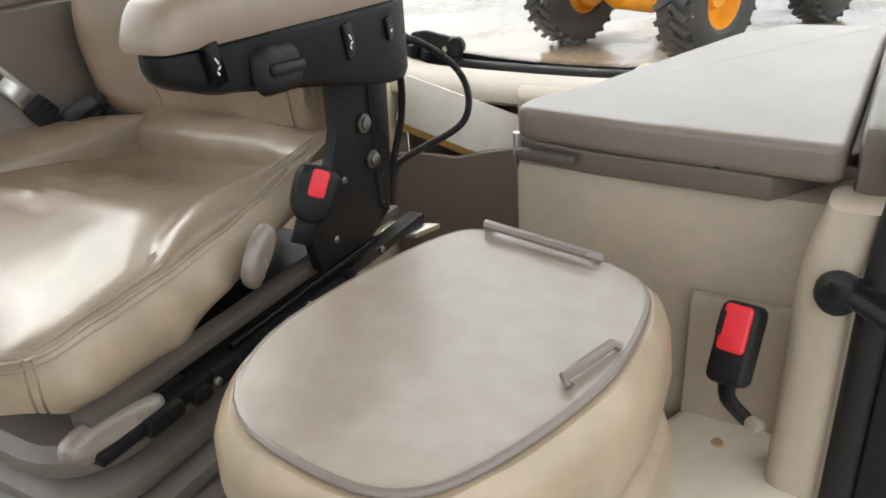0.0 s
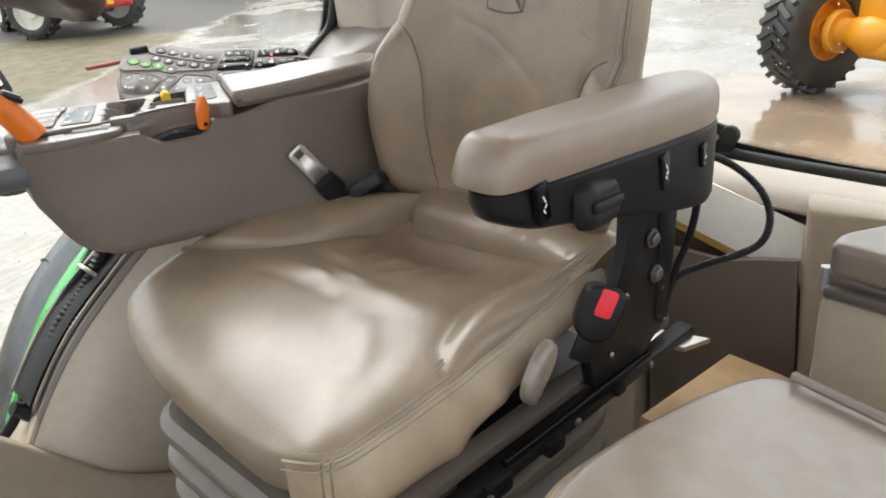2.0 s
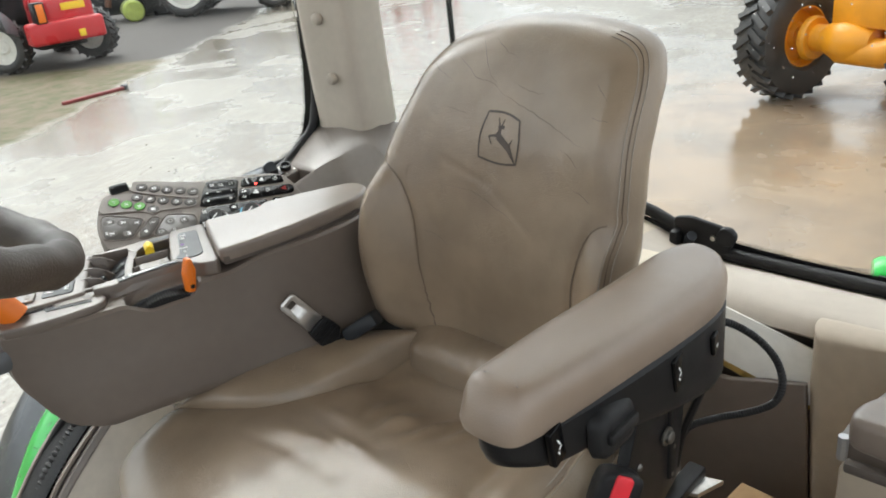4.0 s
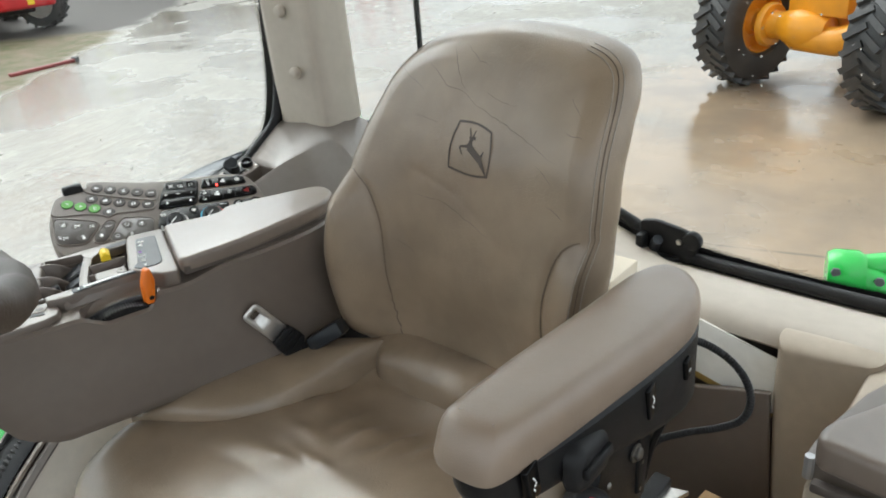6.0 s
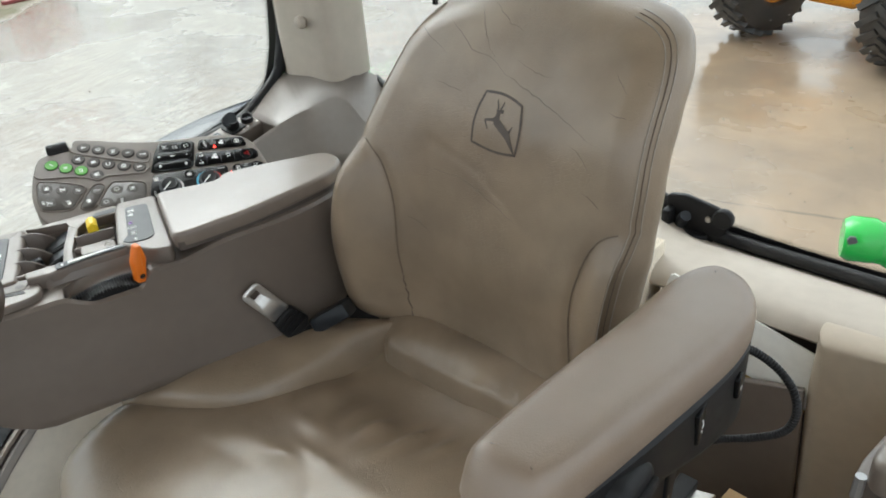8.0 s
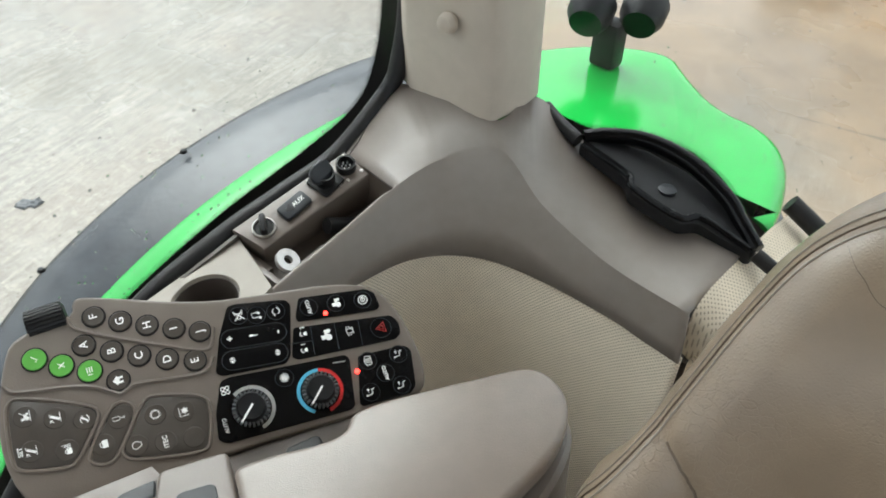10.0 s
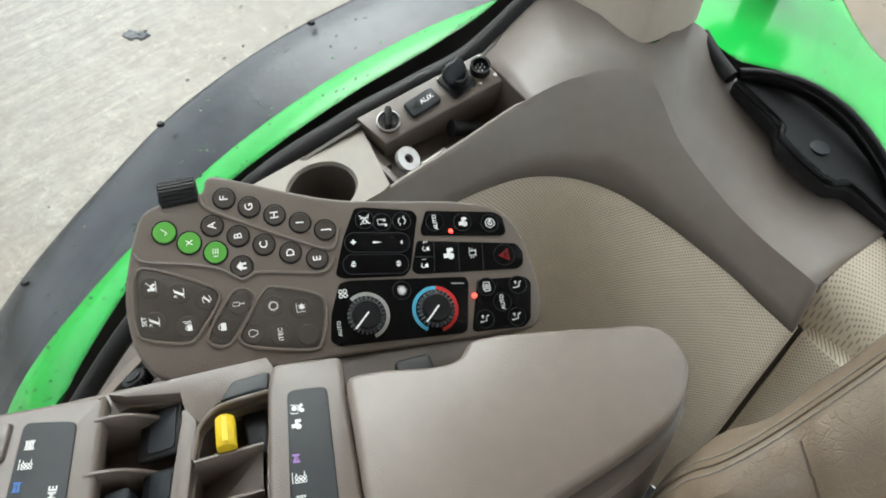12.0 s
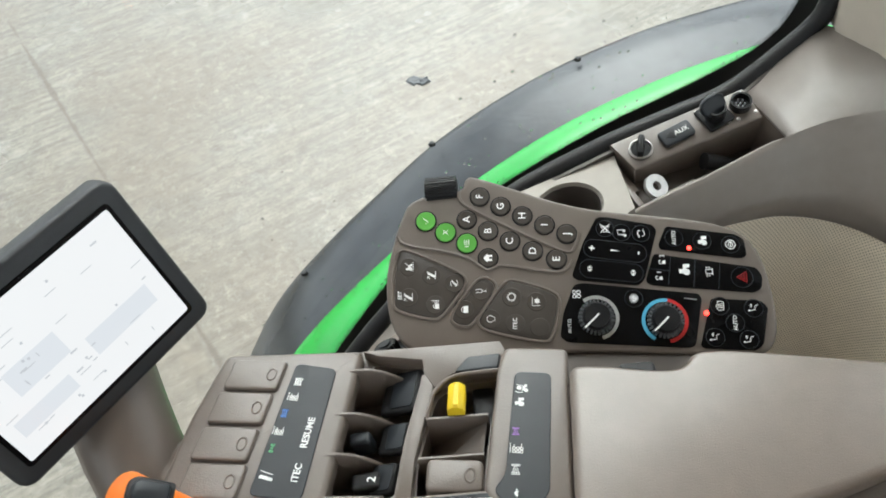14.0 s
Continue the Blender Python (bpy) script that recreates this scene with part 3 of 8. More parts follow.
# unseen panel, added to block low sky and ground bounce from the backrest
solid("wall_front", box(-0.86, 0.84, 1.10, 1.15, FLOOR, 0.85, 0.006), TAUPE, "unseen taupe panel added in front to keep low light off the seat", "wall", kind="structure")

# rows of the trim over the fender: wall's top, ledge's inner edge, ledge's outer edge
TRIM = [
    ((0.60, 0.40, -0.05), (0.605, 0.40, -0.03), (0.745, 0.40, -0.05)),
    ((0.60, 0.33, 0.12), (0.605, 0.33, 0.14), (0.745, 0.33, 0.12)),
    ((0.60, 0.256, 0.255), (0.606, 0.256, 0.27), (0.747, 0.25, 0.20)),
    ((0.60, 0.168, 0.365), (0.61, 0.168, 0.38), (0.75, 0.165, 0.315)),
    ((0.605, 0.056, 0.455), (0.615, 0.056, 0.47), (0.75, 0.07, 0.425)),
    ((0.61, -0.06, 0.53), (0.63, -0.06, 0.555), (0.75, -0.03, 0.535)),
    ((0.625, -0.20, 0.61), (0.65, -0.20, 0.655), (0.75, -0.18, 0.658)),
    ((0.635, -0.35, 0.645), (0.66, -0.30, 0.69), (0.75, -0.31, 0.70)),
    ((0.628, -0.44, 0.652), (0.66, -0.40, 0.712), (0.75, -0.41, 0.716)),
    ((0.612, -0.49, 0.652), (0.66, -0.492, 0.734), (0.75, -0.50, 0.732)),
    ((0.58, -0.53, 0.65), (0.645, -0.56, 0.75), (0.757, -0.60, 0.792)),
    ((0.535, -0.553, 0.65), (0.59, -0.60, 0.772), (0.616, -0.612, 0.794)),
    ((0.47, -0.57, 0.645), (0.52, -0.60, 0.728), (0.615, -0.70, 0.792)),
    ((0.388, -0.581, 0.638), (0.45, -0.603, 0.70), (0.537, -0.71, 0.755)),
    ((0.35, -0.583, 0.633), (0.395, -0.603, 0.69), (0.43, -0.71, 0.725)),
    ((0.30, -0.585, 0.628), (0.312, -0.603, 0.688), (0.31, -0.71, 0.71)),
]


def column(k):
    return spline([r[k] for r in TRIM], 6)


wall_top, edge_in, edge_out = column(0), column(1), column(2)
rows = []
for w, e, o in zip(wall_top, edge_in, edge_out):
    mid = w.lerp(e, 0.6) + Vector((0, 0, 0.004))
    rows.append([w, w.lerp(e, 0.3), mid, w.lerp(e, 0.90), e, e + (o - e) * 0.03, o])
for first, last, mat, name, label in ((0, 13, BEIGE_TRIM, "trim_ledge_front", "beige moulded foot of the side ledge"), (12, len(rows), TRIM_GREY, "trim", "taupe moulded ledge trim over the rear fender")):
    bm = bmesh.new()
    grid_v = [[bm.verts.new(p) for p in r] for r in rows[first:last]]
    for i in range(len(grid_v) - 1):
        for k in range(6):
            if k >= 4 and 36 <= i + first < 54:
                continue
            bm.faces.new((grid_v[i][k], grid_v[i + 1][k], grid_v[i + 1][k + 1], grid_v[i][k + 1]))
    trim = solid(name, bm, mat, label, "trim", kind="structure", sharp=26)
    trim.modifiers.new("thick", "SOLIDIFY").thickness = 0.006
    trim.modifiers["thick"].offset = -1

# the perforated panel below that ledge, down to the floor
for first, last, mat, name, label in ((0, 39, BEIGE_SKYLIT, "wall_fender_front", "smooth beige panel over the wheel arch"), (38, len(wall_top), PERF, "wall_fender", "perforated beige panel over the wheel arch")):
    bm = rings([[p + Vector((0.0005, -0.0005, 0.0)), (p.x + 0.002, p.y, p.z * 0.5 + FLOOR * 0.5), (p.x - 0.002, p.y, FLOOR)] for p in wall_top[first:last]], closed=False)
    panel = solid(name, bm, mat, label, "wall", kind="structure", sharp=60)
    panel.modifiers.new("thick", "SOLIDIFY").thickness = 0.012
    panel.modifiers["thick"].offset = 1
low = spline([(0.46, 0.42, 0), (0.293, 0.245, 0), (0.20, 0.135, 0), (0.139, 0.078, 0), (0.03, 0.018, 0), (-0.088, -0.015, 0), (-0.30, -0.03, 0)], 6)
kick = slab([(p.x, p.y) for p in low] + [(-0.30, -0.05), (0.46, -0.05)], 0.0, 0.030, 0.006)
solid("baseboard", kick, BEIGE_TRIM, "beige curved kick strip along the floor", "baseboard", Matrix(((0, 0, 1, 0.568), (1, 0, 0, 0), (0, 1, 0, 0), (0, 0, 0, 1))), kind="structure")

# rear wall under the sill, in two pieces with a seam between them
solid("wall_rear", box(-0.05, 0.297, -0.70, -0.600, FLOOR, 0.622, 0.006), PERF, "perforated beige rear wall panel of the cab", "wall", kind="structure")
solid("wall_corner", box(0.288, 0.335, -0.70, -0.612, FLOOR, 0.606, 0.004), TAUPE_DARK, "dark joint between the corner panels", "wall", kind="structure")
solid("wall_rear_low", box(-0.45, -0.052, -0.73, -0.69, FLOOR, 0.57, 0.006), TAUPE, "dark taupe rear wall of the cab", "wall", kind="structure")

# rear sill: a broad beige shelf that climbs to the corner ledge
sill_line = spline([(0.31, -0.66, 0.70), (0.20, -0.68, 0.64), (0.06, -0.70, 0.60), (-0.12, -0.70, 0.592), (-0.30, -0.69, 0.594), (-0.44, -0.68, 0.60), (-0.60, -0.68, 0.612)], 8)


def sill_piece(name, line, mat, label):
    bm = bmesh.new()
    rows = []
    for p in line:
        dip = smoothstep(0.10, -0.08, p.x)
        rows.append([p + Vector((0, y, z - d * dip)) for y, z, d in ((0.045, -0.085, -0.052), (0.052, -0.03, -0.004), (0.048, -0.014, 0.0), (0.036, -0.003, 0.0), (0.016, 0.003, 0.0), (-0.04, 0.004, 0.004), (-0.09, 0.003, 0.016), (-0.13, 0.001, 0.034), (-0.19, -0.012, 0.042), (-0.19, -0.09, 0.0))])
    rings(rows, bm=bm)
    solid(name, bm, mat, label, "sill", kind="structure", sharp=50)


sill_piece("trim_sill_corner", sill_line[:17], PERF_SILL, "perforated beige sill at the rear corner")
sill_piece("trim_sill", sill_line[16:], BEIGE, "broad beige rear window sill")
seal_line = [p + Vector((0, -0.172 + 0.018 * smoothstep(0.10, -0.08, p.x), 0.016 - 0.042 * smoothstep(0.10, -0.08, p.x))) for p in sill_line]
bm = tube(seal_line, 0.0125, 10)
solid("trim_seal_rear", bm, RUBBER, "black rubber seal along the rear window", "seal", kind="structure")

# right rear post
post = spline([(0.0, 0.0, 0.0), (0.004, 0.004, 0.25), (0.0, 0.010, 0.55), (-0.02, 0.03, 0.96)], 8)
sect = chaikin([(0.757, -0.600), (0.70, -0.606), (0.622, -0.608), (0.612, -0.618), (0.612, -0.70), (0.63, -0.725), (0.76, -0.72), (0.775, -0.64)], 1)
bm = rings([[(x + p.x, y + p.y, 0.788 + p.z + (0.004 if k == 0 else 0)) for x, y in sect] for k, p in enumerate(post)])
solid("trim_post", bm, BEIGE, "beige padded rear cab post", "post", kind="structure", sharp=50)
for x, z in ((0.675, 0.905), (0.694, 1.027)):
    solid("coat_hook", turned([(0.0, 0.0), (0.011, 0.0), (0.013, 0.006), (0.010, 0.014), (0.004, 0.017), (0.0, 0.017)], 20), BEIGE, "small round beige stud on the post", "stud",
          Matrix.Translation((x, -0.602, z)) @ pose(0, 0, 0, -90, 0, 0), group="post studs")

# side window seal along the fender's curve and up the post
win = [Vector((0.770, p.y, p.z - 0.004)) for p in edge_out[:60]]
win += spline([(0.766, -0.60, 0.80), (0.768, -0.622, 0.88), (0.768, -0.62, 1.0), (0.762, -0.61, 1.25), (0.745, -0.60, 1.70)], 8)
solid("trim_seal_side", tube(chaikin(win, 1, False), 0.012, 10), RUBBER, "black rubber seal round the side window", "seal", kind="structure")
bm = bmesh.new()
edge = [Vector((0.825, y, z)) for y, z in ((1.1, -0.1), (0.42, -0.15), (0.26, 0.10), (0.07, 0.33), (-0.18, 0.59), (-0.41, 0.66), (-0.60, 0.70), (-0.64, 0.85), (-0.64, 1.76), (1.1, 1.76))]
loop = [bm.verts.new(p) for p in edge]
bm.faces.new(loop)
g = pane("window_side", bm, "clear side window pane with rain drops", "window", kind="structure")


def rear_plane(x, z, off=0.0):
    return Vector((x, -0.87 + 0.06 * (z - 0.6) + off, z))


bm = bmesh.new()
bm.faces.new([bm.verts.new(rear_plane(x, z)) for x, z in ((-0.84, 0.50), (0.78, 0.50), (0.77, 1.76), (-0.82, 1.76))])
g = pane("window_rear", bm, "clear rear window pane with rain drops", "window", kind="structure")



# black printed borders on the panes, fading out in dots
def frit(name, line, low, place, label):
    """A printed band under a line, with rows of shrinking dots past it."""
    bm = bmesh.new()
    top = [bm.verts.new(place(*p)) for p in line]
    bot = [bm.verts.new(place(*low(*p))) for p in line]
    for i in range(len(line) - 1):
        bm.faces.new((top[i], top[i + 1], bot[i + 1], bot[i]))
    solid(name, bm, BLACK, label, "window border", kind="structure")
    dots = bmesh.new()
    run = 0.0
    for i in range(len(line) - 1):
        a, b = Vector((*line[i], 0)), Vector((*line[i + 1], 0))
        d = b - a
        nrm = Vector((-d.y, d.x, 0)).normalized()
        if nrm.dot(a - Vector((*low(a.x, a.y), 0))) < 0:
            nrm = -nrm
        steps = max(1, int(round(d.length / 0.0024)))
        for k in range(steps):
            for row, r in enumerate((0.00105, 0.0009, 0.0007, 0.0005)):
                c = a + d * ((k + 0.5 * (row % 2)) / steps) + nrm * (0.0008 + 0.0021 * row)
                dots.faces.new([dots.verts.new(place(c.x + r * math.cos(q), c.y + r * math.sin(q))) for q in (0, 1.047, 2.094, 3.142, 4.189, 5.236)])
    solid(name + "_dots", dots, BLACK, "fading dots printed along the pane's border", "window border", kind="stuff")


rear_line = [(p.x, p.y) for p in spline([(x, z, 0) for x, z in ((0.76, 0.70), (0.70, 0.668), (0.63, 0.668), (0.553, 0.696), (0.467, 0.708), (0.406, 0.687), (0.354, 0.648), (0.285, 0.626), (0.18, 0.612), (0.05, 0.604), (-0.09, 0.588), (-0.20, 0.581), (-0.34, 0.579), (-0.60, 0.590))], 8)]
frit("trim_frit_rear", rear_line, lambda x, z: (x, 0.53), lambda x, z: rear_plane(x, z, 0.007), "black printed border of the rear pane")
side_line = [(p.x, p.y) for p in spline([(y, z, 0) for y, z in ((-0.640, 1.02), (-0.632, 0.90), (-0.612, 0.80), (-0.572, 0.745), (-0.475, 0.714), (-0.345, 0.686), (-0.21, 0.640), (-0.10, 0.582), (-0.03, 0.518), (0.044, 0.432), (0.077, 0.385), (0.141, 0.306), (0.20, 0.244), (0.27, 0.15))], 8)]
frit("trim_frit_side", side_line, lambda y, z: (y - 0.035 if z > 0.78 else y + 0.045, z - 0.10), lambda y, z: Vector((0.8185, y, z)), "black printed border of the side pane")

# ---- driver's seat ----
seat = thing("driver_seat", None, "worn taupe leather driver's seat on a bellows base", "seat")


ROLL_LEFT = ((-0.235, 0.075), (-0.200, 0.048), (-0.158, 0.006), (-0.126, -0.06), (-0.114, -0.16), (-0.118, -0.245))
ROLL_RIGHT = ((0.40, 0.040), (0.345, 0.030), (0.295, 0.004), (0.248, -0.028), (0.222, -0.072), (0.198, -0.133), (0.168, -0.184), (0.140, -0.236), (0.02, -0.262), (-0.118, -0.245))
SAG = (*ROLL_LEFT, *ROLL_RIGHT[-2::-1], (0.45, 0.10), (0.40, 0.40), (-0.30, 0.40), (-0.30, 0.08))
CUSH_EDGE = ((-0.202, -0.31), (-0.205, -0.06), (-0.206, 0.10), (-0.203, 0.17), (-0.178, 0.212), (-0.10, 0.220), (0.02, 0.216), (0.17, 0.206), (0.30, 0.178), (0.385, 0.138), (0.392, 0.02), (0.345, -0.20), (0.30, -0.30), (0.03, -0.32))
cush_out = [(p.x, p.y) for p in chaikin([(*p, 0) for p in CUSH_EDGE], 4)]


def inside(x, y, poly):
    hit = False
    for (ax, ay), (bx, by) in zip(poly, (*poly[1:], poly[0])):
        if (ay > y) != (by > y) and x < ax + (bx - ax) * (y - ay) / (by - ay):
            hit = not hit
    return hit


def along(table, v):
    """A value read from a table of (place, value) pairs, smoothly between them."""
    for (a, p), (b, q) in zip(table, table[1:]):
        if v <= b:
            return p + (q - p) * smoothstep(a, b, max(v, a))
    return table[-1][1]


def seam_height(x, y):
    """The height of the cushion's widest line: the piped seam on the door side, lower round the front and the far side."""
    side = along(((-0.31, 0.612), (-0.20, 0.602), (-0.12, 0.587), (-0.04, 0.574), (0.05, 0.564), (0.13, 0.559), (0.20, 0.548)), y)
    front = 0.520 + 0.026 * smoothstep(0.12, -0.20, y)
    return side + (front - side) * smoothstep(-0.185, -0.06, x)


def cushion_top(x, y):
    """The height of the leather away from its rims: thigh rolls stand proud of the sagging middle panel."""
    z = 0.589 - 0.010 * smoothstep(-0.05, 0.10, y) - 0.014 * smoothstep(0.06, 0.20, y)
    dl, dr = near_line(x, y, ROLL_LEFT), near_line(x, y, ROLL_RIGHT)
    d = min(dl, dr)
    if dl < dr and not inside(x, y, SAG):
        z += 0.017 * smoothstep(0.0, 0.050, d)
    z -= 0.0050 * math.exp(-(d / 0.013) ** 2)
    z -= 0.036 * math.exp(-((x - 0.04) / 0.15) ** 2 - ((y + 0.190) / 0.080) ** 2)
    # puckers at the back of the sag, and a few long soft folds
    for cx, cy, rx, ry, h in ((0.150, -0.138, 0.020, 0.030, 0.007), (0.098, -0.150, 0.012, 0.040, 0.005), (0.055, -0.128, 0.0130, 0.030, 0.0120), (0.008, -0.146, 0.0095, 0.034, 0.0130), (-0.030, -0.160, 0.010, 0.028, 0.006),
                              (0.150, -0.010, 0.045, 0.016, 0.002), (0.098, -0.016, 0.026, 0.011, 0.0042), (0.060, -0.040, 0.030, 0.008, 0.003), (0.120, -0.075, 0.030, 0.012, 0.0035), (0.020, -0.085, 0.012, 0.030, 0.0025)):
        z += h * math.exp(-((x - cx) / rx) ** 2 - ((y - cy) / ry) ** 2)
    for line, w, h in ((((0.27, 0.03), (0.14, -0.012), (0.0, -0.030), (-0.09, -0.035)), 0.022, 0.0024), (((0.20, 0.025), (0.11, 0.012), (0.03, 0.012)), 0.009, -0.0012), 
                       (((-0.06, 0.03), (-0.11, 0.08)), 0.016, 0.0016), (((0.10, -0.10), (0.14, -0.17), (0.12, -0.21)), 0.010, -0.002)):
        z += h * math.exp(-(near_line(x, y, line) / w) ** 2)
    return z + 0.0022 * noise.noise(Vector((x * 7, y * 7, 1.3))) + 0.0005 * noise.noise(Vector((x * 26, y * 20, 4.1)))


EDGE_LINE = [*cush_out[::3], cush_out[0]]


def cushion_at(x, y):
    d = near_line(x, y, EDGE_LINE)
    reach = 0.050 + 0.050 * smoothstep(0.02, 0.16, y) * smoothstep(-0.19, -0.08, x)
    f = min(1.0, d / reach)
    e = seam_height(x, y)
    return e + (cushion_top(x, y) - e) * math.sqrt(1 - (1 - f) ** 2)


loops = [[(x, y, seam_height(x, y) + z) for x, y in inset(cush_out, d)] for d, z in ((0.065, -0.068), (0.036, -0.066), (0.016, -0.056), (0.005, -0.038), (0.0, -0.016))]
for k in range(64):
    f = 1 - (k / 64) ** 1.35
    loops.append([(0.06 + (x - 0.06) * f, -0.04 + (y + 0.04) * f, (seam_height(x, y) if k == 0 else cushion_at(0.06 + (x - 0.06) * f, -0.04 + (y + 0.04) * f))) for x, y in cush_out])
part("cushion", rings(loops), LEATHER, seat)

# the slack tan skirt hangs from the seam along the door side and round the front corner
hang = sorted((p for p in cush_out if p[0] < -0.140 and p[1] > -0.27), key=lambda p: (p[1] if p[0] < -0.19 else 0.20 + (p[0] + 0.19)))
out_way = [Vector((-1, 0, 0)) if y < 0.12 else Vector((x + 0.13, y - 0.13, 0)).normalized() for x, y in hang]
rows = []
for d, f in ((-0.010, 0.0), (0.0, 0.0), (0.004, 0.10), (0.012, 0.28), (0.019, 0.50), (0.021, 0.70), (0.016, 0.88), (0.004, 1.0), (-0.030, 1.0)):
    row = []
    for (x, y), n in zip(hang, out_way):
        tall = along(((-0.28, 0.045), (-0.12, 0.052), (-0.03, 0.070), (0.05, 0.090), (0.16, 0.080), (0.21, 0.060)), y)
        fold = 0.0075 * f * noise.noise(Vector((y * 26 + f * 2.2, x * 12, 5))) + 0.0035 * f * math.sin(y * 95 + f * 3.5 + 4 * noise.noise(Vector((y * 9, 3, 1)))) * smoothstep(0.12, -0.02, y)
        k = 1.0 - smoothstep(0.15, 0.216, y)
        fold *= k
        row.append(Vector((x, y, seam_height(x, y) + 0.001 - tall * f + 0.4 * fold)) + n * (d * k + fold))
    rows.append(row)
part("side_skirt", rings(rows, closed=False), LEATHER_TAN, seat, "paler tan leather skirt with slack folds")
welt = [Vector((x, y, seam_height(x, y))) for x, y in hang]
part("welt", tube([p + n * 0.0012 for p, n in zip(welt, out_way)], 0.0022, 6), LEATHER_TAN, seat, "tan piped seam")
for d, z in ((-0.0050, 0.0068), (0.0050, -0.0080)):
    part("stitch_line", tube([p + n * d + Vector((0, 0, z)) for p, n in zip(welt, out_way)], 0.0009, 5), STITCH, seat)
# the plump leaf-shaped thigh roll by the console, sewn to the middle panel: seam, crest and outer edge
roll_seam = spline([(0.362, 0.046, 0), (0.335, 0.034, 0), (0.275, 0.004, 0), (0.226, -0.030, 0), (0.194, -0.077, 0), (0.177, -0.138, 0), (0.164, -0.205, 0), (0.152, -0.268, 0)], 8)
roll_crest = spline([(0.366, 0.044, 0.566), (0.330, 0.018, 0.596), (0.306, -0.018, 0.610), (0.288, -0.061, 0.617), (0.268, -0.115, 0.621), (0.236, -0.168, 0.622), (0.196, -0.217, 0.620), (0.160, -0.274, 0.612)], 8)
roll_edge = spline([(0.370, 0.042, 0.556), (0.362, 0.020, 0.552), (0.352, -0.020, 0.550), (0.345, -0.075, 0.550), (0.332, -0.135, 0.552), (0.300, -0.200, 0.558), (0.250, -0.252, 0.566), (0.172, -0.292, 0.580)], 8)
rows = []
for a, b, c in zip(roll_seam, roll_crest, roll_edge):
    a = Vector((a.x, a.y, cushion_at(a.x, a.y) + 0.002))
    rise = max(0.004, b.z - a.z)
    line = [a + Vector((0.004, -0.003, -0.008)), a + Vector((0, 0, -0.003)), a]
    for k in range(1, 13):
        f = k / 12
        line.append(Vector((a.x + (b.x - a.x) * f, a.y + (b.y - a.y) * f, a.z + rise * math.sqrt(1 - (1 - f) ** 2.2) + 0.0012 * noise.noise(Vector((a.x * 30, a.y * 30, f * 2))))))
    for k in range(1, 8):
        f = k / 7
        line.append(Vector((b.x + (c.x - b.x) * f, b.y + (c.y - b.y) * f, line[14].z + (c.z - line[14].z) * (1 - math.sqrt(max(0.0, 1 - f * f))))))
    rows.append(line)
part("thigh_roll", rings(rows, closed=False), LEATHER, seat, "plump leather thigh roll by the console", sharp=60)
# puckered strip between cushion and backrest
rows = []
for k in range(97):
    f = k / 96
    x = -0.205 + 0.375 * f
    puff = 0.0034 * noise.noise(Vector((f * 30, 4, 6))) + 0.0020 * math.sin(f * 31 + 5 * noise.noise(Vector((f * 5, 7, 1)))) + 0.005 * noise.noise(Vector((f * 9, 2, 1)))
    side = 0.003 * noise.noise(Vector((f * 8, 5, 2))) + 0.022 * smoothstep(0.30, 0.0, f) - 0.016 * smoothstep(0.92, 1.0, f)
    rows.append([Vector((x, -0.345, 0.575)), Vector((x, -0.326, 0.612 + 0.5 * puff)), Vector((x, -0.306, 0.619 + puff)), Vector((x + 0.4 * puff, -0.278 + 0.5 * side, 0.616 - 0.9 * puff)), Vector((x, -0.252 + side, 0.606 + 0.8 * puff)), Vector((x, -0.240 + side, 0.594)), Vector((x, -0.238 + side, 0.532))])
part("lumbar_strip", rings([chaikin(r, 2, False) for r in rows]), LEATHER, seat, "puckered leather strip")

# backrest, in its own frame: x across, y up the back, z forward
TIP = radians(8)
back_m = Matrix.Translation((0.005, -0.302, 0.60)) @ Matrix.Rotation(radians(-4), 4, "Z") @ Matrix(((1, 0, 0, 0), (0, -math.sin(TIP), math.cos(TIP), 0), (0, math.cos(TIP), math.sin(TIP), 0), (0, 0, 0, 1)))


def back_lean(y):
    return -0.085 * smoothstep(0.30, 0.52, y) ** 1.2


BOLSTER = (((0.212, 0.277), (0.185, 0.268), (0.164, 0.249), (0.150, 0.210), (0.1435, 0.157), (0.141, 0.088), (0.131, 0.0)), ((-0.204, 0.252), (-0.170, 0.242), (-0.1515, 0.220), (-0.1387, 0.1825), (-0.132, 0.138), (-0.131, 0.075), (-0.136, 0.0)))


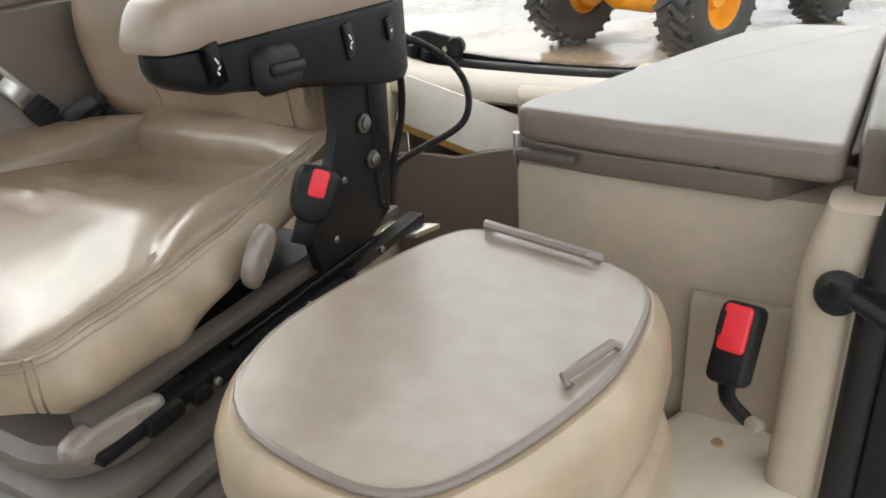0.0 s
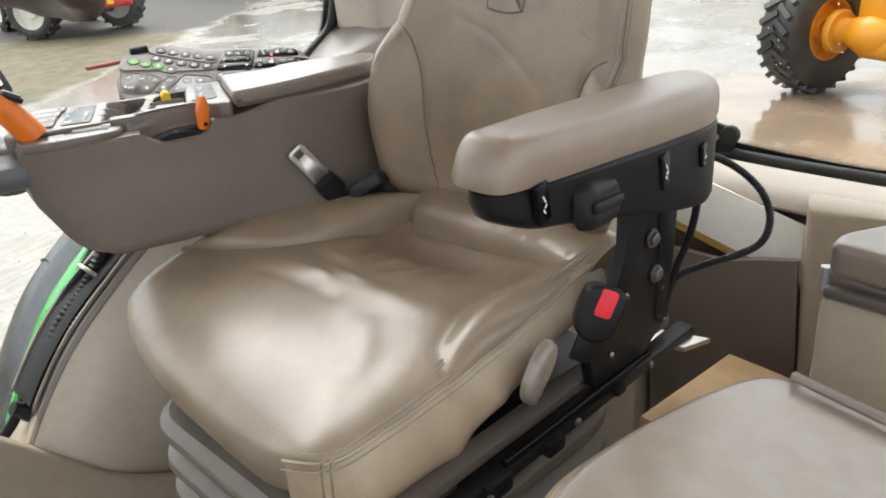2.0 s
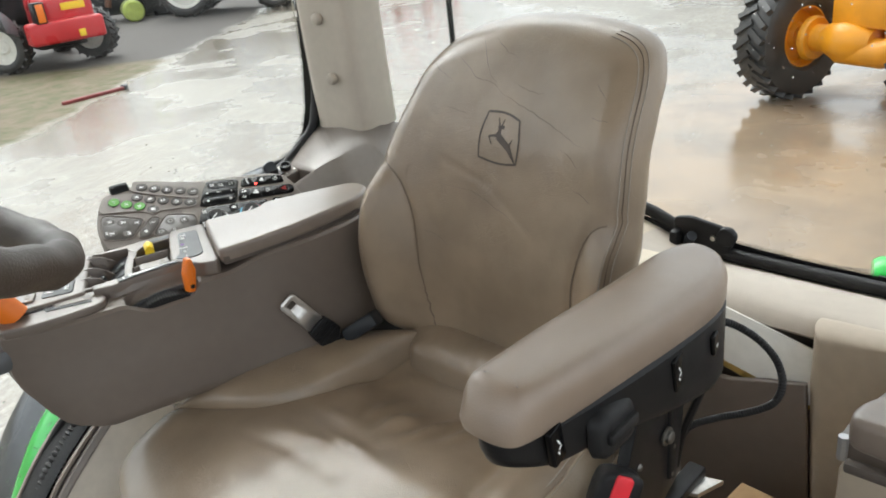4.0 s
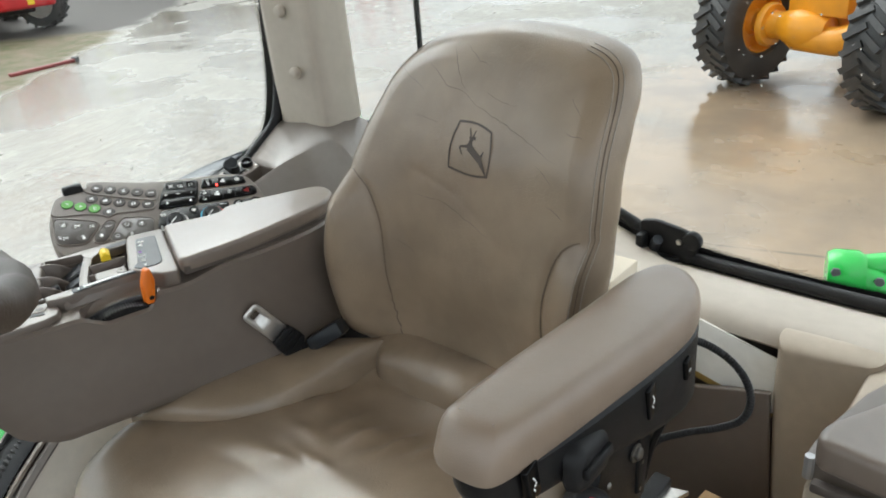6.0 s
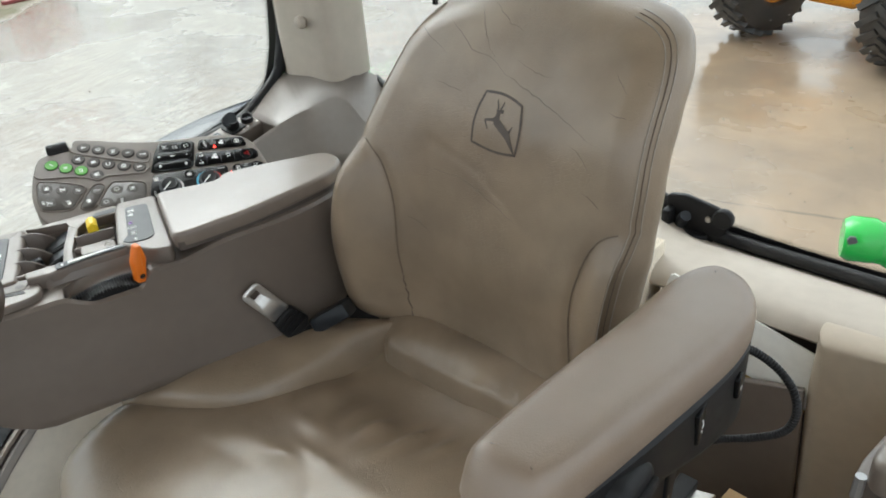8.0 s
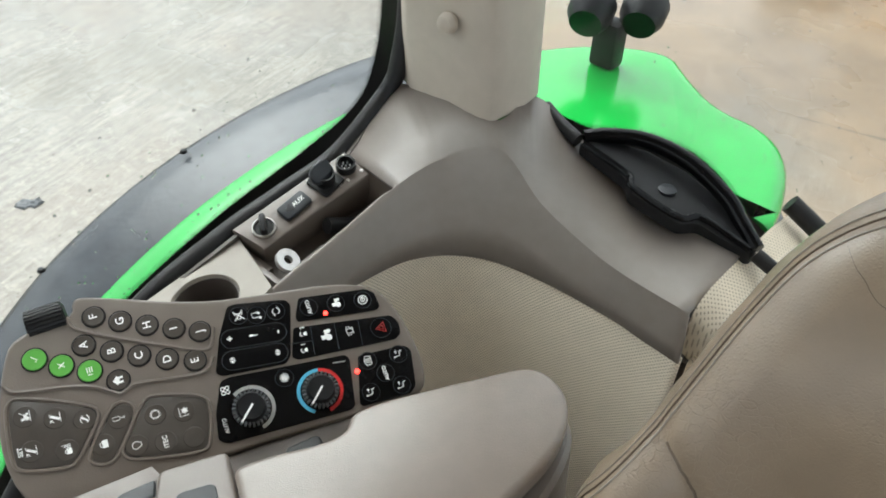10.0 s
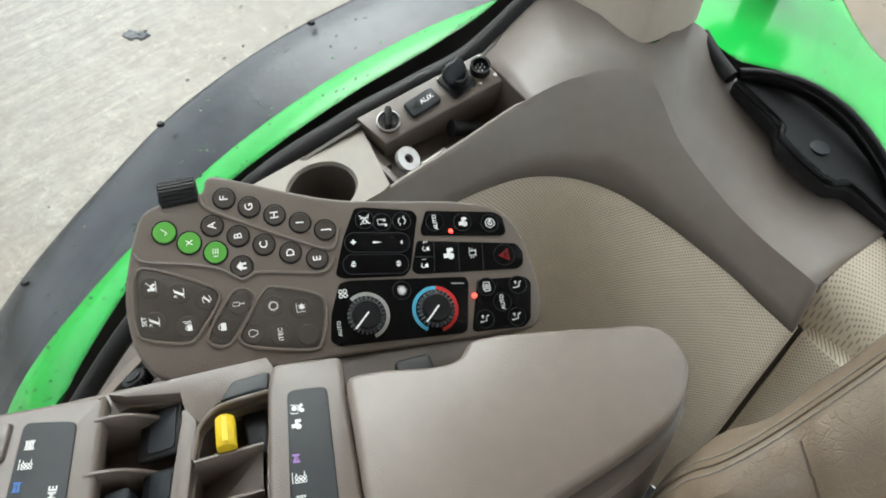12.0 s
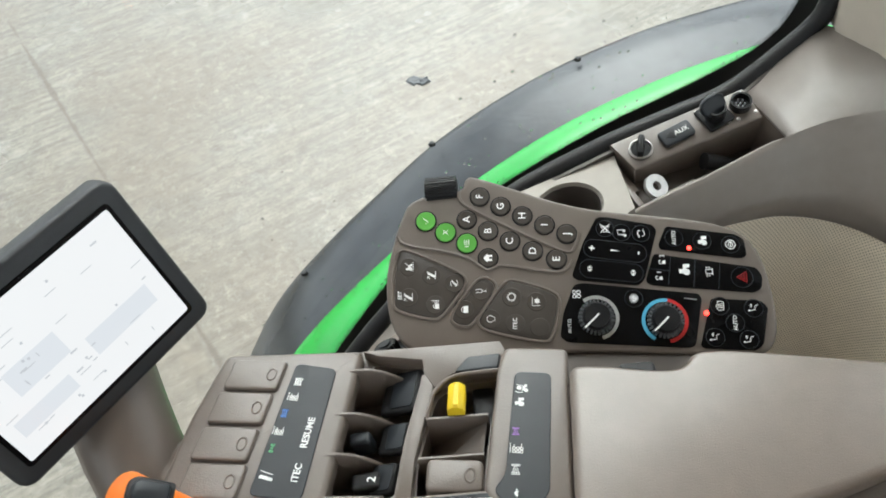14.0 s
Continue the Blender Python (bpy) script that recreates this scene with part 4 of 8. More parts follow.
def back_face(x, y):
    """How far the front leather stands out of its plane."""
    dz = -0.028 + 0.024 * smoothstep(0.0, 0.16, y) - 0.010 * math.exp(-(x / 0.10) ** 2) * smoothstep(0.5, 0.3, y)
    for line, sgn in zip(BOLSTER, (1, -1)):
        edge = next((a[0] + (b[0] - a[0]) * (a[1] - y) / (a[1] - b[1]) for a, b in zip(line, line[1:]) if b[1] <= y <= a[1]), None)
        d = near_line(x, y, line)
        if edge is not None and (x - edge) * sgn > 0:
            dz += (0.016 if sgn > 0 else 0.022) * smoothstep(0.0, 0.055, d) * smoothstep(0.0, 0.06, y + 0.02)
        dz -= 0.0045 * math.exp(-(d / 0.006) ** 2)
    for line, h, w in ((((0.10, 0.285), (0.02, 0.262), (-0.05, 0.215), (-0.11, 0.165)), 0.0026, 0.006), (((0.05, 0.46), (0.0, 0.42), (-0.06, 0.39), (-0.10, 0.34)), 0.0022, 0.004),
                       (((-0.10, 0.33), (-0.14, 0.29), (-0.165, 0.25)), 0.0026, 0.006), (((0.135, 0.215), (0.11, 0.18), (0.09, 0.165)), 0.0024, 0.006),
                       (((0.12, 0.44), (0.09, 0.40)), 0.0018, 0.004), (((-0.14, 0.22), (-0.12, 0.17)), 0.002, 0.005), (((0.16, 0.37), (0.12, 0.345)), 0.0016, 0.004)):
        dz -= 0.26 * h * math.exp(-(near_line(x, y, line) / w) ** 2)
    return dz + 0.003 * noise.noise(Vector((x * 7, y * 7, 8.3))) + 0.0006 * noise.noise(Vector((x * 34, y * 30, 2.1)))


def back_wing(x, y):
    """The far side bolster wraps forward."""
    return 0.050 * smoothstep(0.38, 0.22, y) * smoothstep(0.10, 0.215, x)


def back_shape(x, y, z, s):
    puff = 0.004 * noise.noise(Vector((x * 14, y * 26, z * 10))) if z < 0.0 else 0.0
    z += back_wing(x, y)
    return (x + puff, y, z + back_face(x, y) * smoothstep(-0.03, 0.035, z - back_wing(x, y)) + back_lean(y))


def on_back(x, y, up=0.0008):
    return Vector((x, y, 0.04 + back_wing(x, y) + back_face(x, y) + back_lean(y) + up))


back_out = chaikin([(-0.160, -0.012), (-0.183, 0.03), (-0.193, 0.14), (-0.203, 0.26), (-0.201, 0.35), (-0.194, 0.42), (-0.166, 0.462), (-0.090, 0.480), (0.02, 0.485), (0.10, 0.475), (0.155, 0.454), (0.190, 0.415), (0.203, 0.37),
                    (0.211, 0.30), (0.220, 0.24), (0.240, 0.19), (0.246, 0.10), (0.232, 0.02), (0.20, -0.012), (0.02, -0.02)], 3)
bm = pillow(back_out, [(0.040, -0.034), (0.014, -0.031), (0.004, -0.025), (0.0, -0.016), (-0.001, -0.007), (0.001, 0.002), (0.006, 0.016), (0.014, 0.028), (0.026, 0.036), (0.04, 0.04)], back_shape, 0.015, 0.24, 50)
back_skin = BVHTree.FromBMesh(bm)
backrest = part("backrest", bm, LEATHER, seat, m=back_m)


def on_skin(x, y, up=0.0):
    """A place on the front leather of the backrest."""
    at = back_skin.ray_cast(Vector((x, y, 0.3)), Vector((0, 0, -1)))[0]
    return (at or on_back(x, y)) + Vector((0, 0, up))


# stitched seams: along both bolsters and three rows down the flank
for line in BOLSTER:
    pts = spline([(x, y, 0) for x, y in line], 12)
    part("seam", tube([on_skin(p.x, p.y, 0.0002) for p in pts[8:]], 0.0010, 6), SEAM, backrest, "dark stitched seam")
flank = [(x, y) for x, y in ((p.x, p.y) for p in back_out) if x < -0.10 and y > -0.005]
for d, z, r, mat in ((0.0060, 0.0160, 0.0007, STITCH), (0.0095, 0.0215, 0.0007, SEAM), (0.0130, 0.0270, 0.0007, STITCH)):
    pts = [Vector(back_shape(x, y, z, 1.0)) + Vector((-0.0002, 0, 0.0003)) for x, y in inset([(p.x, p.y) for p in back_out], d) if abs(x - 0.015) > 0.13 and 0.06 < y < 0.478]
    for side in (-1, 1):
        run = sorted((p for p in pts if (p.x - 0.015) * side > 0), key=lambda p: p.y)
        part("flank_seam", tube([p + Vector((0.0004 * side, 0, 0)) for p in run], r, 6), mat, backrest)
# fine cracks in the worn leather
for line, w in ((((0.1184, 0.4282), (0.0927, 0.4149), (0.065, 0.3988), (0.0358, 0.3945), (0.0072, 0.3817)), 0.00034), (((0.0072, 0.3817), (-0.0314, 0.3707), (-0.0761, 0.3566), (-0.1382, 0.3341)), 0.00044), (((0.0807, 0.4496), (0.0644, 0.4304), (0.0516, 0.4129), (0.0278, 0.3946)), 0.00034),
                (((0.0598, 0.4529), (0.0338, 0.4382), (0.0074, 0.4286)), 0.0003), (((0.1686, 0.4164), (0.1423, 0.4069), (0.1025, 0.3896)), 0.00026), (((0.1043, 0.3595), (0.0622, 0.3526)), 0.00022), (((-0.1344, 0.406), (-0.1563, 0.3894)), 0.0003), (((-0.1421, 0.3689), (-0.1652, 0.3668)), 0.00028),
                (((0.0935, 0.25), (0.0436, 0.2475), (0.0003, 0.2314), (-0.042, 0.215)), 0.00036), (((0.1291, 0.1788), (0.0947, 0.1623)), 0.00026), (((-0.1298, 0.2822), (-0.147, 0.276), (-0.1561, 0.2699)), 0.0004), (((-0.1061, 0.3271), (-0.1254, 0.3177), (-0.1346, 0.3074)), 0.00024), (((-0.0031, 0.399), (-0.0366, 0.3892), (-0.0567, 0.3891)), 0.00026)):
    pts = [p + Vector((0.0025 * noise.noise(p * 90), 0.0025 * noise.noise(p * 90 + Vector((3, 1, 7))), 0)) for p in spline([(x, y, 0) for x, y in line], 10)]
    part("crack", tube([on_skin(p.x, p.y, 0.0) for p in pts], lambda f: 0.00006 + 0.7 * w * math.sin(math.pi * f), 5), CRACK, backrest)
# embossed badge: a rounded shield outline round a plain slanting mark
SHIELD = [(0.0265, 0.3613), (-0.0317, 0.3543), (-0.0331, 0.2960), (0.0370, 0.2978)]


def in_shield(u, v):
    """A place in the shield, u from its right-hand side to its left, v down."""
    a, b, c, d = (Vector((*p, 0)) for p in SHIELD)
    return a.lerp(b, u).lerp(d.lerp(c, u), v)


loop = []
for a, b in zip(SHIELD, SHIELD[1:] + SHIELD[:1]):
    A, B = Vector((*a, 0)), Vector((*b, 0))
    side = Vector(((B - A).y, -(B - A).x, 0)).normalized()
    bulge = side if side.dot(A + B - 2 * in_shield(0.5, 0.5)) > 0 else -side
    loop += [A.lerp(B, k / 12) + bulge * 0.0042 * math.sin(math.pi * k / 12) for k in range(12)]
inn = inset([(p.x, p.y) for p in loop], 0.0030)
bm = bmesh.new()
va = [bm.verts.new(on_skin(p.x, p.y, 0.0007)) for p in loop]
vb = [bm.verts.new(on_skin(x, y, 0.0007)) for x, y in inn]
for i in range(len(loop)):
    j = (i + 1) % len(loop)
    bm.faces.new((va[i], va[j], vb[j], vb[i]))
part("badge_outline", bm, EMBOSS, backrest, "dark embossed shield outline")
for (u0, v0), (u1, v1), wa, wb in (((0.36, 0.47), (0.46, 0.42), 0.0018, 0.0040), ((0.44, 0.45), (0.78, 0.66), 0.0052, 0.0048), ((0.76, 0.64), (0.96, 0.97), 0.0046, 0.0010), ((0.46, 0.46), (0.47, 0.26), 0.0040, 0.0026),
                                   ((0.40, 0.27), (0.58, 0.25), 0.0012, 0.0024), ((0.44, 0.24), (0.36, 0.08), 0.0014, 0.0008), ((0.50, 0.24), (0.54, 0.08), 0.0014, 0.0008), ((0.36, 0.46), (0.20, 0.50), 0.0018, 0.0014), ((0.20, 0.50), (0.30, 0.66), 0.0014, 0.0008), ((0.80, 0.58), (0.86, 0.45), 0.0018, 0.0006)):
    A, B = in_shield(u0, v0), in_shield(u1, v1)
    s = Vector((-(B - A).y, (B - A).x, 0)).normalized()
    bm = bmesh.new()
    for k in range(5):
        p, q = A.lerp(B, k / 5), A.lerp(B, (k + 1) / 5)
        w1, w2 = wa + (wb - wa) * k / 5, wa + (wb - wa) * (k + 1) / 5
        bm.faces.new([bm.verts.new(on_skin(v.x, v.y, 0.0007)) for v in (p - s * w1, p + s * w1, q + s * w2, q - s * w2)])
    part("badge_stroke", bm, EMBOSS, backrest, "plain slanting embossed mark")

# base: ribbed bellows, slide rail, levers
bel = rrect(0.44, 0.50, 0.07, 6, 0.03, -0.06)
prof = []
for k in range(7):
    z = 0.42 - 0.055 * k
    prof += [(0.0, z), (-0.014, z - 0.012), (-0.016, z - 0.024), (-0.010, z - 0.036), (0.022, z - 0.044), (0.024, z - 0.050)]
part("bellows", rings([[(x, y, z) for x, y in inset(bel, d)] for d, z in prof[::-1]]), BELLOWS, seat, "ribbed grey-brown rubber bellows")
part("rail", box(-0.262, -0.236, -0.40, 0.20, 0.446, 0.462, 0.003), BLACK, seat, "black greasy slide rail")
part("rail_rod", tube([(-0.268, -0.262, 0.482), (-0.266, -0.10, 0.480), (-0.262, 0.02, 0.476)], 0.0048, 10), BLACK_GLOSS, seat, "oily black slide rod")
for y, z, w, h in ((-0.20, 0.458, 0.010, 0.006), (-0.065, 0.452, 0.016, 0.010), (0.035, 0.456, 0.020, 0.012), (0.075, 0.450, 0.013, 0.008), (0.125, 0.455, 0.024, 0.010)):
    part("rail_catch", box(-0.272, -0.258, y - w, y + w, z - h, z + h, 0.004), BLACK, seat, "oily black catch on the rail")
part("rail_edge", box(-0.244, -0.215, -0.36, 0.19, 0.474, 0.488, 0.002), TAUPE_DARK, seat)
part("pan", box(-0.21, 0.22, -0.30, 0.03, 0.40, 0.45, 0.01), BLACK, seat, "black seat pan")
plate = slab([(-0.285, -0.405), (-0.215, -0.385), (-0.215, -0.345), (-0.27, -0.36)], 0.438, 0.446, 0.002)
part("rail_end_plate", plate, STEEL, seat, "bright zinc end plate")
for y in (-0.28, -0.115, 0.055):
    part("rail_bolt", turned([(0.0, 0.0), (0.0055, 0.0), (0.0055, 0.003), (0.0035, 0.005), (0.0, 0.005)], 12), STEEL_DULL, seat, m=Matrix.Translation((-0.270 if y > 0 else -0.262, y, 0.455)) @ pose(0, 0, 0, 0, -90, 0))
lev = pillow(chaikin([(-0.05, -0.012), (-0.04, -0.022), (0.03, -0.024), (0.058, -0.01), (0.055, 0.014), (0.02, 0.026), (-0.04, 0.018)], 2), [(0.006, 0.0), (0.0, 0.004), (0.0, 0.012), (0.005, 0.02), (0.012, 0.023)], None, 0, 0, 4)
part("height_lever", lev, LEVER, seat, "glossy grey-beige moulded lever", Matrix.Translation((-0.240, -0.058, 0.546)) @ pose(0, 0, 0, 0, -90, 0) @ pose(0, 0, 0, 0, 0, -42) @ Matrix.Diagonal((0.74, 0.80, 0.8, 1)))
lev = pillow(chaikin([(-0.06, -0.016), (-0.04, -0.024), (0.04, -0.022), (0.062, -0.006), (0.05, 0.016), (-0.02, 0.022), (-0.055, 0.010)], 2), [(0.006, 0.0), (0.0, 0.004), (0.0, 0.012), (0.005, 0.02), (0.012, 0.023)], None, 0, 0, 4)
part("slide_lever", lev, LEVER, seat, "glossy grey-beige moulded lever", Matrix.Translation((-0.235, 0.165, 0.455)) @ pose(0, 0, 0, 0, -60, 0) @ pose(0, 0, 0, 0, 0, 80))
part("front_lever", tube(spline([(0.22, 0.10, 0.452), (0.205, 0.150, 0.438), (0.180, 0.162, 0.408), (0.135, 0.165, 0.404), (0.085, 0.150, 0.412), (0.06, 0.11, 0.42)], 8), 0.008, 8), STEEL_BRIGHT, seat, "chromed adjusting bar")

reel = part("belt_anchor", box(0.245, 0.315, -0.335, -0.245, 0.44, 0.632, 0.012), BLACK, seat, "black belt anchor housing behind the cushion")
# left armrest: vinyl pad, black switch housing, bracket
armrest = thing("armrest", None, "taupe vinyl armrest with a black switch housing", "armrest")
pad_out = chaikin([(-0.242, -0.04), (-0.241, 0.036), (-0.243, 0.058), (-0.262, 0.069), (-0.300, 0.068), (-0.314, 0.054), (-0.322, 0.0), (-0.337, -0.13), (-0.346, -0.22), (-0.337, -0.276), (-0.305, -0.310), (-0.268, -0.310), (-0.252, -0.262), (-0.250, -0.175), (-0.245, -0.10)], 3)
bm = pillow(pad_out, [(0.010, 0.803), (0.002, 0.805), (0.0, 0.812), (0.0, 0.830), (0.0015, 0.837), (0.005, 0.8435), (0.010, 0.847), (0.017, 0.8485), (0.026, 0.849)], lambda x, y, z, s: (x, y - 0.016 * smoothstep(0.0, 0.07, y) * smoothstep(0.805, 0.848, z), z + 0.005 * (y + 0.30) / 0.38 + 0.0008 * noise.noise(Vector((x * 22, y * 22, 3)))), -0.290, -0.13, 14)
part("pad", bm, VINYL_PAD, armrest)
hous = chaikin([(-0.247, -0.02), (-0.250, 0.042), (-0.28, 0.070), (-0.310, 0.05), (-0.333, -0.08), (-0.345, -0.21), (-0.338, -0.275), (-0.303, -0.312), (-0.268, -0.306), (-0.254, -0.23)], 3)
o = [(p.x, p.y) for p in hous]


def hous_low(y):
    return 0.705 + 0.055 * smoothstep(-0.30, 0.02, y) + 0.022 * smoothstep(0.0, 0.075, y)


housing = part("housing", rings([[(x, y, hous_low(y) + 0.012) for x, y in inset(o, 0.012)], [(x, y, hous_low(y)) for x, y in inset(o, 0.012)], [(x, y, hous_low(y) + 0.004) for x, y in inset(o, 0.004)],
                                 [(x, y, hous_low(y) + 0.014) for x, y in o], [(x, y, 0.800 + 0.006 * (y + 0.30) / 0.38) for x, y in o], [(x, y, 0.806 + 0.006 * (y + 0.30) / 0.38) for x, y in inset(o, 0.006)]][1:]), BLACK, armrest)
knob = pillow(rrect(0.068, 0.050, 0.018), [(0.004, 0.0), (0.0, 0.004), (0.002, 0.014), (0.008, 0.020), (0.014, 0.021)], None, 0, 0, 4)
box(-0.026, 0.028, -0.006, 0.006, 0.018, 0.026, 0.004, bm=knob)
part("tilt_knob", knob, BLACK, housing, "grey-black rotary knob", Matrix.Translation((-0.318, -0.052, 0.772)) @ pose(0, 0, 0, 0, -84, 6) @ pose(0, 0, 0, 0, 0, 84))
for y, x, z in ((0.018, -0.3165, 0.792), (-0.155, -0.3375, 0.778), (-0.225, -0.3425, 0.777)):
    mm = Matrix.Translation((x, y, z)) @ pose(0, 0, 0, 90, 0, -90 + 7) @ pose(0, 0, 0, 0, 0, 10)
    rock = part("rocker_switch", slab(rrect(0.020 if y > -0.2 else 0.014, 0.040 if y > -0.2 else 0.026, 0.003), -0.004, 0.004, 0.002), BLACK_GLOSS, housing, m=mm)
    for k, (w, h, dx, dy) in enumerate(((0.0018, 0.008, 0.0, 0.004), (0.005, 0.0018, 0.001, -0.003), (0.0018, 0.005, -0.002, -0.007))):
        if y < -0.2 and k != 1:
            continue
        part("pictogram", slab(rrect(w, h, 0.001), 0.004, 0.0046, 0.0002, 1), WHITE, rock, m=pose(dx, dy, 0, 0, 0, 25))
brk = [(-0.215, 0.735), (-0.335, 0.735), (-0.328, 0.60), (-0.312, 0.505), (-0.24, 0.47), (-0.15, 0.485), (-0.135, 0.545), (-0.19, 0.60), (-0.212, 0.65)]
part("bracket", slab([(y, z) for y, z in brk], -0.008, 0.008, 0.003), BLACK, armrest, "black steel bracket", Matrix(((0, 0, 1, -0.254), (1, 0, 0, 0), (0, 1, 0, 0), (0, 0, 0, 1))))
part("bracket_rib", slab([(-0.285, 0.73), (-0.325, 0.73), (-0.318, 0.60), (-0.305, 0.51), (-0.285, 0.52)], -0.012, 0.012, 0.004), BLACK, armrest, "", Matrix(((0, 0, 1, -0.254), (1, 0, 0, 0), (0, 1, 0, 0), (0, 0, 0, 1))))
for y, z in ((-0.266, 0.645), (-0.278, 0.592)):
    part("bolt", turned([(0.0, 0.0), (0.0125, 0.0), (0.0125, 0.0025), (0.0085, 0.003), (0.0085, 0.007), (0.0065, 0.0085), (0.0, 0.0085)], 18), STEEL_DULL, armrest, "zinc bolt head", Matrix.Translation((-0.264, y, z)) @ pose(0, 0, 0, 0, -90, 0))
for y, z in ((-0.297, 0.565), (-0.292, 0.525), (-0.185, 0.515), (-0.215, 0.585)):
    part("rivet", turned([(0.0, 0.0), (0.005, 0.0), (0.003, 0.003), (0.0, 0.003)], 10), STEEL_DULL, armrest, m=Matrix.Translation((-0.263, y, z)) @ pose(0, 0, 0, 0, -90, 0))
part("hose", corrugated([(-0.300, -0.285, 0.752), (-0.306, -0.335, 0.738), (-0.332, -0.358, 0.716), (-0.357, -0.362, 0.692), (-0.368, -0.362, 0.662), (-0.360, -0.362, 0.630), (-0.332, -0.360, 0.606), (-0.290, -0.355, 0.582), (-0.256, -0.345, 0.555), (-0.248, -0.335, 0.50)], 0.0046, 0.004), RUBBER, armrest, "ribbed black cable conduit")
part("cable", tube(spline([(-0.300, -0.285, 0.745), (-0.298, -0.31, 0.70), (-0.285, -0.325, 0.64), (-0.262, -0.33, 0.57), (-0.252, -0.33, 0.52)], 10), 0.005, 8), RUBBER, armrest, "black wiring bundle")

# belt buckle by the bracket, and the loose tongue by the console
buckle = thing("belt_buckle", pose(-0.271, -0.146, 0.598, 0, 0, 0), "black seat belt buckle with a red button", "buckle")
MB = pose(0, 0, 0, 80, 0, -132) @ pose(0, 0, 0, 0, 0, -24) @ Matrix.Diagonal((0.84, 0.84, 0.9, 1))
part("casing", slab(chaikin([(-0.028, -0.045), (0.028, -0.045), (0.033, 0.02), (0.026, 0.036), (-0.022, 0.036), (-0.033, 0.02)], 2), -0.020, 0.014, 0.008), BLACK, buckle, m=MB)
part("button", slab(rrect(0.025, 0.040, 0.006), 0.010, 0.0165, 0.002), RED_BUTTON, buckle, "red release button", MB @ pose(0.0, 0.014, 0))
part("stalk", box(-0.014, 0.014, -0.08, -0.04, -0.008, 0.0, 0.002), BLACK, buckle, m=MB)

TONGUE = pose(0.36, -0.20, 0, 0, 0, -17) @ Matrix(((0, 0, -1, -0.1235), (-0.815, 0.58, 0, 0.033), (0.58, 0.815, 0, 0.6835), (0, 0, 0, 1)))
tongue = thing("belt_tongue", TONGUE @ Matrix.Diagonal((0.68, 0.68, 0.68, 1)), "steel seat belt tongue with black webbing", "seat belt")
# frame: x across the plate, y towards its tip, z off its face
out = rrect(0.044, 0.104, 0.012, 5)
hole = rrect(0.019, 0.014, 0.002, 5, 0.0, 0.032)
bm = bmesh.new()
for z0 in (-0.0012, 0.0012):
    a = [bm.verts.new((x, y, z0)) for x, y in out]
    b = [bm.verts.new((x, y, z0)) for x, y in hole]
    for i in range(len(out)):
        j = (i + 1) % len(out)
        bm.faces.new((a[i], a[j], b[j], b[i]))
MT = pose(0, 0, 0)
pl = part("plate", bm, STEEL_BRIGHT, tongue, "bright slotted steel plate", MT)
pl.modifiers.new("thick", "SOLIDIFY").thickness = 0.002
part("grip", slab(chaikin([(-0.030, -0.110), (0.030, -0.110), (0.028, -0.052), (0.018, -0.045), (-0.018, -0.045), (-0.028, -0.052)], 1), -0.008, 0.010, 0.004), BLACK, tongue, m=MT)
part("webbing", strip([(0, -0.090, 0.004), (-0.006, -0.115, 0.008), (-0.020, -0.140, 0.0)], 0.046, (0, 0, 1)), BLACK, tongue, "folded dark grey webbing")
for k in range(3):
    part("grip_rib", box(-0.026, 0.026, -0.062 - 0.014 * k, -0.058 - 0.014 * k, 0.008, 0.014, 0.0015), BLACK, tongue)
stalk = solid("buckle_stalk", box(-0.030, 0.030, -0.020, 0.020, -0.012, 0.012, 0.006), SLATE, "dark grey plastic buckle stalk between seat and console", "buckle stalk", Matrix.Translation((0.215, -0.213, 0.634)) @ pose(0, 0, 0, 20, 30, 40))
solid("spring_conduit", corrugated([(0.262, -0.235, 0.56), (0.268, -0.275, 0.585), (0.262, -0.305, 0.615), (0.262, -0.335, 0.600), (0.275, -0.36, 0.55)], 0.011, 0.0042, 0.16), STEEL, "ribbed steel conduit behind the console", "conduit")

# ---- printed pictograms ----
def ring_line(r, cx=0.0, cy=0.0, a0=0, a1=360, n=18):
    return [(cx + r * math.cos(radians(a0 + (a1 - a0) * i / n)), cy + r * math.sin(radians(a0 + (a1 - a0) * i / n))) for i in range(n + 1)]


def spokes(r0, r1, n, cx=0.0, cy=0.0, a0=0.0):
    return [[(cx + r0 * math.cos(2 * math.pi * i / n + a0), cy + r0 * math.sin(2 * math.pi * i / n + a0)), (cx + r1 * math.cos(2 * math.pi * i / n + a0), cy + r1 * math.sin(2 * math.pi * i / n + a0))] for i in range(n)]


def rect(x0, x1, y0, y1):
    return [(x0, y0), (x1, y0), (x1, y1), (x0, y1)]


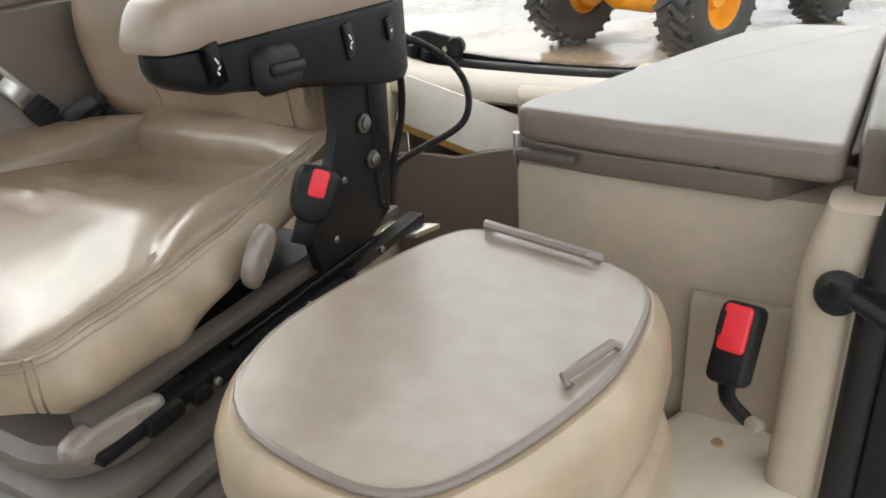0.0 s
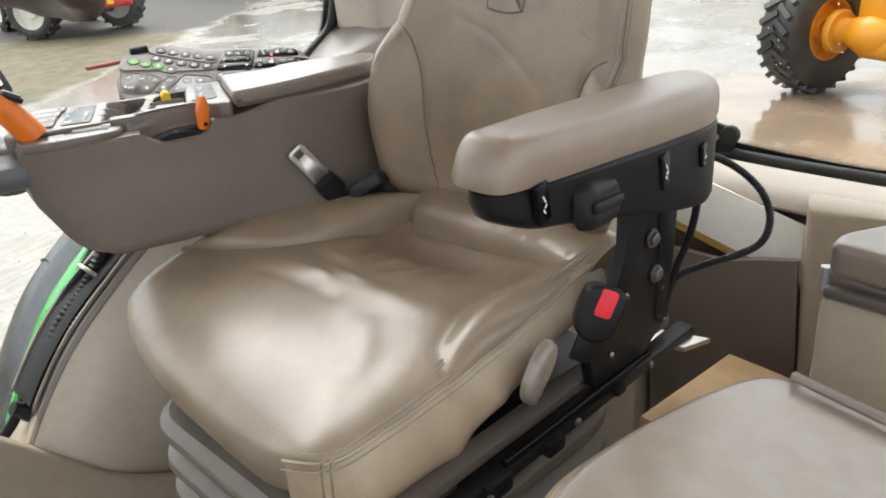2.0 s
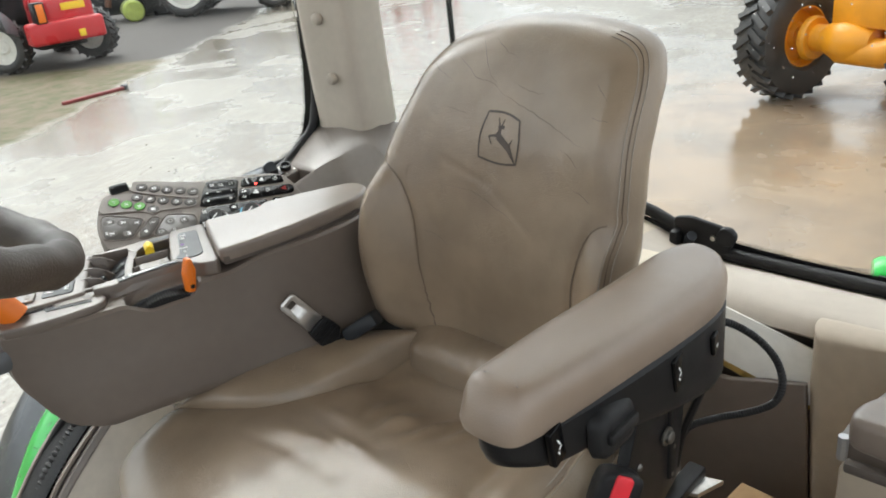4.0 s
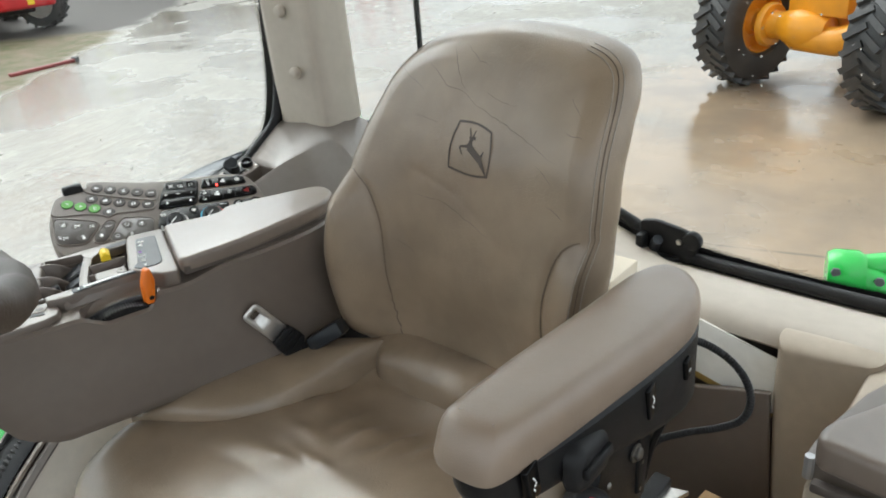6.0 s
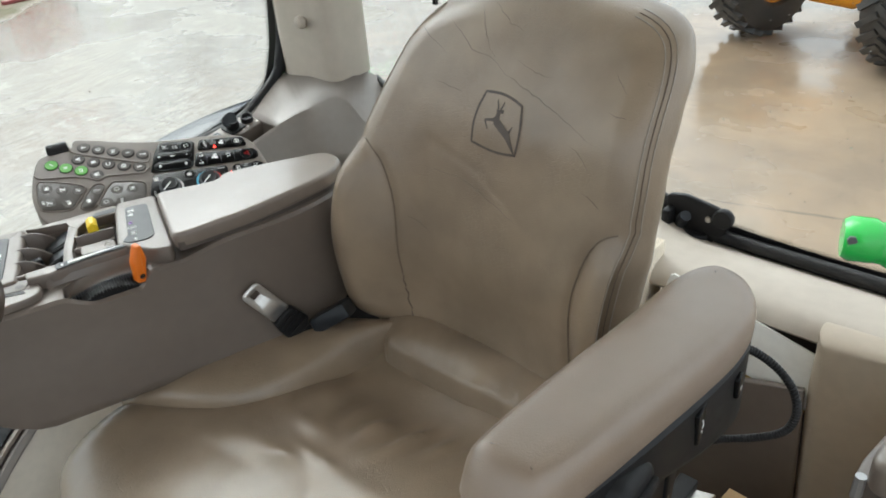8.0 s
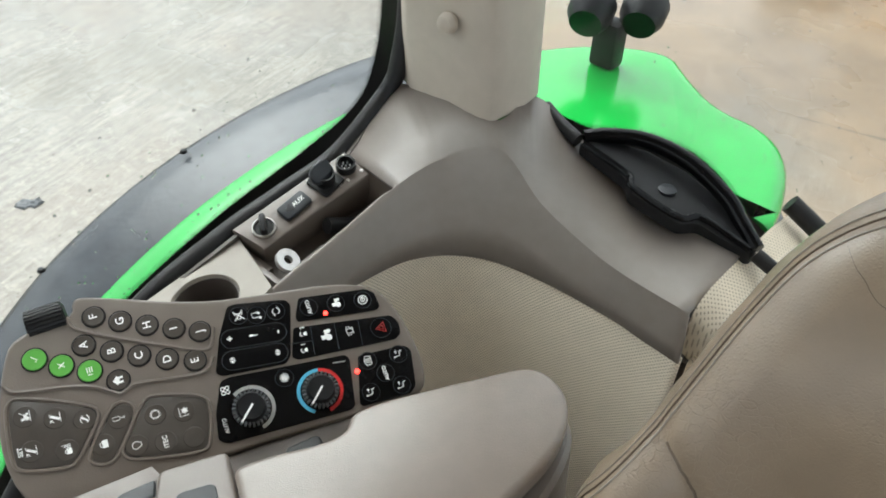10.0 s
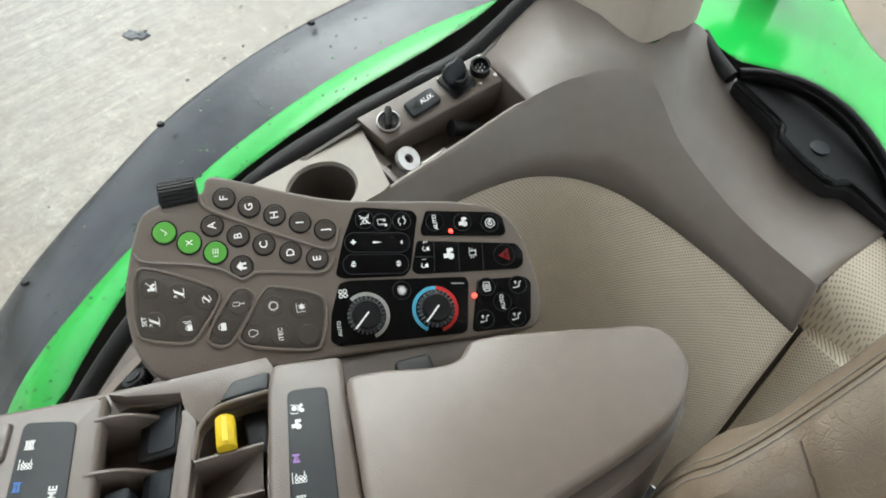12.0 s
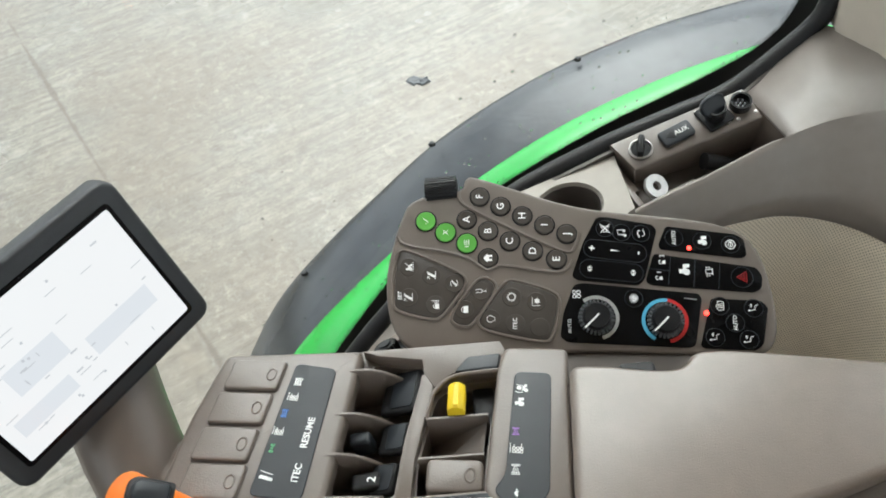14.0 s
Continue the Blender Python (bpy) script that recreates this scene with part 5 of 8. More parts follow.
TRACTOR = ([], [circle(1.9, 14, -1.5, -1.3), circle(1.2, 12, 2.2, -2.0), rect(-1.4, 3.2, -1.2, 0.6), rect(-2.2, 0.3, 0.6, 2.8)])
SEAT_ICON = ([[(-1.8, 2.4), (-1.2, -0.8), (1.4, -0.8), (2.2, -2.8)], [(0.4, 1.6), (2.6, 1.6)], [(1.8, 2.3), (2.7, 1.6), (1.8, 0.9)]], [circle(0.7, 10, -1.7, 3.2)])
ICONS = {
    "check": ([[(-2.5, 0), (-0.8, -2.0), (2.6, 2.4)]], []),
    "cross": ([[(-2, -2.4), (2, 2.4)], [(-2, 2.4), (2, -2.4)]], []),
    "list": ([[(-3.2, -1.8), (-3.2, 1.8)], [(-1.6, 1.8), (3, 1.8)], [(-1.6, 0), (3, 0)], [(-1.6, -1.8), (3, -1.8)]], []),
    "home": ([], [rect(-2.3, -0.8, -3, 0.5), rect(0.8, 2.3, -3, 0.5), rect(-0.8, 0.8, -0.8, 0.5), [(-3.4, 0.5), (3.4, 0.5), (0, 3.5)]]),
    "lock": ([ring_line(1.7, 0, 0.4, 0, 180)], [rect(-2.5, 2.5, -2.8, 0.6)]),
    "lock_wave": ([ring_line(1.3, -1.2, 0.0, 0, 180), [(1.2, -2.5), (1.2, 0.4)], [(2.2, -2.5), (2.2, 1.6)], [(3.2, -2.5), (3.2, 2.8)]], [rect(-3.0, 0.6, -2.8, 0.2)]),
    "gear": ([ring_line(2.5), *spokes(2.5, 3.5, 12)], []),
    "leaf_gear": ([[(-3, -2.6), (-3, 3), (3, 3)], *spokes(1.2, 2.5, 6, 0.4, -0.4)], [circle(1.7, 12, 0.4, -0.4)]),
    "head": ([ring_line(2.4, 0, 0.4, -50, 230), [(1.5, -1.4), (1.5, -2.8), (-1.5, -2.8), (-1.5, -1.4)]], []),
    "tractor": TRACTOR,
    "implement": (([(-3.6, -3.2), (3.6, -3.2)], [(1.0, 0.4), (3.2, 2.8)]), [circle(1.3, 12, -1.6, -1.5), circle(0.9, 10, 1.4, -1.8), rect(-2.4, 1.4, -1.4, 0.4), rect(-2.6, -0.8, 0.4, 2.0)]),
    "raise": ([[(-3, -3), (3, -3)], [(1.6, 3.0), (3.2, 3.0)], [(-2.8, 1.0), (-1.0, 3.0)], [(-2.6, 2.9), (-1.0, 3.0), (-1.1, 1.5)]], [[(-2.0, -2.4), (-0.4, -2.9), (2.4, 2.2), (1.0, 3.0)]]),
    "rotate": ([ring_line(2.6, 0, 0, 20, 110), ring_line(2.6, 0, 0, 200, 290), [(-2.4, 1.6), (-0.6, 2.6)], [(2.4, -1.6), (0.6, -2.6)]], [[(-2.0, -1.4), (-1.0, -2.0), (1.9, 1.2), (1.0, 2.0)]]),
    "cyl": ([[(0, -3.4), (0, -0.6)], [*rect(-1.2, 1.2, -0.6, 3.6), (-1.2, -0.6)], [(-1.0, -3.4), (1.0, -3.4)]], []),
    "mute": ([[(-3, -3), (3, 3)], [(-3, 3), (3, -3)], [(-2.4, -1.0), (-0.8, -1.0), (1.2, -2.8), (1.2, 2.8), (-0.8, 1.0), (-2.4, 1.0), (-2.4, -1.0)]], []),
    "note": ([[(-1.8, -2.4), (-1.8, 2.8), (2.0, 3.4), (2.0, -1.8)]], [circle(1.1, 10, -2.6, -2.5), circle(1.1, 10, 1.2, -1.9)]),
    "swap": ([ring_line(2.4, 0, 0, 20, 150), ring_line(2.4, 0, 0, 200, 330), [(-3.2, 1.9), (-2.0, 1.0), (-1.2, 2.2)], [(3.2, -1.9), (2.0, -1.0), (1.2, -2.2)]], []),
    "steer": ([ring_line(3.2), ring_line(1.5), [(-1.5, 0), (1.5, 0)], [(2.2, -1.2), (2.2, 1.2)]], []),
    "lamp": ([ring_line(1.6, -0.6, 0.6, 20, 200), *[[(0.4 * k - 1.6, -0.4), (0.9 * k - 2.2, -2.8)] for k in range(4)]], []),
    "beacon": ([[(-1.4, -2.0), (-1.4, 2.0), (1.4, 2.0), (1.4, -2.0)], [(-2.2, -2.2), (2.2, -2.2)], [(-3.4, 1.6), (-2.2, 1.0)], [(3.4, 1.6), (2.2, 1.0)], [(-3.4, -0.4), (-2.2, -0.4)], [(3.4, -0.4), (2.2, -0.4)]], []),
    "fan": ([ring_line(1.2, 1.5, 1.5), ring_line(1.2, -1.5, 1.5), ring_line(1.2, 1.5, -1.5), ring_line(1.2, -1.5, -1.5)], []),
    "snow": ([*spokes(0.0, 3.2, 6), *spokes(1.4, 3.2, 6, 0, 0, 0.5), ring_line(1.5)], []),
    "screen": ([[(-2.8, -2.2), (-3.2, 1.4), (0, 2.6), (3.2, 1.4), (2.8, -2.2), (-2.8, -2.2)], [(-1.4, -1.6), (-1.0, 1.6)], [(0, -1.6), (0, 1.8)], [(1.4, -1.6), (1.0, 1.6)]], []),
    "seat_a": SEAT_ICON,
    "bars": ([[(-0.8, -2.4), (-0.8, 2.4)], [(0.8, -2.4), (0.8, 2.4)]], [[(-2.6, -1.6), (-0.8, 0), (-2.6, 1.6)], [(2.6, -1.6), (0.8, 0), (2.6, 1.6)]]),
    "wedge": ([], [[(0.0, -3.6), (0.9, 3.4), (-0.9, 3.4)]]),
    "outline_three": ([[(-3.0, 2.6), (3.0, 2.6)], [(-3.0, -2.6), (3.0, -2.6)], [(-2.0, -2.6), (-2.0, 2.6)], [(-0.7, -2.6), (-0.7, 2.6)], [(0.7, -2.6), (0.7, 2.6)], [(2.0, -2.6), (2.0, 2.6)]], []),
    "numeral_three": ([rect(-2.7, 2.7, 2.1, 2.9) + [(-2.7, 2.1)], rect(-2.7, 2.7, -2.9, -2.1) + [(-2.7, -2.9)], *[[(x, -2.1), (x, 2.1)] for x in (-2.1, -1.3, -0.4, 0.4, 1.3, 2.1)]], []),
    "numeral_two": ([rect(-2.1, 2.1, 2.1, 2.9) + [(-2.1, 2.1)], rect(-2.1, 2.1, -2.9, -2.1) + [(-2.1, -2.9)], *[[(x, -2.1), (x, 2.1)] for x in (-1.5, -0.6, 0.6, 1.5)]], []),
    "numeral_one": ([rect(-1.5, 1.5, 2.1, 2.9) + [(-1.5, 2.1)], rect(-1.5, 1.5, -2.9, -2.1) + [(-1.5, -2.9)], *[[(x, -2.1), (x, 2.1)] for x in (-0.5, 0.5)]], []),
    "numeral_five": ([rect(-2.4, 2.4, 2.1, 2.9) + [(-2.4, 2.1)], rect(-2.4, 2.4, -2.9, -2.1) + [(-2.4, -2.9)], [(-1.8, 2.1), (-0.4, -2.1), (0.4, -2.1), (1.8, 2.1)], [(-0.8, 2.1), (0, -0.8), (0.8, 2.1)]], []),
    "tortoise": ([[(-3.0, -0.6), (3.2, -0.6)], [(-1.6, -0.8), (-1.6, -1.6)], [(1.4, -0.8), (1.4, -1.6)]], [[(-2.2, -0.6), (2.2, -0.6), (1.6, 1.0), (0.0, 1.7), (-1.6, 1.0)], circle(0.6, 8, 3.0, 0.2)]),
    "outline_one": ([[(-1.8, 2.4), (1.8, 2.4)], [(-1.8, -2.4), (1.8, -2.4)], [(-0.6, -2.4), (-0.6, 2.4)], [(0.6, -2.4), (0.6, 2.4)]], []),
    "valves": ([*[ring_line(0.8, -3 + 2 * k, 1.6, 0, 360, 10) for k in range(3)], *[ring_line(0.8, -3 + 2 * k, -0.4, 0, 360, 10) for k in range(3)], [(3, 2.4), (3, -1.2)], [(-3, -1.2), (-3, -3.4)], [(1, -1.2), (1, -2.6)], [(3, -1.6), (3, -3.4)]], []),
    "arm_icon": ([[(2.4, 3.0), (1.0, -3.2)]], [[(-2.2, -2.8), (-0.6, -3.2), (0.4, 2.6), (-1.2, 3.0)], circle(0.9, 10, -1.4, -3.0)]),
    "linkage": ([[(-2.2, 3.4), (-3.0, 2.4), (-3.0, -0.6), (2.0, -0.6), (2.6, 3.2)]], [circle(1.5, 12, 0.2, 1.4), circle(1.3, 12, -1.4, -2.8), circle(1.0, 10, 1.8, -2.6), rect(-1.6, 1.8, -2.4, -1.0)]),
}


def icon(k, name, h, size=1.0, mat=None, turn=90, at=(0.0, 0.0), w=0.00068):
    """A printed pictogram of flat strokes and fills, drawn in millimetres."""
    lines, fills = ICONS[name]
    bm = bmesh.new()
    for ln in lines:
        strip([(x * 0.001 * size, y * 0.001 * size, 0.0002) for x, y in ln], w, (0, 0, 1), bm=bm, thick=0.0003)
    for f in fills:
        lo = [bm.verts.new((x * 0.001 * size, y * 0.001 * size, 0.0002)) for x, y in f]
        hi = [bm.verts.new((x * 0.001 * size, y * 0.001 * size, 0.0004)) for x, y in f]
        bm.faces.new(hi)
        for i in range(len(f)):
            bm.faces.new((lo[i], lo[(i + 1) % len(f)], hi[(i + 1) % len(f)], hi[i]))
    mark = part("pictogram", bm, mat or WHITE, k, m=pose(at[0], at[1], h, 0, 0, turn), smooth=False)
    tagged(mark, kind="stuff")


# ---- right-hand console; its frame: x outward, y forward ----
CON = pose(0.36, -0.20, 0, 0, 0, -17)
console = thing("control_console", CON, "taupe armrest console with levers and switches", "console")
lid_out = [(0.0240, 0.1117), (0.0285, 0.1110), (0.0316, 0.1090), (0.0330, 0.1058), (0.0332, 0.1010)]
lid_out += [(p.x, p.y) for p in spline([(x, y, 0) for x, y in ((0.0310, 0.082), (0.0235, 0.047), (0.0245, 0.0280), (0.0350, 0.0160), (0.0362, 0.002), (0.0335, -0.020), (0.0200, -0.0844), (0.0085, -0.127), (-0.0167, -0.1385), (-0.0440, -0.128), (-0.0689, -0.0924), (-0.0905, -0.0137), (-0.0995, 0.0394), (-0.1062, 0.105))], 6)]
lid_out += [(-0.1068, 0.1140), (-0.1058, 0.1196), (-0.1030, 0.1236), (-0.0990, 0.1256), (-0.0945, 0.1262)]
lid = part("lid", slab(lid_out, 0.797, 0.820, 0.0060, 6), TAUPE_GREY, console, "padded grey-taupe armrest lid, scuffed")
# dark plate that paints the shade in the gap below the lid
part("lid_gap", slab(inset([(p[0], p[1]) for p in lid_out], 0.0040), 0.784, 0.7965, 0.001, 1), TAUPE_DARK, console, "dark plate that stands for the shade under the lid")


def nose(z):
    """How far forward the console's body reaches at a height: its lower front corner is well rounded."""
    return along(((0.600, 0.310), (0.609, 0.340), (0.620, 0.366), (0.640, 0.388), (0.665, 0.402), (0.70, 0.413), (0.735, 0.418), (0.79, 0.414)), z)


body_out = chaikin([(0.056, 0.13), (0.030, 0.105), (0.030, 0.0), (0.022, -0.05), (0.011, -0.120), (-0.010, -0.146), (-0.042, -0.142), (-0.066, -0.114), (-0.087, -0.072), (-0.101, -0.018), (-0.109, 0.055), (-0.112, 0.12), *((-0.112, 0.14 + 0.01 * k) for k in range(16)), (-0.112, 0.32), (-0.10, 0.412), (-0.06, 0.430), (0.05, 0.410), (0.090, 0.390), (0.092, 0.28), (0.085, 0.16)], 2)
o = [(p.x, p.y) for p in body_out]


def notch(x, y):
    """How far the near wall is cut down beside the speed drum."""
    return 0.018 * smoothstep(-0.094, -0.104, x) * smoothstep(0.160, 0.180, y) * smoothstep(0.268, 0.225, y)


loops = []
for z, d in ((0.604, 0.012), (0.6045, 0.004), (0.610, 0.0), (0.62, 0.0), (0.632, 0.0), (0.65, 0.0), (0.67, 0.0), (0.70, 0.0), (0.73, 0.0), (0.76, 0.0), (0.782, 0.0), (0.786, 0.004)):
    flare = 0.016 * (1 - (z - 0.604) / 0.182)
    loops.append([(x - flare * smoothstep(0.16, 0.0, y) * smoothstep(0.02, -0.04, x), min(y, nose(z) + 0.12 * (x + 0.05) * smoothstep(0.0, 0.1, -x)), z - notch(x, y) * smoothstep(0.745, 0.786, z)) for x, y in inset(o, d)])
# pits in the top: the paddles' well, the thumb levers' well and the speed drum's slot, as outline and depth
WELLS = (([(0.072, 0.262), (0.060, 0.2862), (-0.0455, 0.3085), (-0.0490, 0.2570), (-0.0420, 0.2480), (0.046, 0.2262), (0.064, 0.2230)], 0.746),
         ([(0.0480, 0.1640), (0.0470, 0.1960), (0.0345, 0.2140), (0.0190, 0.2195), (-0.0220, 0.2306), (-0.0520, 0.2340), (-0.0540, 0.1868), (0.0090, 0.1742)], 0.752),
         ([(-0.0730, 0.168), (-0.0720, 0.205), (-0.0745, 0.240), (-0.0840, 0.258), (-0.1070, 0.260), *((-0.1075, 0.250 - 0.01 * k) for k in range(9)), (-0.1070, 0.162)], 0.742))
bm = rings(loops, cap1=False)
rim = [Vector(p) for p in loops[-1]]
mouths = [[Vector((p[0], p[1], 0.786 - notch(p[0], p[1]))) for p in rounded(w, 0.004, 3)] for w, _ in WELLS]
flat = [bm.verts.new(p) for line in (rim, *mouths) for p in line]
for tri in tessellate_polygon([rim, *mouths]):
    bm.faces.new([flat[i] for i in tri])
for mouth, (_, deep) in zip(mouths, WELLS):
    rings([mouth, [(p.x, p.y, deep) for p in mouth]], cap0=False, bm=bm)
body = part("body", bm, TAUPE, console)
# switch cap at the front: a raised wedge with four keys and a dark label
cap = slab(rounded([(0.088, 0.386), (0.080, 0.272), (-0.060, 0.300), (-0.062, 0.414), (-0.044, 0.424), (0.03, 0.407)], 0.006), 0.780, 0.800, 0.005)
cap = part("switch_cap", cap, TAUPE, console)
for r, a in ((0.0626, 0.3570), (0.0326, 0.3660), (0.0018, 0.3738), (-0.0284, 0.3790)):
    key = part("rocker_key", slab(rounded([(0.0138, -0.022), (-0.0138, -0.019), (-0.0138, 0.025), (0.0138, 0.022)], 0.004), -0.002, 0.0046, 0.0018, 4), TAUPE, cap, m=pose(r, a, 0.799, 0, 0, -8))
    # slightly larger dark plate paints the shade round each key
    part("key_gap", slab(rounded([(0.0147, -0.0229), (-0.0147, -0.0199), (-0.0147, 0.0259), (0.0147, 0.0229)], 0.004), -0.001, 0.0016, 0.0003, 1), TAUPE_DARK, key)
    part("key_dimple", turned([(0.0, -0.0010), (0.0022, -0.0008), (0.0038, 0.0003), (0.0046, 0.0008), (0.0056, 0.0)], 18), TAUPE, key, m=Matrix.Translation((0, -0.0125, 0.0045)) @ Matrix.Diagonal((1.15, 0.8, 1, 1)))


def label_plate(name, quad, z, parent):
    return part(name, slab(rounded(quad, 0.006), z, z + 0.0012, 0.0005, 1), SLATE, parent, "dark slate printed label")


def lettering(text, r, a, size, parent, z, mat=None, turn=90, bold=0.0):
    letters("lettering", text, size, mat or WHITE, parent, pose(r, a, z, 0, 0, turn), bold=bold)


label_plate("label", [(0.0716, 0.3262), (0.0622, 0.2925), (-0.0484, 0.3135), (-0.0410, 0.3525)], 0.8, cap)
lettering("RESUME", 0.0060, 0.3122, 0.0074, cap, 0.8015, turn=-12, bold=0.00015)
lettering("iTEC", -0.0266, 0.3182, 0.0074, cap, 0.8015, turn=-12, bold=0.00015)
for r, a, mat, name, size in ((0.0529, 0.3232, WHITE, "numeral_three", 1.1), (0.0390, 0.3266, WHITE, "valves", 1.2), (0.0248, 0.3318, PRINT_BLUE, "numeral_two", 1.1), (0.0094, 0.3355, WHITE, "valves", 1.2), (-0.0046, 0.3388, PRINT_GREEN, "numeral_one", 1.1), (-0.0270, 0.3412, WHITE, "arm_icon", 1.6)):
    icon(cap, name, 0.8012, size, mat, -12 + 90 * (name != "arm_icon"), (r, a), 0.00055)
# lever wells with curved dividers
def fin(r, a0, a1, z0, z1, parent, low, bow=0.006):
    """A thin fence between two slots, its rounded rim falling away in a curve."""
    k = 16
    top = [(a0 + (a1 - a0) * i / k, z0 + (z1 - z0) * (i / k) ** 1.7 + bow * math.sin(math.pi * i / k)) for i in range(k + 1)]
    rows = []
    for a, z in top:
        rows.append([(r - 0.0016, a, low), (r - 0.0016, a, z - 0.0012), (r - 0.0008, a, z), (r + 0.0008, a, z), (r + 0.0016, a, z - 0.0012), (r + 0.0016, a, low)])
    part("divider", rings(rows), TAUPE, parent)


# deck strips round the pits, a little proud of the body
part("deck", slab([(0.0520, 0.2160), (0.0375, 0.2165), (0.0200, 0.2215), (-0.0220, 0.2325), (-0.0525, 0.2360), (-0.0540, 0.2470), (-0.0445, 0.2472), (-0.0060, 0.2400), (0.0460, 0.2258), (0.0520, 0.2250)], 0.783, 0.7975, 0.001, 2), TAUPE, console)
part("deck", slab([(0.0800, 0.2720), (0.0780, 0.1600), (0.0640, 0.1550), (0.0520, 0.1600), (0.0500, 0.2000), (0.0385, 0.2150), (0.0520, 0.2230), (0.0660, 0.2240), (0.0740, 0.2620)], 0.783, 0.7980, 0.001, 2), TAUPE, console)
for (r, a), z1, low in (((0.0597, 0.2850), 0.768, 0.748), ((0.0205, 0.2950), 0.764, 0.748), ((-0.0132, 0.3020), 0.760, 0.748)):
    fin(r, a, a - 0.056, 0.7995, z1, console, low)
part("well_front", slab(rounded([(-0.0440, 0.3100), (-0.0490, 0.3085), (-0.0525, 0.2560), (-0.0480, 0.2550)], 0.001), 0.760, 0.7985, 0.0015), TAUPE, console)
# black rocker paddles that sink towards the front
for r0, r1, a0, tall in ((0.026, 0.066, 0.2285, 0.034), (-0.009, 0.0175, 0.2380, 0.026), (-0.042, -0.0165, 0.2485, 0.022)):
    pad = part("paddle", slab(rrect(r1 - r0, tall, 0.004, 4, 0, tall / 2), -0.007, 0.0, 0.0025), BLACK, console, "black rocker paddle", Matrix.Translation(((r0 + r1) / 2, a0, 0.7880)) @ pose(0, 0, 0, -24, 0, -11))
    part("paddle_face", slab(rrect((r1 - r0) * 0.8, tall * 0.62, 0.003, 4, 0, tall * 0.40), 0.0, 0.0012, 0.0006), SLATE, pad)
part("toggle", slab(rrect(0.011, 0.017, 0.003, 4), 0.0, 0.020, 0.003), SLATE, console, "small grey toggle", pose(0.006, 0.272, 0.768, -10, 0, 0))
numbered = part("toggle", slab(rrect(0.014, 0.022, 0.003, 4), 0.0, 0.018, 0.003), BLACK, console, "black numbered toggle", pose(-0.029, 0.268, 0.768, -8, 0, 0))
lettering("2", 0.0, -0.005, 0.0095, numbered, 0.0182, turn=-12)
# the thumb levers' slots
part("lever_plate", box(0.011, 0.046, 0.1685, 0.1865, 0.753, 0.781, 0.003), BLACK, console, "black slot beside the yellow lever")
fin(0.0100, 0.2225, 0.1755, 0.7995, 0.7985, console, 0.754, 0.0)
fin(-0.0228, 0.2300, 0.1815, 0.7995, 0.7985, console, 0.754, 0.0)
arch = spline([(0.0115, 0.2230, 0.7975), (0.0230, 0.2190, 0.799), (0.0350, 0.2140, 0.800), (0.0460, 0.1980, 0.800), (0.0480, 0.1640, 0.800)], 6)
part("slot_rim", tube(arch, 0.0018, 8), TAUPE, console)
bm = bmesh.new()
slope = [(-0.0205, 0.2280, 0.760), (-0.0205, 0.1830, 0.784), (0.0085, 0.1770, 0.790), (0.0085, 0.2210, 0.760)]
rings([[Vector(p) - Vector((0, 0, 0.004)) for p in slope], slope], bm=bm)
part("slot_ramp", bm, TAUPE, console, smooth=False)
bm = bmesh.new()
rows = []
for i in range(9):
    q = radians(-50 + 100 * i / 8)
    w = 0.0105 + 0.001 * math.cos(q)
    y, z = 0.0085 * math.sin(q), 0.013 * math.cos(q) + (0.0007 if i % 2 else 0.0)
    rows.append([(-w, y, -0.004), (-w, y, z - 0.002), (-w + 0.002, y, z), (w - 0.002, y, z), (w, y, z - 0.002), (w, y, -0.004)])
part("yellow_lever", rings(rows), YELLOW, console, "yellow ribbed thumb lever", pose(0.0225, 0.1985, 0.798, 0, 0, -6))
part("side_switch", slab(rounded([(0.0490, 0.1990), (0.0490, 0.1640), (0.0635, 0.1605), (0.0630, 0.1870)], 0.003), 0.797, 0.8015, 0.0015), SLATE, console, "slate grey rocker")
key = part("square_key", slab(rrect(0.0260, 0.0410, 0.005, 4), -0.030, 0.009, 0.003), TAUPE, console, m=pose(-0.0392, 0.2040, 0.7925, 2, 0, -6))
part("key_dimple", turned([(0.0, -0.0010), (0.0022, -0.0008), (0.0038, 0.0003), (0.0046, 0.0008), (0.0056, 0.0)], 18), TAUPE, key, m=Matrix.Translation((0, -0.0110, 0.0090)) @ Matrix.Diagonal((1.15, 0.8, 1, 1)))
# label ridge before the lid
ridge = part("label_ridge", slab(rounded([(0.0660, 0.1570), (0.0590, 0.1075), (0.030, 0.1120), (-0.098, 0.1270), (-0.1050, 0.1320), (-0.1000, 0.150), (-0.0720, 0.172), (-0.0560, 0.1840), (0.0450, 0.1650)], 0.006), 0.782, 0.806, 0.0035), TAUPE, console)
# the arm of the ridge that carries the speed scale
arc_pts = spline([(-0.0880, 0.282, 0.786), (-0.0790, 0.271, 0.7965), (-0.0715, 0.250, 0.8020), (-0.0672, 0.218, 0.8045), (-0.0662, 0.180, 0.8045), (-0.0720, 0.146, 0.8035), (-0.0900, 0.131, 0.800)], 8)
part("scale_arm", slab(rounded([(-0.0530, 0.1750), (-0.0680, 0.1700), (-0.0690, 0.2400), (-0.0740, 0.2640), (-0.0700, 0.2900), (-0.0530, 0.2900)], 0.004), 0.783, 0.8035, 0.003), TAUPE, console)
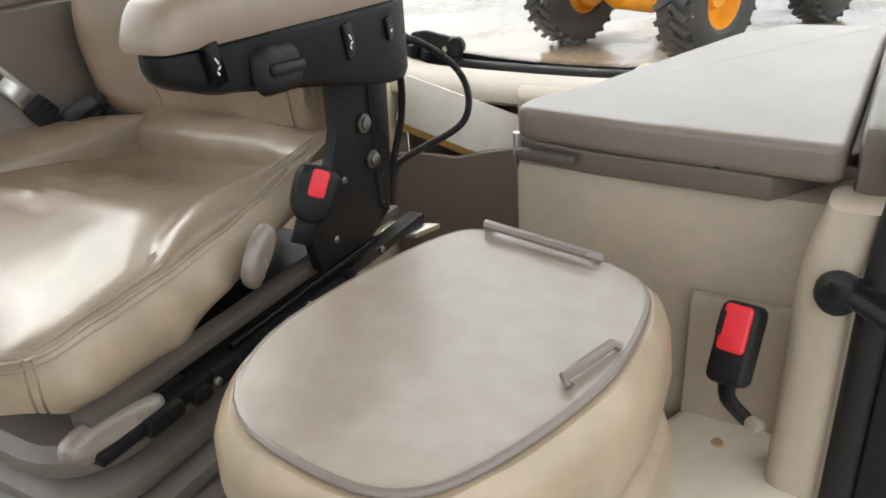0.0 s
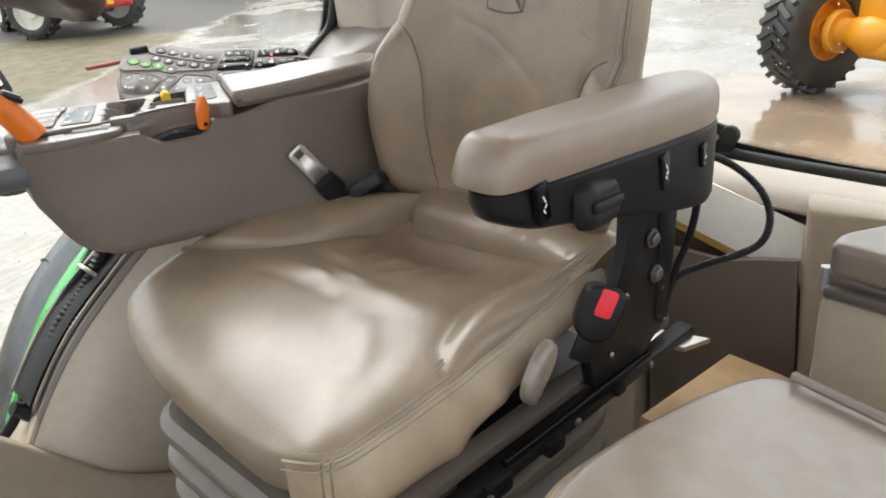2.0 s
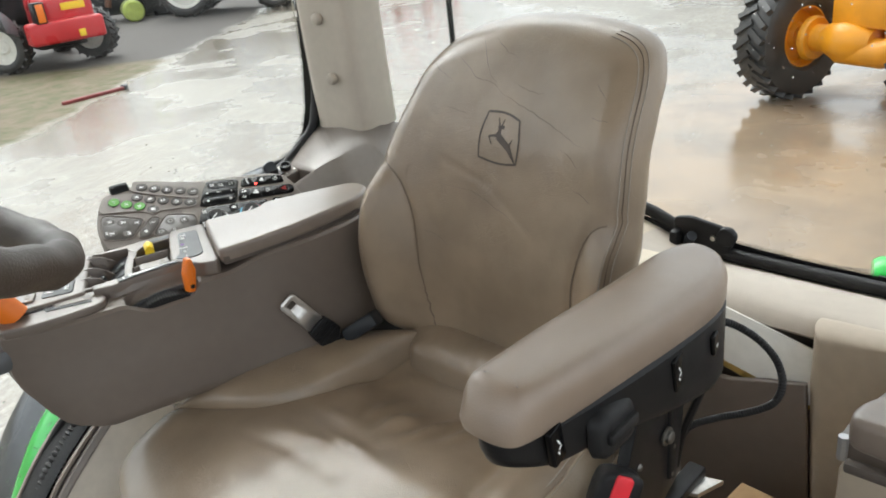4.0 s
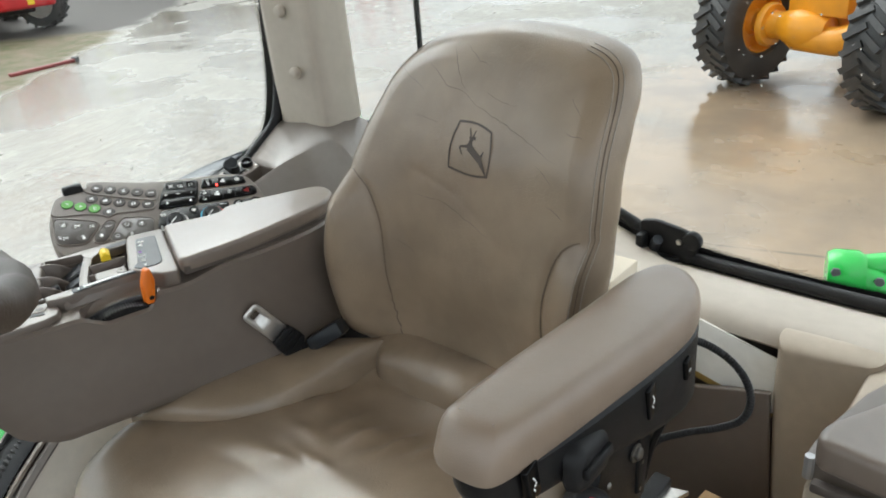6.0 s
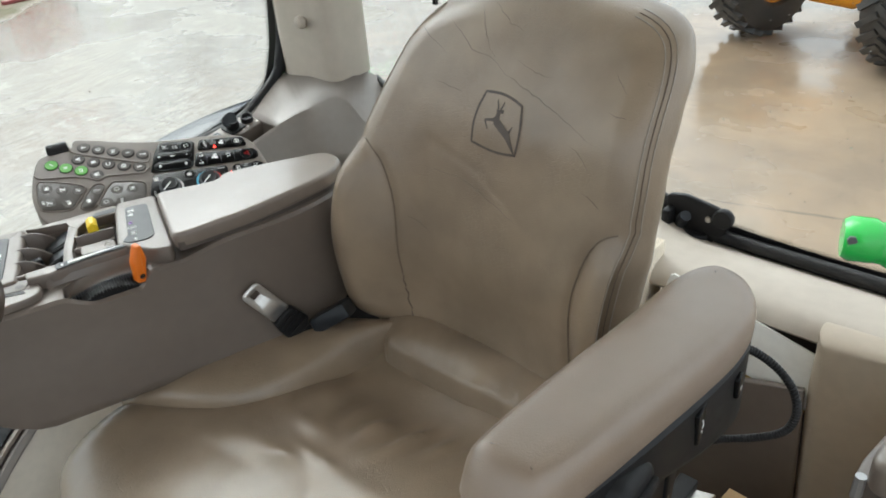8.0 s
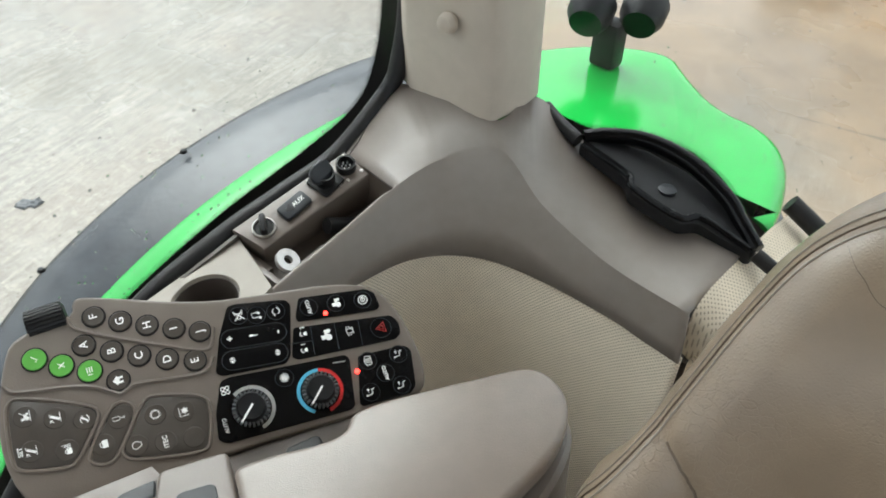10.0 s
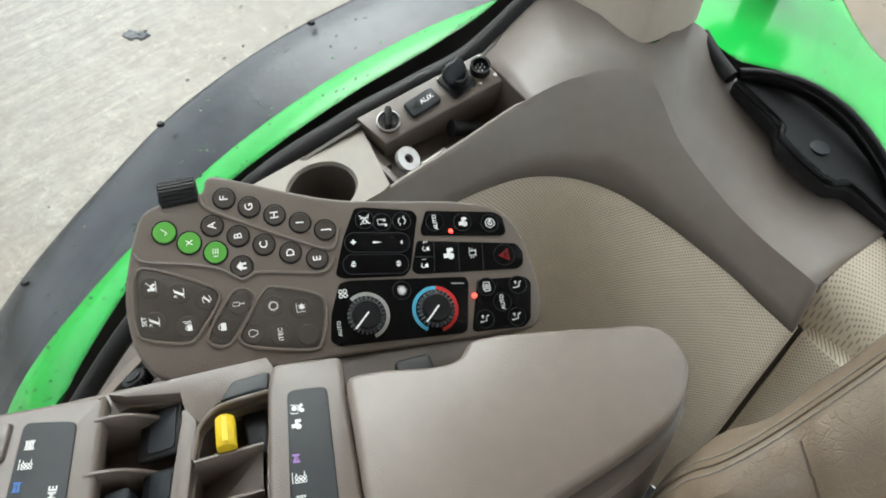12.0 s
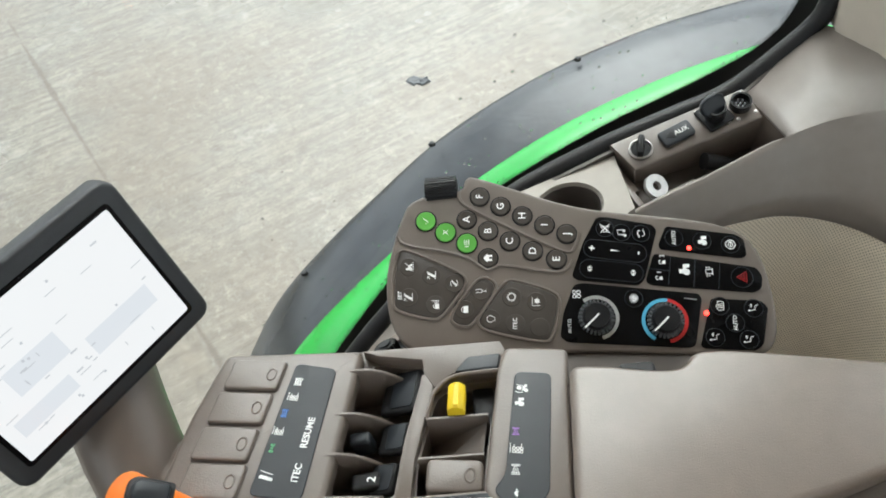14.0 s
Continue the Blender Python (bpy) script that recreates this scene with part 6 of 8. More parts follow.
lab = part("label", slab(rounded([(0.0405, 0.1518), (0.0362, 0.1240), (-0.0610, 0.1390), (-0.0685, 0.1465), (-0.0665, 0.1700), (-0.0560, 0.1780), (-0.0455, 0.1680)], 0.006), 0.806, 0.8072, 0.0005, 1), SLATE, ridge, "dark slate printed label")
scale_lab = part("label", slab(rounded([(-0.0560, 0.1790), (-0.0660, 0.1720), (-0.0668, 0.2200), (-0.0712, 0.2570), (-0.0575, 0.2575), (-0.0560, 0.2200)], 0.002), 0.8035, 0.8047, 0.0005, 1), SLATE, console, "dark slate speed scale")
for r, a, mat, name, size in ((0.0244, 0.1485, WHITE, "linkage", 1.25), (0.0125, 0.1515, WHITE, "tractor", 1.15), (-0.0120, 0.1570, PRINT_VIOLET, "numeral_five", 1.0), (-0.0262, 0.1585, WHITE, "valves", 1.35), (-0.0420, 0.1605, WHITE, "numeral_five", 1.3), (-0.0600, 0.1620, WHITE, "tortoise", 0.9)):
    icon(ridge, name, 0.8072, size, mat, -8 + 90 * (name not in ("linkage", "tractor", "tortoise")), (r, a), 0.00055)
icon(scale_lab, "tortoise", 0.8047, 0.9, WHITE, -8, (-0.0640, 0.2495))
bm = bmesh.new()
bm.faces.new([bm.verts.new((x, y, 0.8051)) for x, y in ((-0.0592, 0.2425), (-0.0650, 0.2430), (-0.0630, 0.2050), (-0.0612, 0.1765), (-0.0606, 0.1765), (-0.0592, 0.2050))])
part("wedge_mark", bm, WHITE, console)
drum = bmesh.new()
for i in range(24):
    f = i / 23
    a = 0.254 - 0.086 * f
    z = 0.758 + 0.018 * math.sin(math.pi * (0.08 + 0.84 * f))
    box(-0.1065, -0.0745, a - 0.0011, a + 0.0011, 0.752, z + 0.0022, 0, bm=drum)
    box(-0.1060, -0.0750, a - 0.0019, a + 0.0019, 0.752, z, 0, bm=drum)
tagged(part("ribbed_drum", drum, BLACK, console, "black ribbed drum", smooth=False), kind="stuff")
def drum_top(a):
    return 0.764 + 0.0150 * max(0.0, math.sin(math.pi * min(1.0, max(0.0, 0.266 - a) / 0.138))) ** 0.7


# teeth of the black drum, coloured grey as if they caught the light
teeth = bmesh.new()
for i in range(26):
    a = 0.250 - 0.0030 * i
    box(-0.0905, -0.0860, a - 0.0008, a + 0.0008, drum_top(a) - 0.004, drum_top(a) + 0.0012, 0, bm=teeth)
tagged(part("drum_teeth", teeth, MACHINE_GREY, console, smooth=False), kind="stuff")
# the hollow that falls from the scale's rim to the drum
rows = []
for i in range(29):
    a = 0.272 - 0.116 * i / 28
    r0, z0 = next(((p.x, p.z) for p in arc_pts if p.y <= a), (-0.0662, 0.8045))
    r0 += 0.003
    low = drum_top(a) + 0.0005
    rows.append([Vector((r0 + (-0.0860 - r0) * f, a, z0 - 0.001 + (low - z0 + 0.001) * (1 - (1 - f) ** 2.1))) for f in [k / 9 for k in range(10)]])
part("hollow", rings(rows, closed=False, cap0=False, cap1=False), TAUPE, console, "smooth hollow above the speed drum", sharp=60)
lever = part("orange_lever", slab(rounded([(-0.006, -0.028), (0.005, -0.029), (0.008, 0.008), (0.002, 0.029), (-0.004, 0.028), (-0.009, 0.002)], 0.003), -0.007, 0.007, 0.003), ORANGE, console, "orange speed lever", Matrix.Translation((-0.104, 0.172, 0.797)) @ pose(0, 0, 0, 90, 0, -75) @ pose(0, 0, 0, 0, 0, -8) @ Matrix.Diagonal((1.0, 0.84, 1.0, 1)))
part("lever_screw", turned([(0.0, 0.0), (0.0035, 0.0), (0.0035, 0.001), (0.0, 0.001)], 12), BLACK, lever, m=pose(0.0, -0.018, 0.0068))
# front corner: slotted gate and the orange hand control
gate = part("lever_gate", slab(chaikin([(-0.050, 0.405), (-0.046, 0.310), (-0.056, 0.282), (-0.090, 0.276), (-0.106, 0.30), (-0.104, 0.400), (-0.080, 0.412)], 1), 0.782, 0.795, 0.003), TAUPE, console)
part("gate_slot", slab([(-0.0572, 0.3857), (-0.0598, 0.3421), (-0.0721, 0.3389), (-0.0792, 0.2972), (-0.0869, 0.2954), (-0.0766, 0.3503), (-0.0675, 0.3522), (-0.0665, 0.3796)], 0.7945, 0.7958, 0.0003, 1), BLACK_GLOSS, gate, "black zigzag lever slot")
part("gate_plate", slab(rounded([(-0.0480, 0.3380), (-0.0560, 0.2885), (-0.0625, 0.2870), (-0.0785, 0.2950), (-0.0715, 0.3370), (-0.0590, 0.3405)], 0.003), 0.7935, 0.7962, 0.001, 1), TAUPE, gate)
part("gate_mark", slab(rrect(0.008, 0.010, 0.004), 0, 0.0006, 0.0002, 1), TAUPE_DARK, gate, m=pose(-0.0692, 0.2993, 0.7960))
hand = part("hand_control", tube(spline([(0, 0, 0), (0.001, 0.010, 0.018), (0.002, 0.020, 0.034), (0.003, 0.028, 0.048)], 8), lambda f: 0.0160 * (1 - 0.12 * f) * (1.0 if f < 0.93 else math.sqrt(max(0.05, 1 - ((f - 0.93) / 0.07) ** 2))), 18, flat=0.85), ORANGE, console, "orange hand control lever", Matrix.Translation((-0.062, 0.386, 0.795)) @ Matrix.Diagonal((1.3, 1.3, 1.25, 1)))
THUMB = Matrix.Translation((0.0005, 0.0105, 0.0468)) @ pose(0, 0, 0, 30, 0, 0) @ Matrix.Diagonal((0.86, 0.86, 1.0, 1))
part("thumb_frame", slab(rounded([(-0.0085, -0.013), (0.0085, -0.013), (0.0095, 0.010), (0.0055, 0.0145), (-0.0055, 0.0145), (-0.0095, 0.010)], 0.003), -0.004, 0.0012, 0.001), BLACK, hand, "black button recess", THUMB)
part("thumb_button", slab(rounded([(-0.0065, -0.010), (0.0065, -0.010), (0.0072, 0.008), (0.004, 0.0115), (-0.004, 0.0115), (-0.0072, 0.008)], 0.003), -0.003, 0.0032, 0.0018), SLATE, hand, "black thumb button", THUMB)
part("grey_pod", box(-0.10, -0.02, 0.40, 0.47, 0.735, 0.772, 0.014), MACHINE_GREY, console, "grey plastic pod under the hand control")

# the whole top dips towards the front; the body's lower sides stay as they are
HINGE = Vector((-0.28, 0.19, 1.317))


def dip(ob, m, body_too):
    m = m @ ob.matrix_basis
    back = m.inverted()
    for v in ob.data.vertices:
        p = m @ v.co
        grow = 0.011 + 0.012 * smoothstep(-0.14, 0.11, p.y) + 0.005 * smoothstep(0.17, 0.29, p.y)
        if body_too:
            grow *= smoothstep(0.66, 0.75, p.z) * smoothstep(0.06, 0.13, p.y)
        v.co = back @ (HINGE + (1 + grow) * (p - HINGE))
    for c in ob.children:
        dip(c, m, body_too)


for ob in console.children:
    if ob.name.split(".")[0] != "lid_gap":
        dip(ob, Matrix(), ob is body)

# small parts in the gap behind the console
part("support_arm", box(0.05, 0.16, -0.02, 0.23, 0.735, 0.765, 0.010), TAUPE_DARK, console, "dark keypad support arm")
knurl = [((0.0118 if k % 2 else 0.0104) * math.cos(2 * math.pi * k / 40), (0.0118 if k % 2 else 0.0104) * math.sin(2 * math.pi * k / 40)) for k in range(40)]
knob = part("clamp_knob", slab(knurl, 0.0, 0.016, 0.0012, 1), BLACK, console, "black knurled clamp knob under the keypad", Matrix.Translation((0.117, 0.256, 0.732)) @ pose(0, 0, 0, -20, 25, 0))
part("knob_cap", turned([(0, 0.0155), (0.0062, 0.0155), (0.0056, 0.0175), (0, 0.0178)], 20), SLATE, knob)
part("clamp_stem", tube([(0.117, 0.256, 0.734), (0.114, 0.225, 0.742)], 0.006, 10), TAUPE_DARK, console)
part("gap_switch", slab(rrect(0.020, 0.030, 0.005), 0, 0.008, 0.003), BLACK, console, "black switch beside the lid", pose(0.052, 0.050, 0.766))

# ---- control keypad; its frame: x rearward, y outward ----
ku, kv, kn = Vector((-0.3878, -0.9217, -0.0078)), Vector((0.824, -0.3504, 0.4452)), Vector((-0.4131, 0.1662, 0.8954))
KP = Matrix(((ku.x, kv.x, kn.x, 0.5331), (ku.y, kv.y, kn.y, -0.1342), (ku.z, kv.z, kn.z, 0.8017), (0, 0, 0, 1)))
keypad = thing("control_keypad", KP, "taupe control keypad with lettered keys and two dials", "keypad")
kp_out = chaikin([(-0.118, 0.071), (-0.072, 0.073), (-0.070, 0.090), (-0.056, 0.088), (0.024, 0.058), (0.078, 0.051), (0.150, 0.042), (0.182, 0.024), (0.193, -0.035), (0.189, -0.068), (0.172, -0.076), (0.011, -0.071), (-0.098, -0.077), (-0.131, -0.062), (-0.142, -0.010), (-0.130, 0.045)], 2)
case = part("case", slab(kp_out, -0.030, 0.0, 0.0032, 4), KEYPAD_BROWN, keypad)
part("case_base", slab(inset([(p.x, p.y) for p in kp_out], 0.010), -0.045, -0.029, 0.006), TAUPE_DARK, keypad)


def face_panel(name, quad, mat, h=0.0012, soft=1, label=""):
    return part(name, slab(chaikin([Vector((*q, 0)) for q in quad], soft), -0.001, h, 0.0006, 2), mat, keypad, label)


# stepped levels: the two rows of lettered keys, and below them three fields of pictogram keys
def step_edge(pts, r=0.0016):
    part("raised_edge", tube(spline([(x, y, 0.0004) for x, y in pts], 6), r, 6), KEYPAD_BROWN, keypad)


step_edge([(-0.0761, 0.0742), (-0.0721, 0.0632), (-0.0482, 0.049), (-0.0096, 0.0292), (0.0195, 0.0162), (0.0275, 0.0215), (0.0308, 0.0331)])
step_edge([(-0.1303, 0.0324), (-0.1223, 0.0245), (-0.0869, 0.0177), (-0.0666, 0.0112), (-0.0575, 0.0050), (-0.0500, 0.0005), (-0.0434, 0.0025), (-0.0352, 0.0042), (0.0081, -0.002), (0.0199, 0.0012), (0.0245, 0.0085)])
for quad in ([(-0.1281, 0.0165), (-0.1228, 0.0189), (-0.075, -0.0029), (-0.0696, -0.0087), (-0.0734, -0.0173), (-0.0898, -0.0391), (-0.0953, -0.0427), (-0.1261, -0.0355), (-0.1317, -0.0296), (-0.1305, 0.0058)],
             [(-0.0517, -0.0078), (-0.045, -0.0113), (-0.0438, -0.0186), (-0.0629, -0.0458), (-0.069, -0.049), (-0.0785, -0.046), (-0.0805, -0.041), (-0.0587, -0.0102)],
             [(-0.0333, -0.0106), (-0.0264, -0.0104), (0.0066, -0.0207), (0.0117, -0.0289), (0.0041, -0.059), (-0.0014, -0.0627), (-0.0511, -0.0523), (-0.0567, -0.0465), (-0.055, -0.0418)]):
    face_panel("key_field", quad, KEY_BROWN, 0.0008, 1, "dark brown field of pictogram keys")
    part("field_edge", tube(chaikin([Vector((x, y, 0.0004)) for x, y in inset(quad, -0.0022)], 2), 0.0014, 6, closed=True), KEYPAD_BROWN, keypad)


def key(x, y, r, mat, h=0.0035, seg=18):
    """A round key in a dark groove."""
    k = part("key", turned([(0, -0.001), (r, -0.001), (r, h - 0.001), (r * 0.93, h - 0.0002), (r * 0.7, h * 0.92), (0, h * 0.85)], seg), mat, keypad, m=pose(x, y, 0) @ Matrix.Diagonal((1, 1, 0.5 if mat is not BLACK_GLOSS else 1, 1)))
    if mat is not BLACK_GLOSS:
        part("groove", turned([(0, 0.0002), (r + 0.0012, 0.0002), (r + 0.0012, 0.0010), (0, 0.0010)], seg), BLACK, k)
    else:
        part("key_rim", tube([(r * math.cos(2 * math.pi * i / 20), r * math.sin(2 * math.pi * i / 20), h - 0.0006) for i in range(20)], 0.0004, 5, closed=True), SLATE, k)
    return k


def char(k, text, size=0.009, h=0.0034, mat=None):
    letters("letter", text, size, mat or WHITE, k, pose(0, 0, h, 0, 0, 90), bold=0.0001)


for x, y, c in ((-0.0565, 0.0688, "F"), (-0.0378, 0.0592, "G"), (-0.0186, 0.0499, "H"), (0.0009, 0.041, "I"), (0.0201, 0.0324, "J"), (-0.0682, 0.0472, "A"), (-0.0491, 0.0361, "B"), (-0.0299, 0.0264, "C"), (-0.01, 0.0171, "D"), (0.0105, 0.0094, "E")):
    char(key(x, y, 0.0082, KEY_BROWN), c)
for x, y, c in ((-0.105, 0.0463, "check"), (-0.0871, 0.0355, "cross"), (-0.068, 0.025, "list")):
    icon(key(x, y, 0.0088, KEY_GREEN), c, 0.0031, 1.0)
icon(key(-0.0492, 0.011, 0.0082, KEY_BROWN), "home", 0.0031, 1.2)
for x, y, c in ((-0.1194, 0.0038, "implement"), (-0.099, -0.0041, "raise"), (-0.0789, -0.0115, "rotate"), (-0.1191, -0.0239, "raise"), (-0.0952, -0.0307, "lock_wave"), (-0.0553, -0.0187, "cyl"), (-0.0699, -0.035, "lock"),
                (-0.029, -0.0242, "gear"), (-0.0077, -0.0285, "leaf_gear"), (-0.047, -0.0434, "head"), (-0.0261, -0.0475, "iTEC"), (-0.0051, -0.051, "")):
    k = key(x, y, 0.0085, KEY_BROWN, 0.0024)
    if c == "iTEC":
        char(k, c, 0.0050, 0.0023)
    elif c:
        icon(k, c, 0.0021, 1.2, w=0.00052)
letters("letter", "SET", 0.0048, WHITE, keypad, pose(-0.1262, -0.0225, 0.0026, 0, 0, 90), bold=0.0001)
# ribbed thumbwheel on the front edge
tw = bmesh.new()
for i in range(26):
    a = 2 * math.pi * i / 26
    box(-0.0011, 0.0011, 0.0118, 0.0135, -0.014, 0.014, 0, bm=tw)
    tw.verts.ensure_lookup_table()
    bmesh.ops.rotate(tw, verts=tw.verts[-8:], cent=(0, 0, 0), matrix=Matrix.Rotation(a, 3, "Z"))
turned([(0, -0.015), (0.011, -0.015), (0.0125, -0.013), (0.0125, 0.013), (0.011, 0.015), (0, 0.015)], 26, bm=tw)
tagged(part("thumbwheel", tw, BLACK, keypad, "black ribbed thumbwheel", Matrix.Translation((-0.092, 0.078, -0.008)) @ pose(0, 0, 0, 0, 90, 5), smooth=False), kind="stuff")

# glossy black fields
for name, quad, lab in (("radio_field", [(0.0463, 0.0475), (0.0538, 0.0478), (0.0943, 0.0399), (0.0979, 0.0346), (0.0851, -0.0096), (0.0795, -0.0152), (0.0281, -0.01), (0.023, -0.0061), (0.0336, 0.0235)], "glossy black radio keys"),
                        ("lights_field", [(0.1056, 0.0381), (0.1641, 0.0298), (0.171, 0.0246), (0.172, 0.0105), (0.1673, 0.0080), (0.0992, 0.0172), (0.0985, 0.022)], "glossy black key field"),
                        ("lamp_field", [(0.0939, 0.0134), (0.1784, -0.0), (0.1831, -0.0078), (0.1816, -0.0186), (0.1751, -0.0222), (0.09, -0.015), (0.0856, -0.0112)], "glossy black lamp keys"),
                        ("climate_field", [(0.0246, -0.0138), (0.032, -0.0122), (0.1290, -0.0225), (0.1315, -0.0272), (0.1235, -0.0665), (0.1191, -0.0690), (0.0177, -0.064), (0.0116, -0.0591), (0.015, -0.0382)], "glossy black climate panel"),
                        ("vent_field", [(0.1389, -0.0267), (0.1799, -0.0293), (0.185, -0.0349), (0.1785, -0.0661), (0.1717, -0.0715), (0.1303, -0.0695), (0.1274, -0.067)], "glossy black air keys")):
    part(name, slab(rounded(quad, 0.003), -0.001, 0.001, 0.0006, 2), BLACK_GLOSS, keypad, lab)
for x, y, c, s in ((0.0533, 0.0365, "mute", 1.2), (0.0674, 0.0326, "note", 1.0), (0.084, 0.0315, "swap", 1.1), (0.1118, 0.027, "AUTO", 1), (0.1353, 0.0239, "tractor", 1.1), (0.1588, 0.0201, "steer", 1.1), (0.0745, -0.0267, "snow", 1.1),
                   (0.1455, -0.0337, "screen", 1.1), (0.1727, -0.0358, "seat_a", 1.1), (0.1567, -0.0483, "AUTO", 1), (0.1395, -0.0603, "seat_a", 1.1), (0.1667, -0.0624, "seat_a", 1.1)):
    k = key(x, y, 0.0076, BLACK_GLOSS, 0.0022, 18)
    if c == "AUTO":
        char(k, c, 0.0046, 0.0021)
    else:
        icon(k, c, 0.0019, s * 1.12)
for x, y, c, s in ((0.1001, 0.0062, "lamp", 1.0), (0.0968, -0.0079, "lamp", 1.0), (0.1184, -0.0015, "tractor", 1.35), (0.139, -0.0035, "beacon", 1.2), (0.0266, -0.0224, "fan", 1.1)):
    icon(keypad, c, 0.0011, s * 1.1, at=(x, y))
letters("letter", "2", 0.0055, WHITE, keypad, pose(0.1008, 0.0110, 0.0012, 0, 0, 90))
letters("letter", "1", 0.0055, WHITE, keypad, pose(0.0975, -0.0035, 0.0012, 0, 0, 90))
for a, b in (((0.108, 0.0105), (0.1045, -0.0145)), ((0.1285, 0.0075), (0.1255, -0.0165)), ((0.149, 0.0045), (0.146, -0.0185)), ((0.0875, 0.0), (0.107, -0.0025))):
    part("key_gap", strip([(*a, 0.0011), (*b, 0.0011)], 0.0007, (0, 0, 1), thick=0.0006), SLATE, keypad)
for (x0, y0), (x1, y1), cs in (((0.0401, 0.0188), (0.0818, 0.0133), "+-"), ((0.0356, 0.0006), (0.0785, -0.0045), "")):
    mid, ang = ((x0 + x1) / 2, (y0 + y1) / 2), math.degrees(math.atan2(y1 - y0, x1 - x0))
    outline = rrect(0.054, 0.0165, 0.008)
    bar_key = part("bar_key", slab(outline, 0, 0.0020, 0.0008, 2), BLACK_GLOSS, keypad, m=pose(*mid, 0, 0, 0, ang))
    part("key_rim", tube([(x, y, 0.0016) for x, y in outline], 0.0004, 5, closed=True), SLATE, bar_key)
    if cs:
        letters("letter", "+", 0.009, WHITE, bar_key, pose(-0.0195, 0, 0.0021, 0, 0, 90), bold=0.0002)
        letters("letter", "-", 0.009, WHITE, bar_key, pose(0.0195, 0, 0.0021, 0, 0, 90), bold=0.0002)
        icon(bar_key, "wedge", 0.0018, 1.1)
    else:
        for sx in (-0.0185, 0.0185):
            icon(bar_key, "bars", 0.0018, 0.9, at=(sx, 0))
hz = key(0.1659, -0.009, 0.0090, BLACK_GLOSS, 0.0024, 18)
part("warning_triangle", tube([(-0.0046, 0, 0), (0.0034, 0.0046, 0), (0.0034, -0.0046, 0)], 0.0006, 6, closed=True), PRINT_RED, hz, "red warning triangle", pose(0, 0, 0.0024))
part("warning_triangle", tube([(-0.0018, 0, 0), (0.0018, 0.0021, 0), (0.0018, -0.0021, 0)], 0.0005, 6, closed=True), PRINT_RED, hz, "red warning triangle", pose(0, 0, 0.0024))
for n, (x, y) in enumerate(((0.0425, -0.0430), (0.0995, -0.0460))):
    dial = part("dial", turned([(0, 0), (0.0125, 0), (0.0120, 0.008), (0.0105, 0.0105), (0.0, 0.010)], 34), BLACK, keypad, "black ribbed dial with a white pointer", pose(x, y, 0.001))
    arcs = ((-75, 125, SILVER),) if n == 0 else ((80, 240, PRINT_CYAN), (-80, 80, PRINT_RED))
    for a0, a1, mat in arcs:
        part("scale_arc", strip([(0.0178 * math.cos(radians(a0 + (a1 - a0) * i / 24)), 0.0178 * math.sin(radians(a0 + (a1 - a0) * i / 24)), 0.0003) for i in range(25)], 0.0030, (0, 0, 1), thick=0.0006), mat, dial)
    ribs = bmesh.new()
    for i in range(26):
        a = 2 * math.pi * i / 26
        box(0.0118, 0.0152, -0.0009, 0.0009, 0.0, 0.0062, 0, bm=ribs)
        ribs.verts.ensure_lookup_table()
        bmesh.ops.rotate(ribs, verts=ribs.verts[-8:], cent=(0, 0, 0), matrix=Matrix.Rotation(a, 3, "Z"))
    part("dial_ribs", ribs, MACHINE_GREY, dial, smooth=False)
    part("pointer", box(-0.0150, 0.002, -0.0008, 0.0008, 0.0100, 0.0110, 0.0003), WHITE, dial, m=pose(0, 0, 0, 0, 0, 45))
letters("letter", "AUTO", 0.0044, WHITE, keypad, pose(0.0200, -0.0501, 0.0012, 0, 0, 90))
part("scale_tick", strip([(0.1165, -0.0265, 0.0012), (0.1270, -0.0280, 0.0012)], 0.0009, (0, 0, 1), thick=0.0004), SILVER, keypad)
for x, y in ((0.1241, 0.0178), (0.1343, -0.0396)):
    part("led", turned([(0, 0), (0.0021, 0), (0.0018, 0.001), (0, 0.0014)], 12), LED, keypad, "lit red indicator", pose(x, y, 0.0008))

# ---- screen on its arm ----
T, R, B = Vector((0.631, 0.181, 0.950)), Vector((0.599, 0.143, 0.813)), Vector((0.488, 0.301, 0.800))
sx, sy = (R - B).normalized(), None
sn = (R - B).cross(T - R).normalized()
if sn.x > 0:
    sn = -sn
sy = sn.cross(sx)
mid = (T + B) / 2
MON = Matrix(((sx.x, sy.x, sn.x, mid.x), (sx.y, sy.y, sn.y, mid.y), (sx.z, sy.z, sn.z, mid.z), (0, 0, 0, 1)))
W, Hh = (R - B).length, (T - R).length
monitor = thing("display_screen", MON, "black-framed touch display with a bright white page", "screen")
part("frame", slab(rrect(W, Hh, 0.012), -0.026, 0.0, 0.005), BEZEL, monitor)
part("rim", slab(rrect(W * 0.86, Hh * 0.80, 0.004), 0.0, 0.0014, 0.0006, 1), BLACK_GLOSS, monitor)
scr = part("panel", slab(rrect(W * 0.82, Hh * 0.745, 0.002), 0.001, 0.0022, 0.0002, 1), SCREEN, monitor, "glowing white page with faint marks")
random.seed(4)
for k in range(46):
    w, h = random.choice(((0.006, 0.0014), (0.002, 0.002), (0.010, 0.0007), (0.004, 0.001), (0.0008, 0.004)))
    part("screen_mark", box(-w / 2, w / 2, -h / 2, h / 2, 0, 0.0002, 0), SCREEN_INK, scr, m=pose(random.uniform(-0.07, 0.07), random.uniform(-0.045, 0.045), 0.0023), smooth=False)
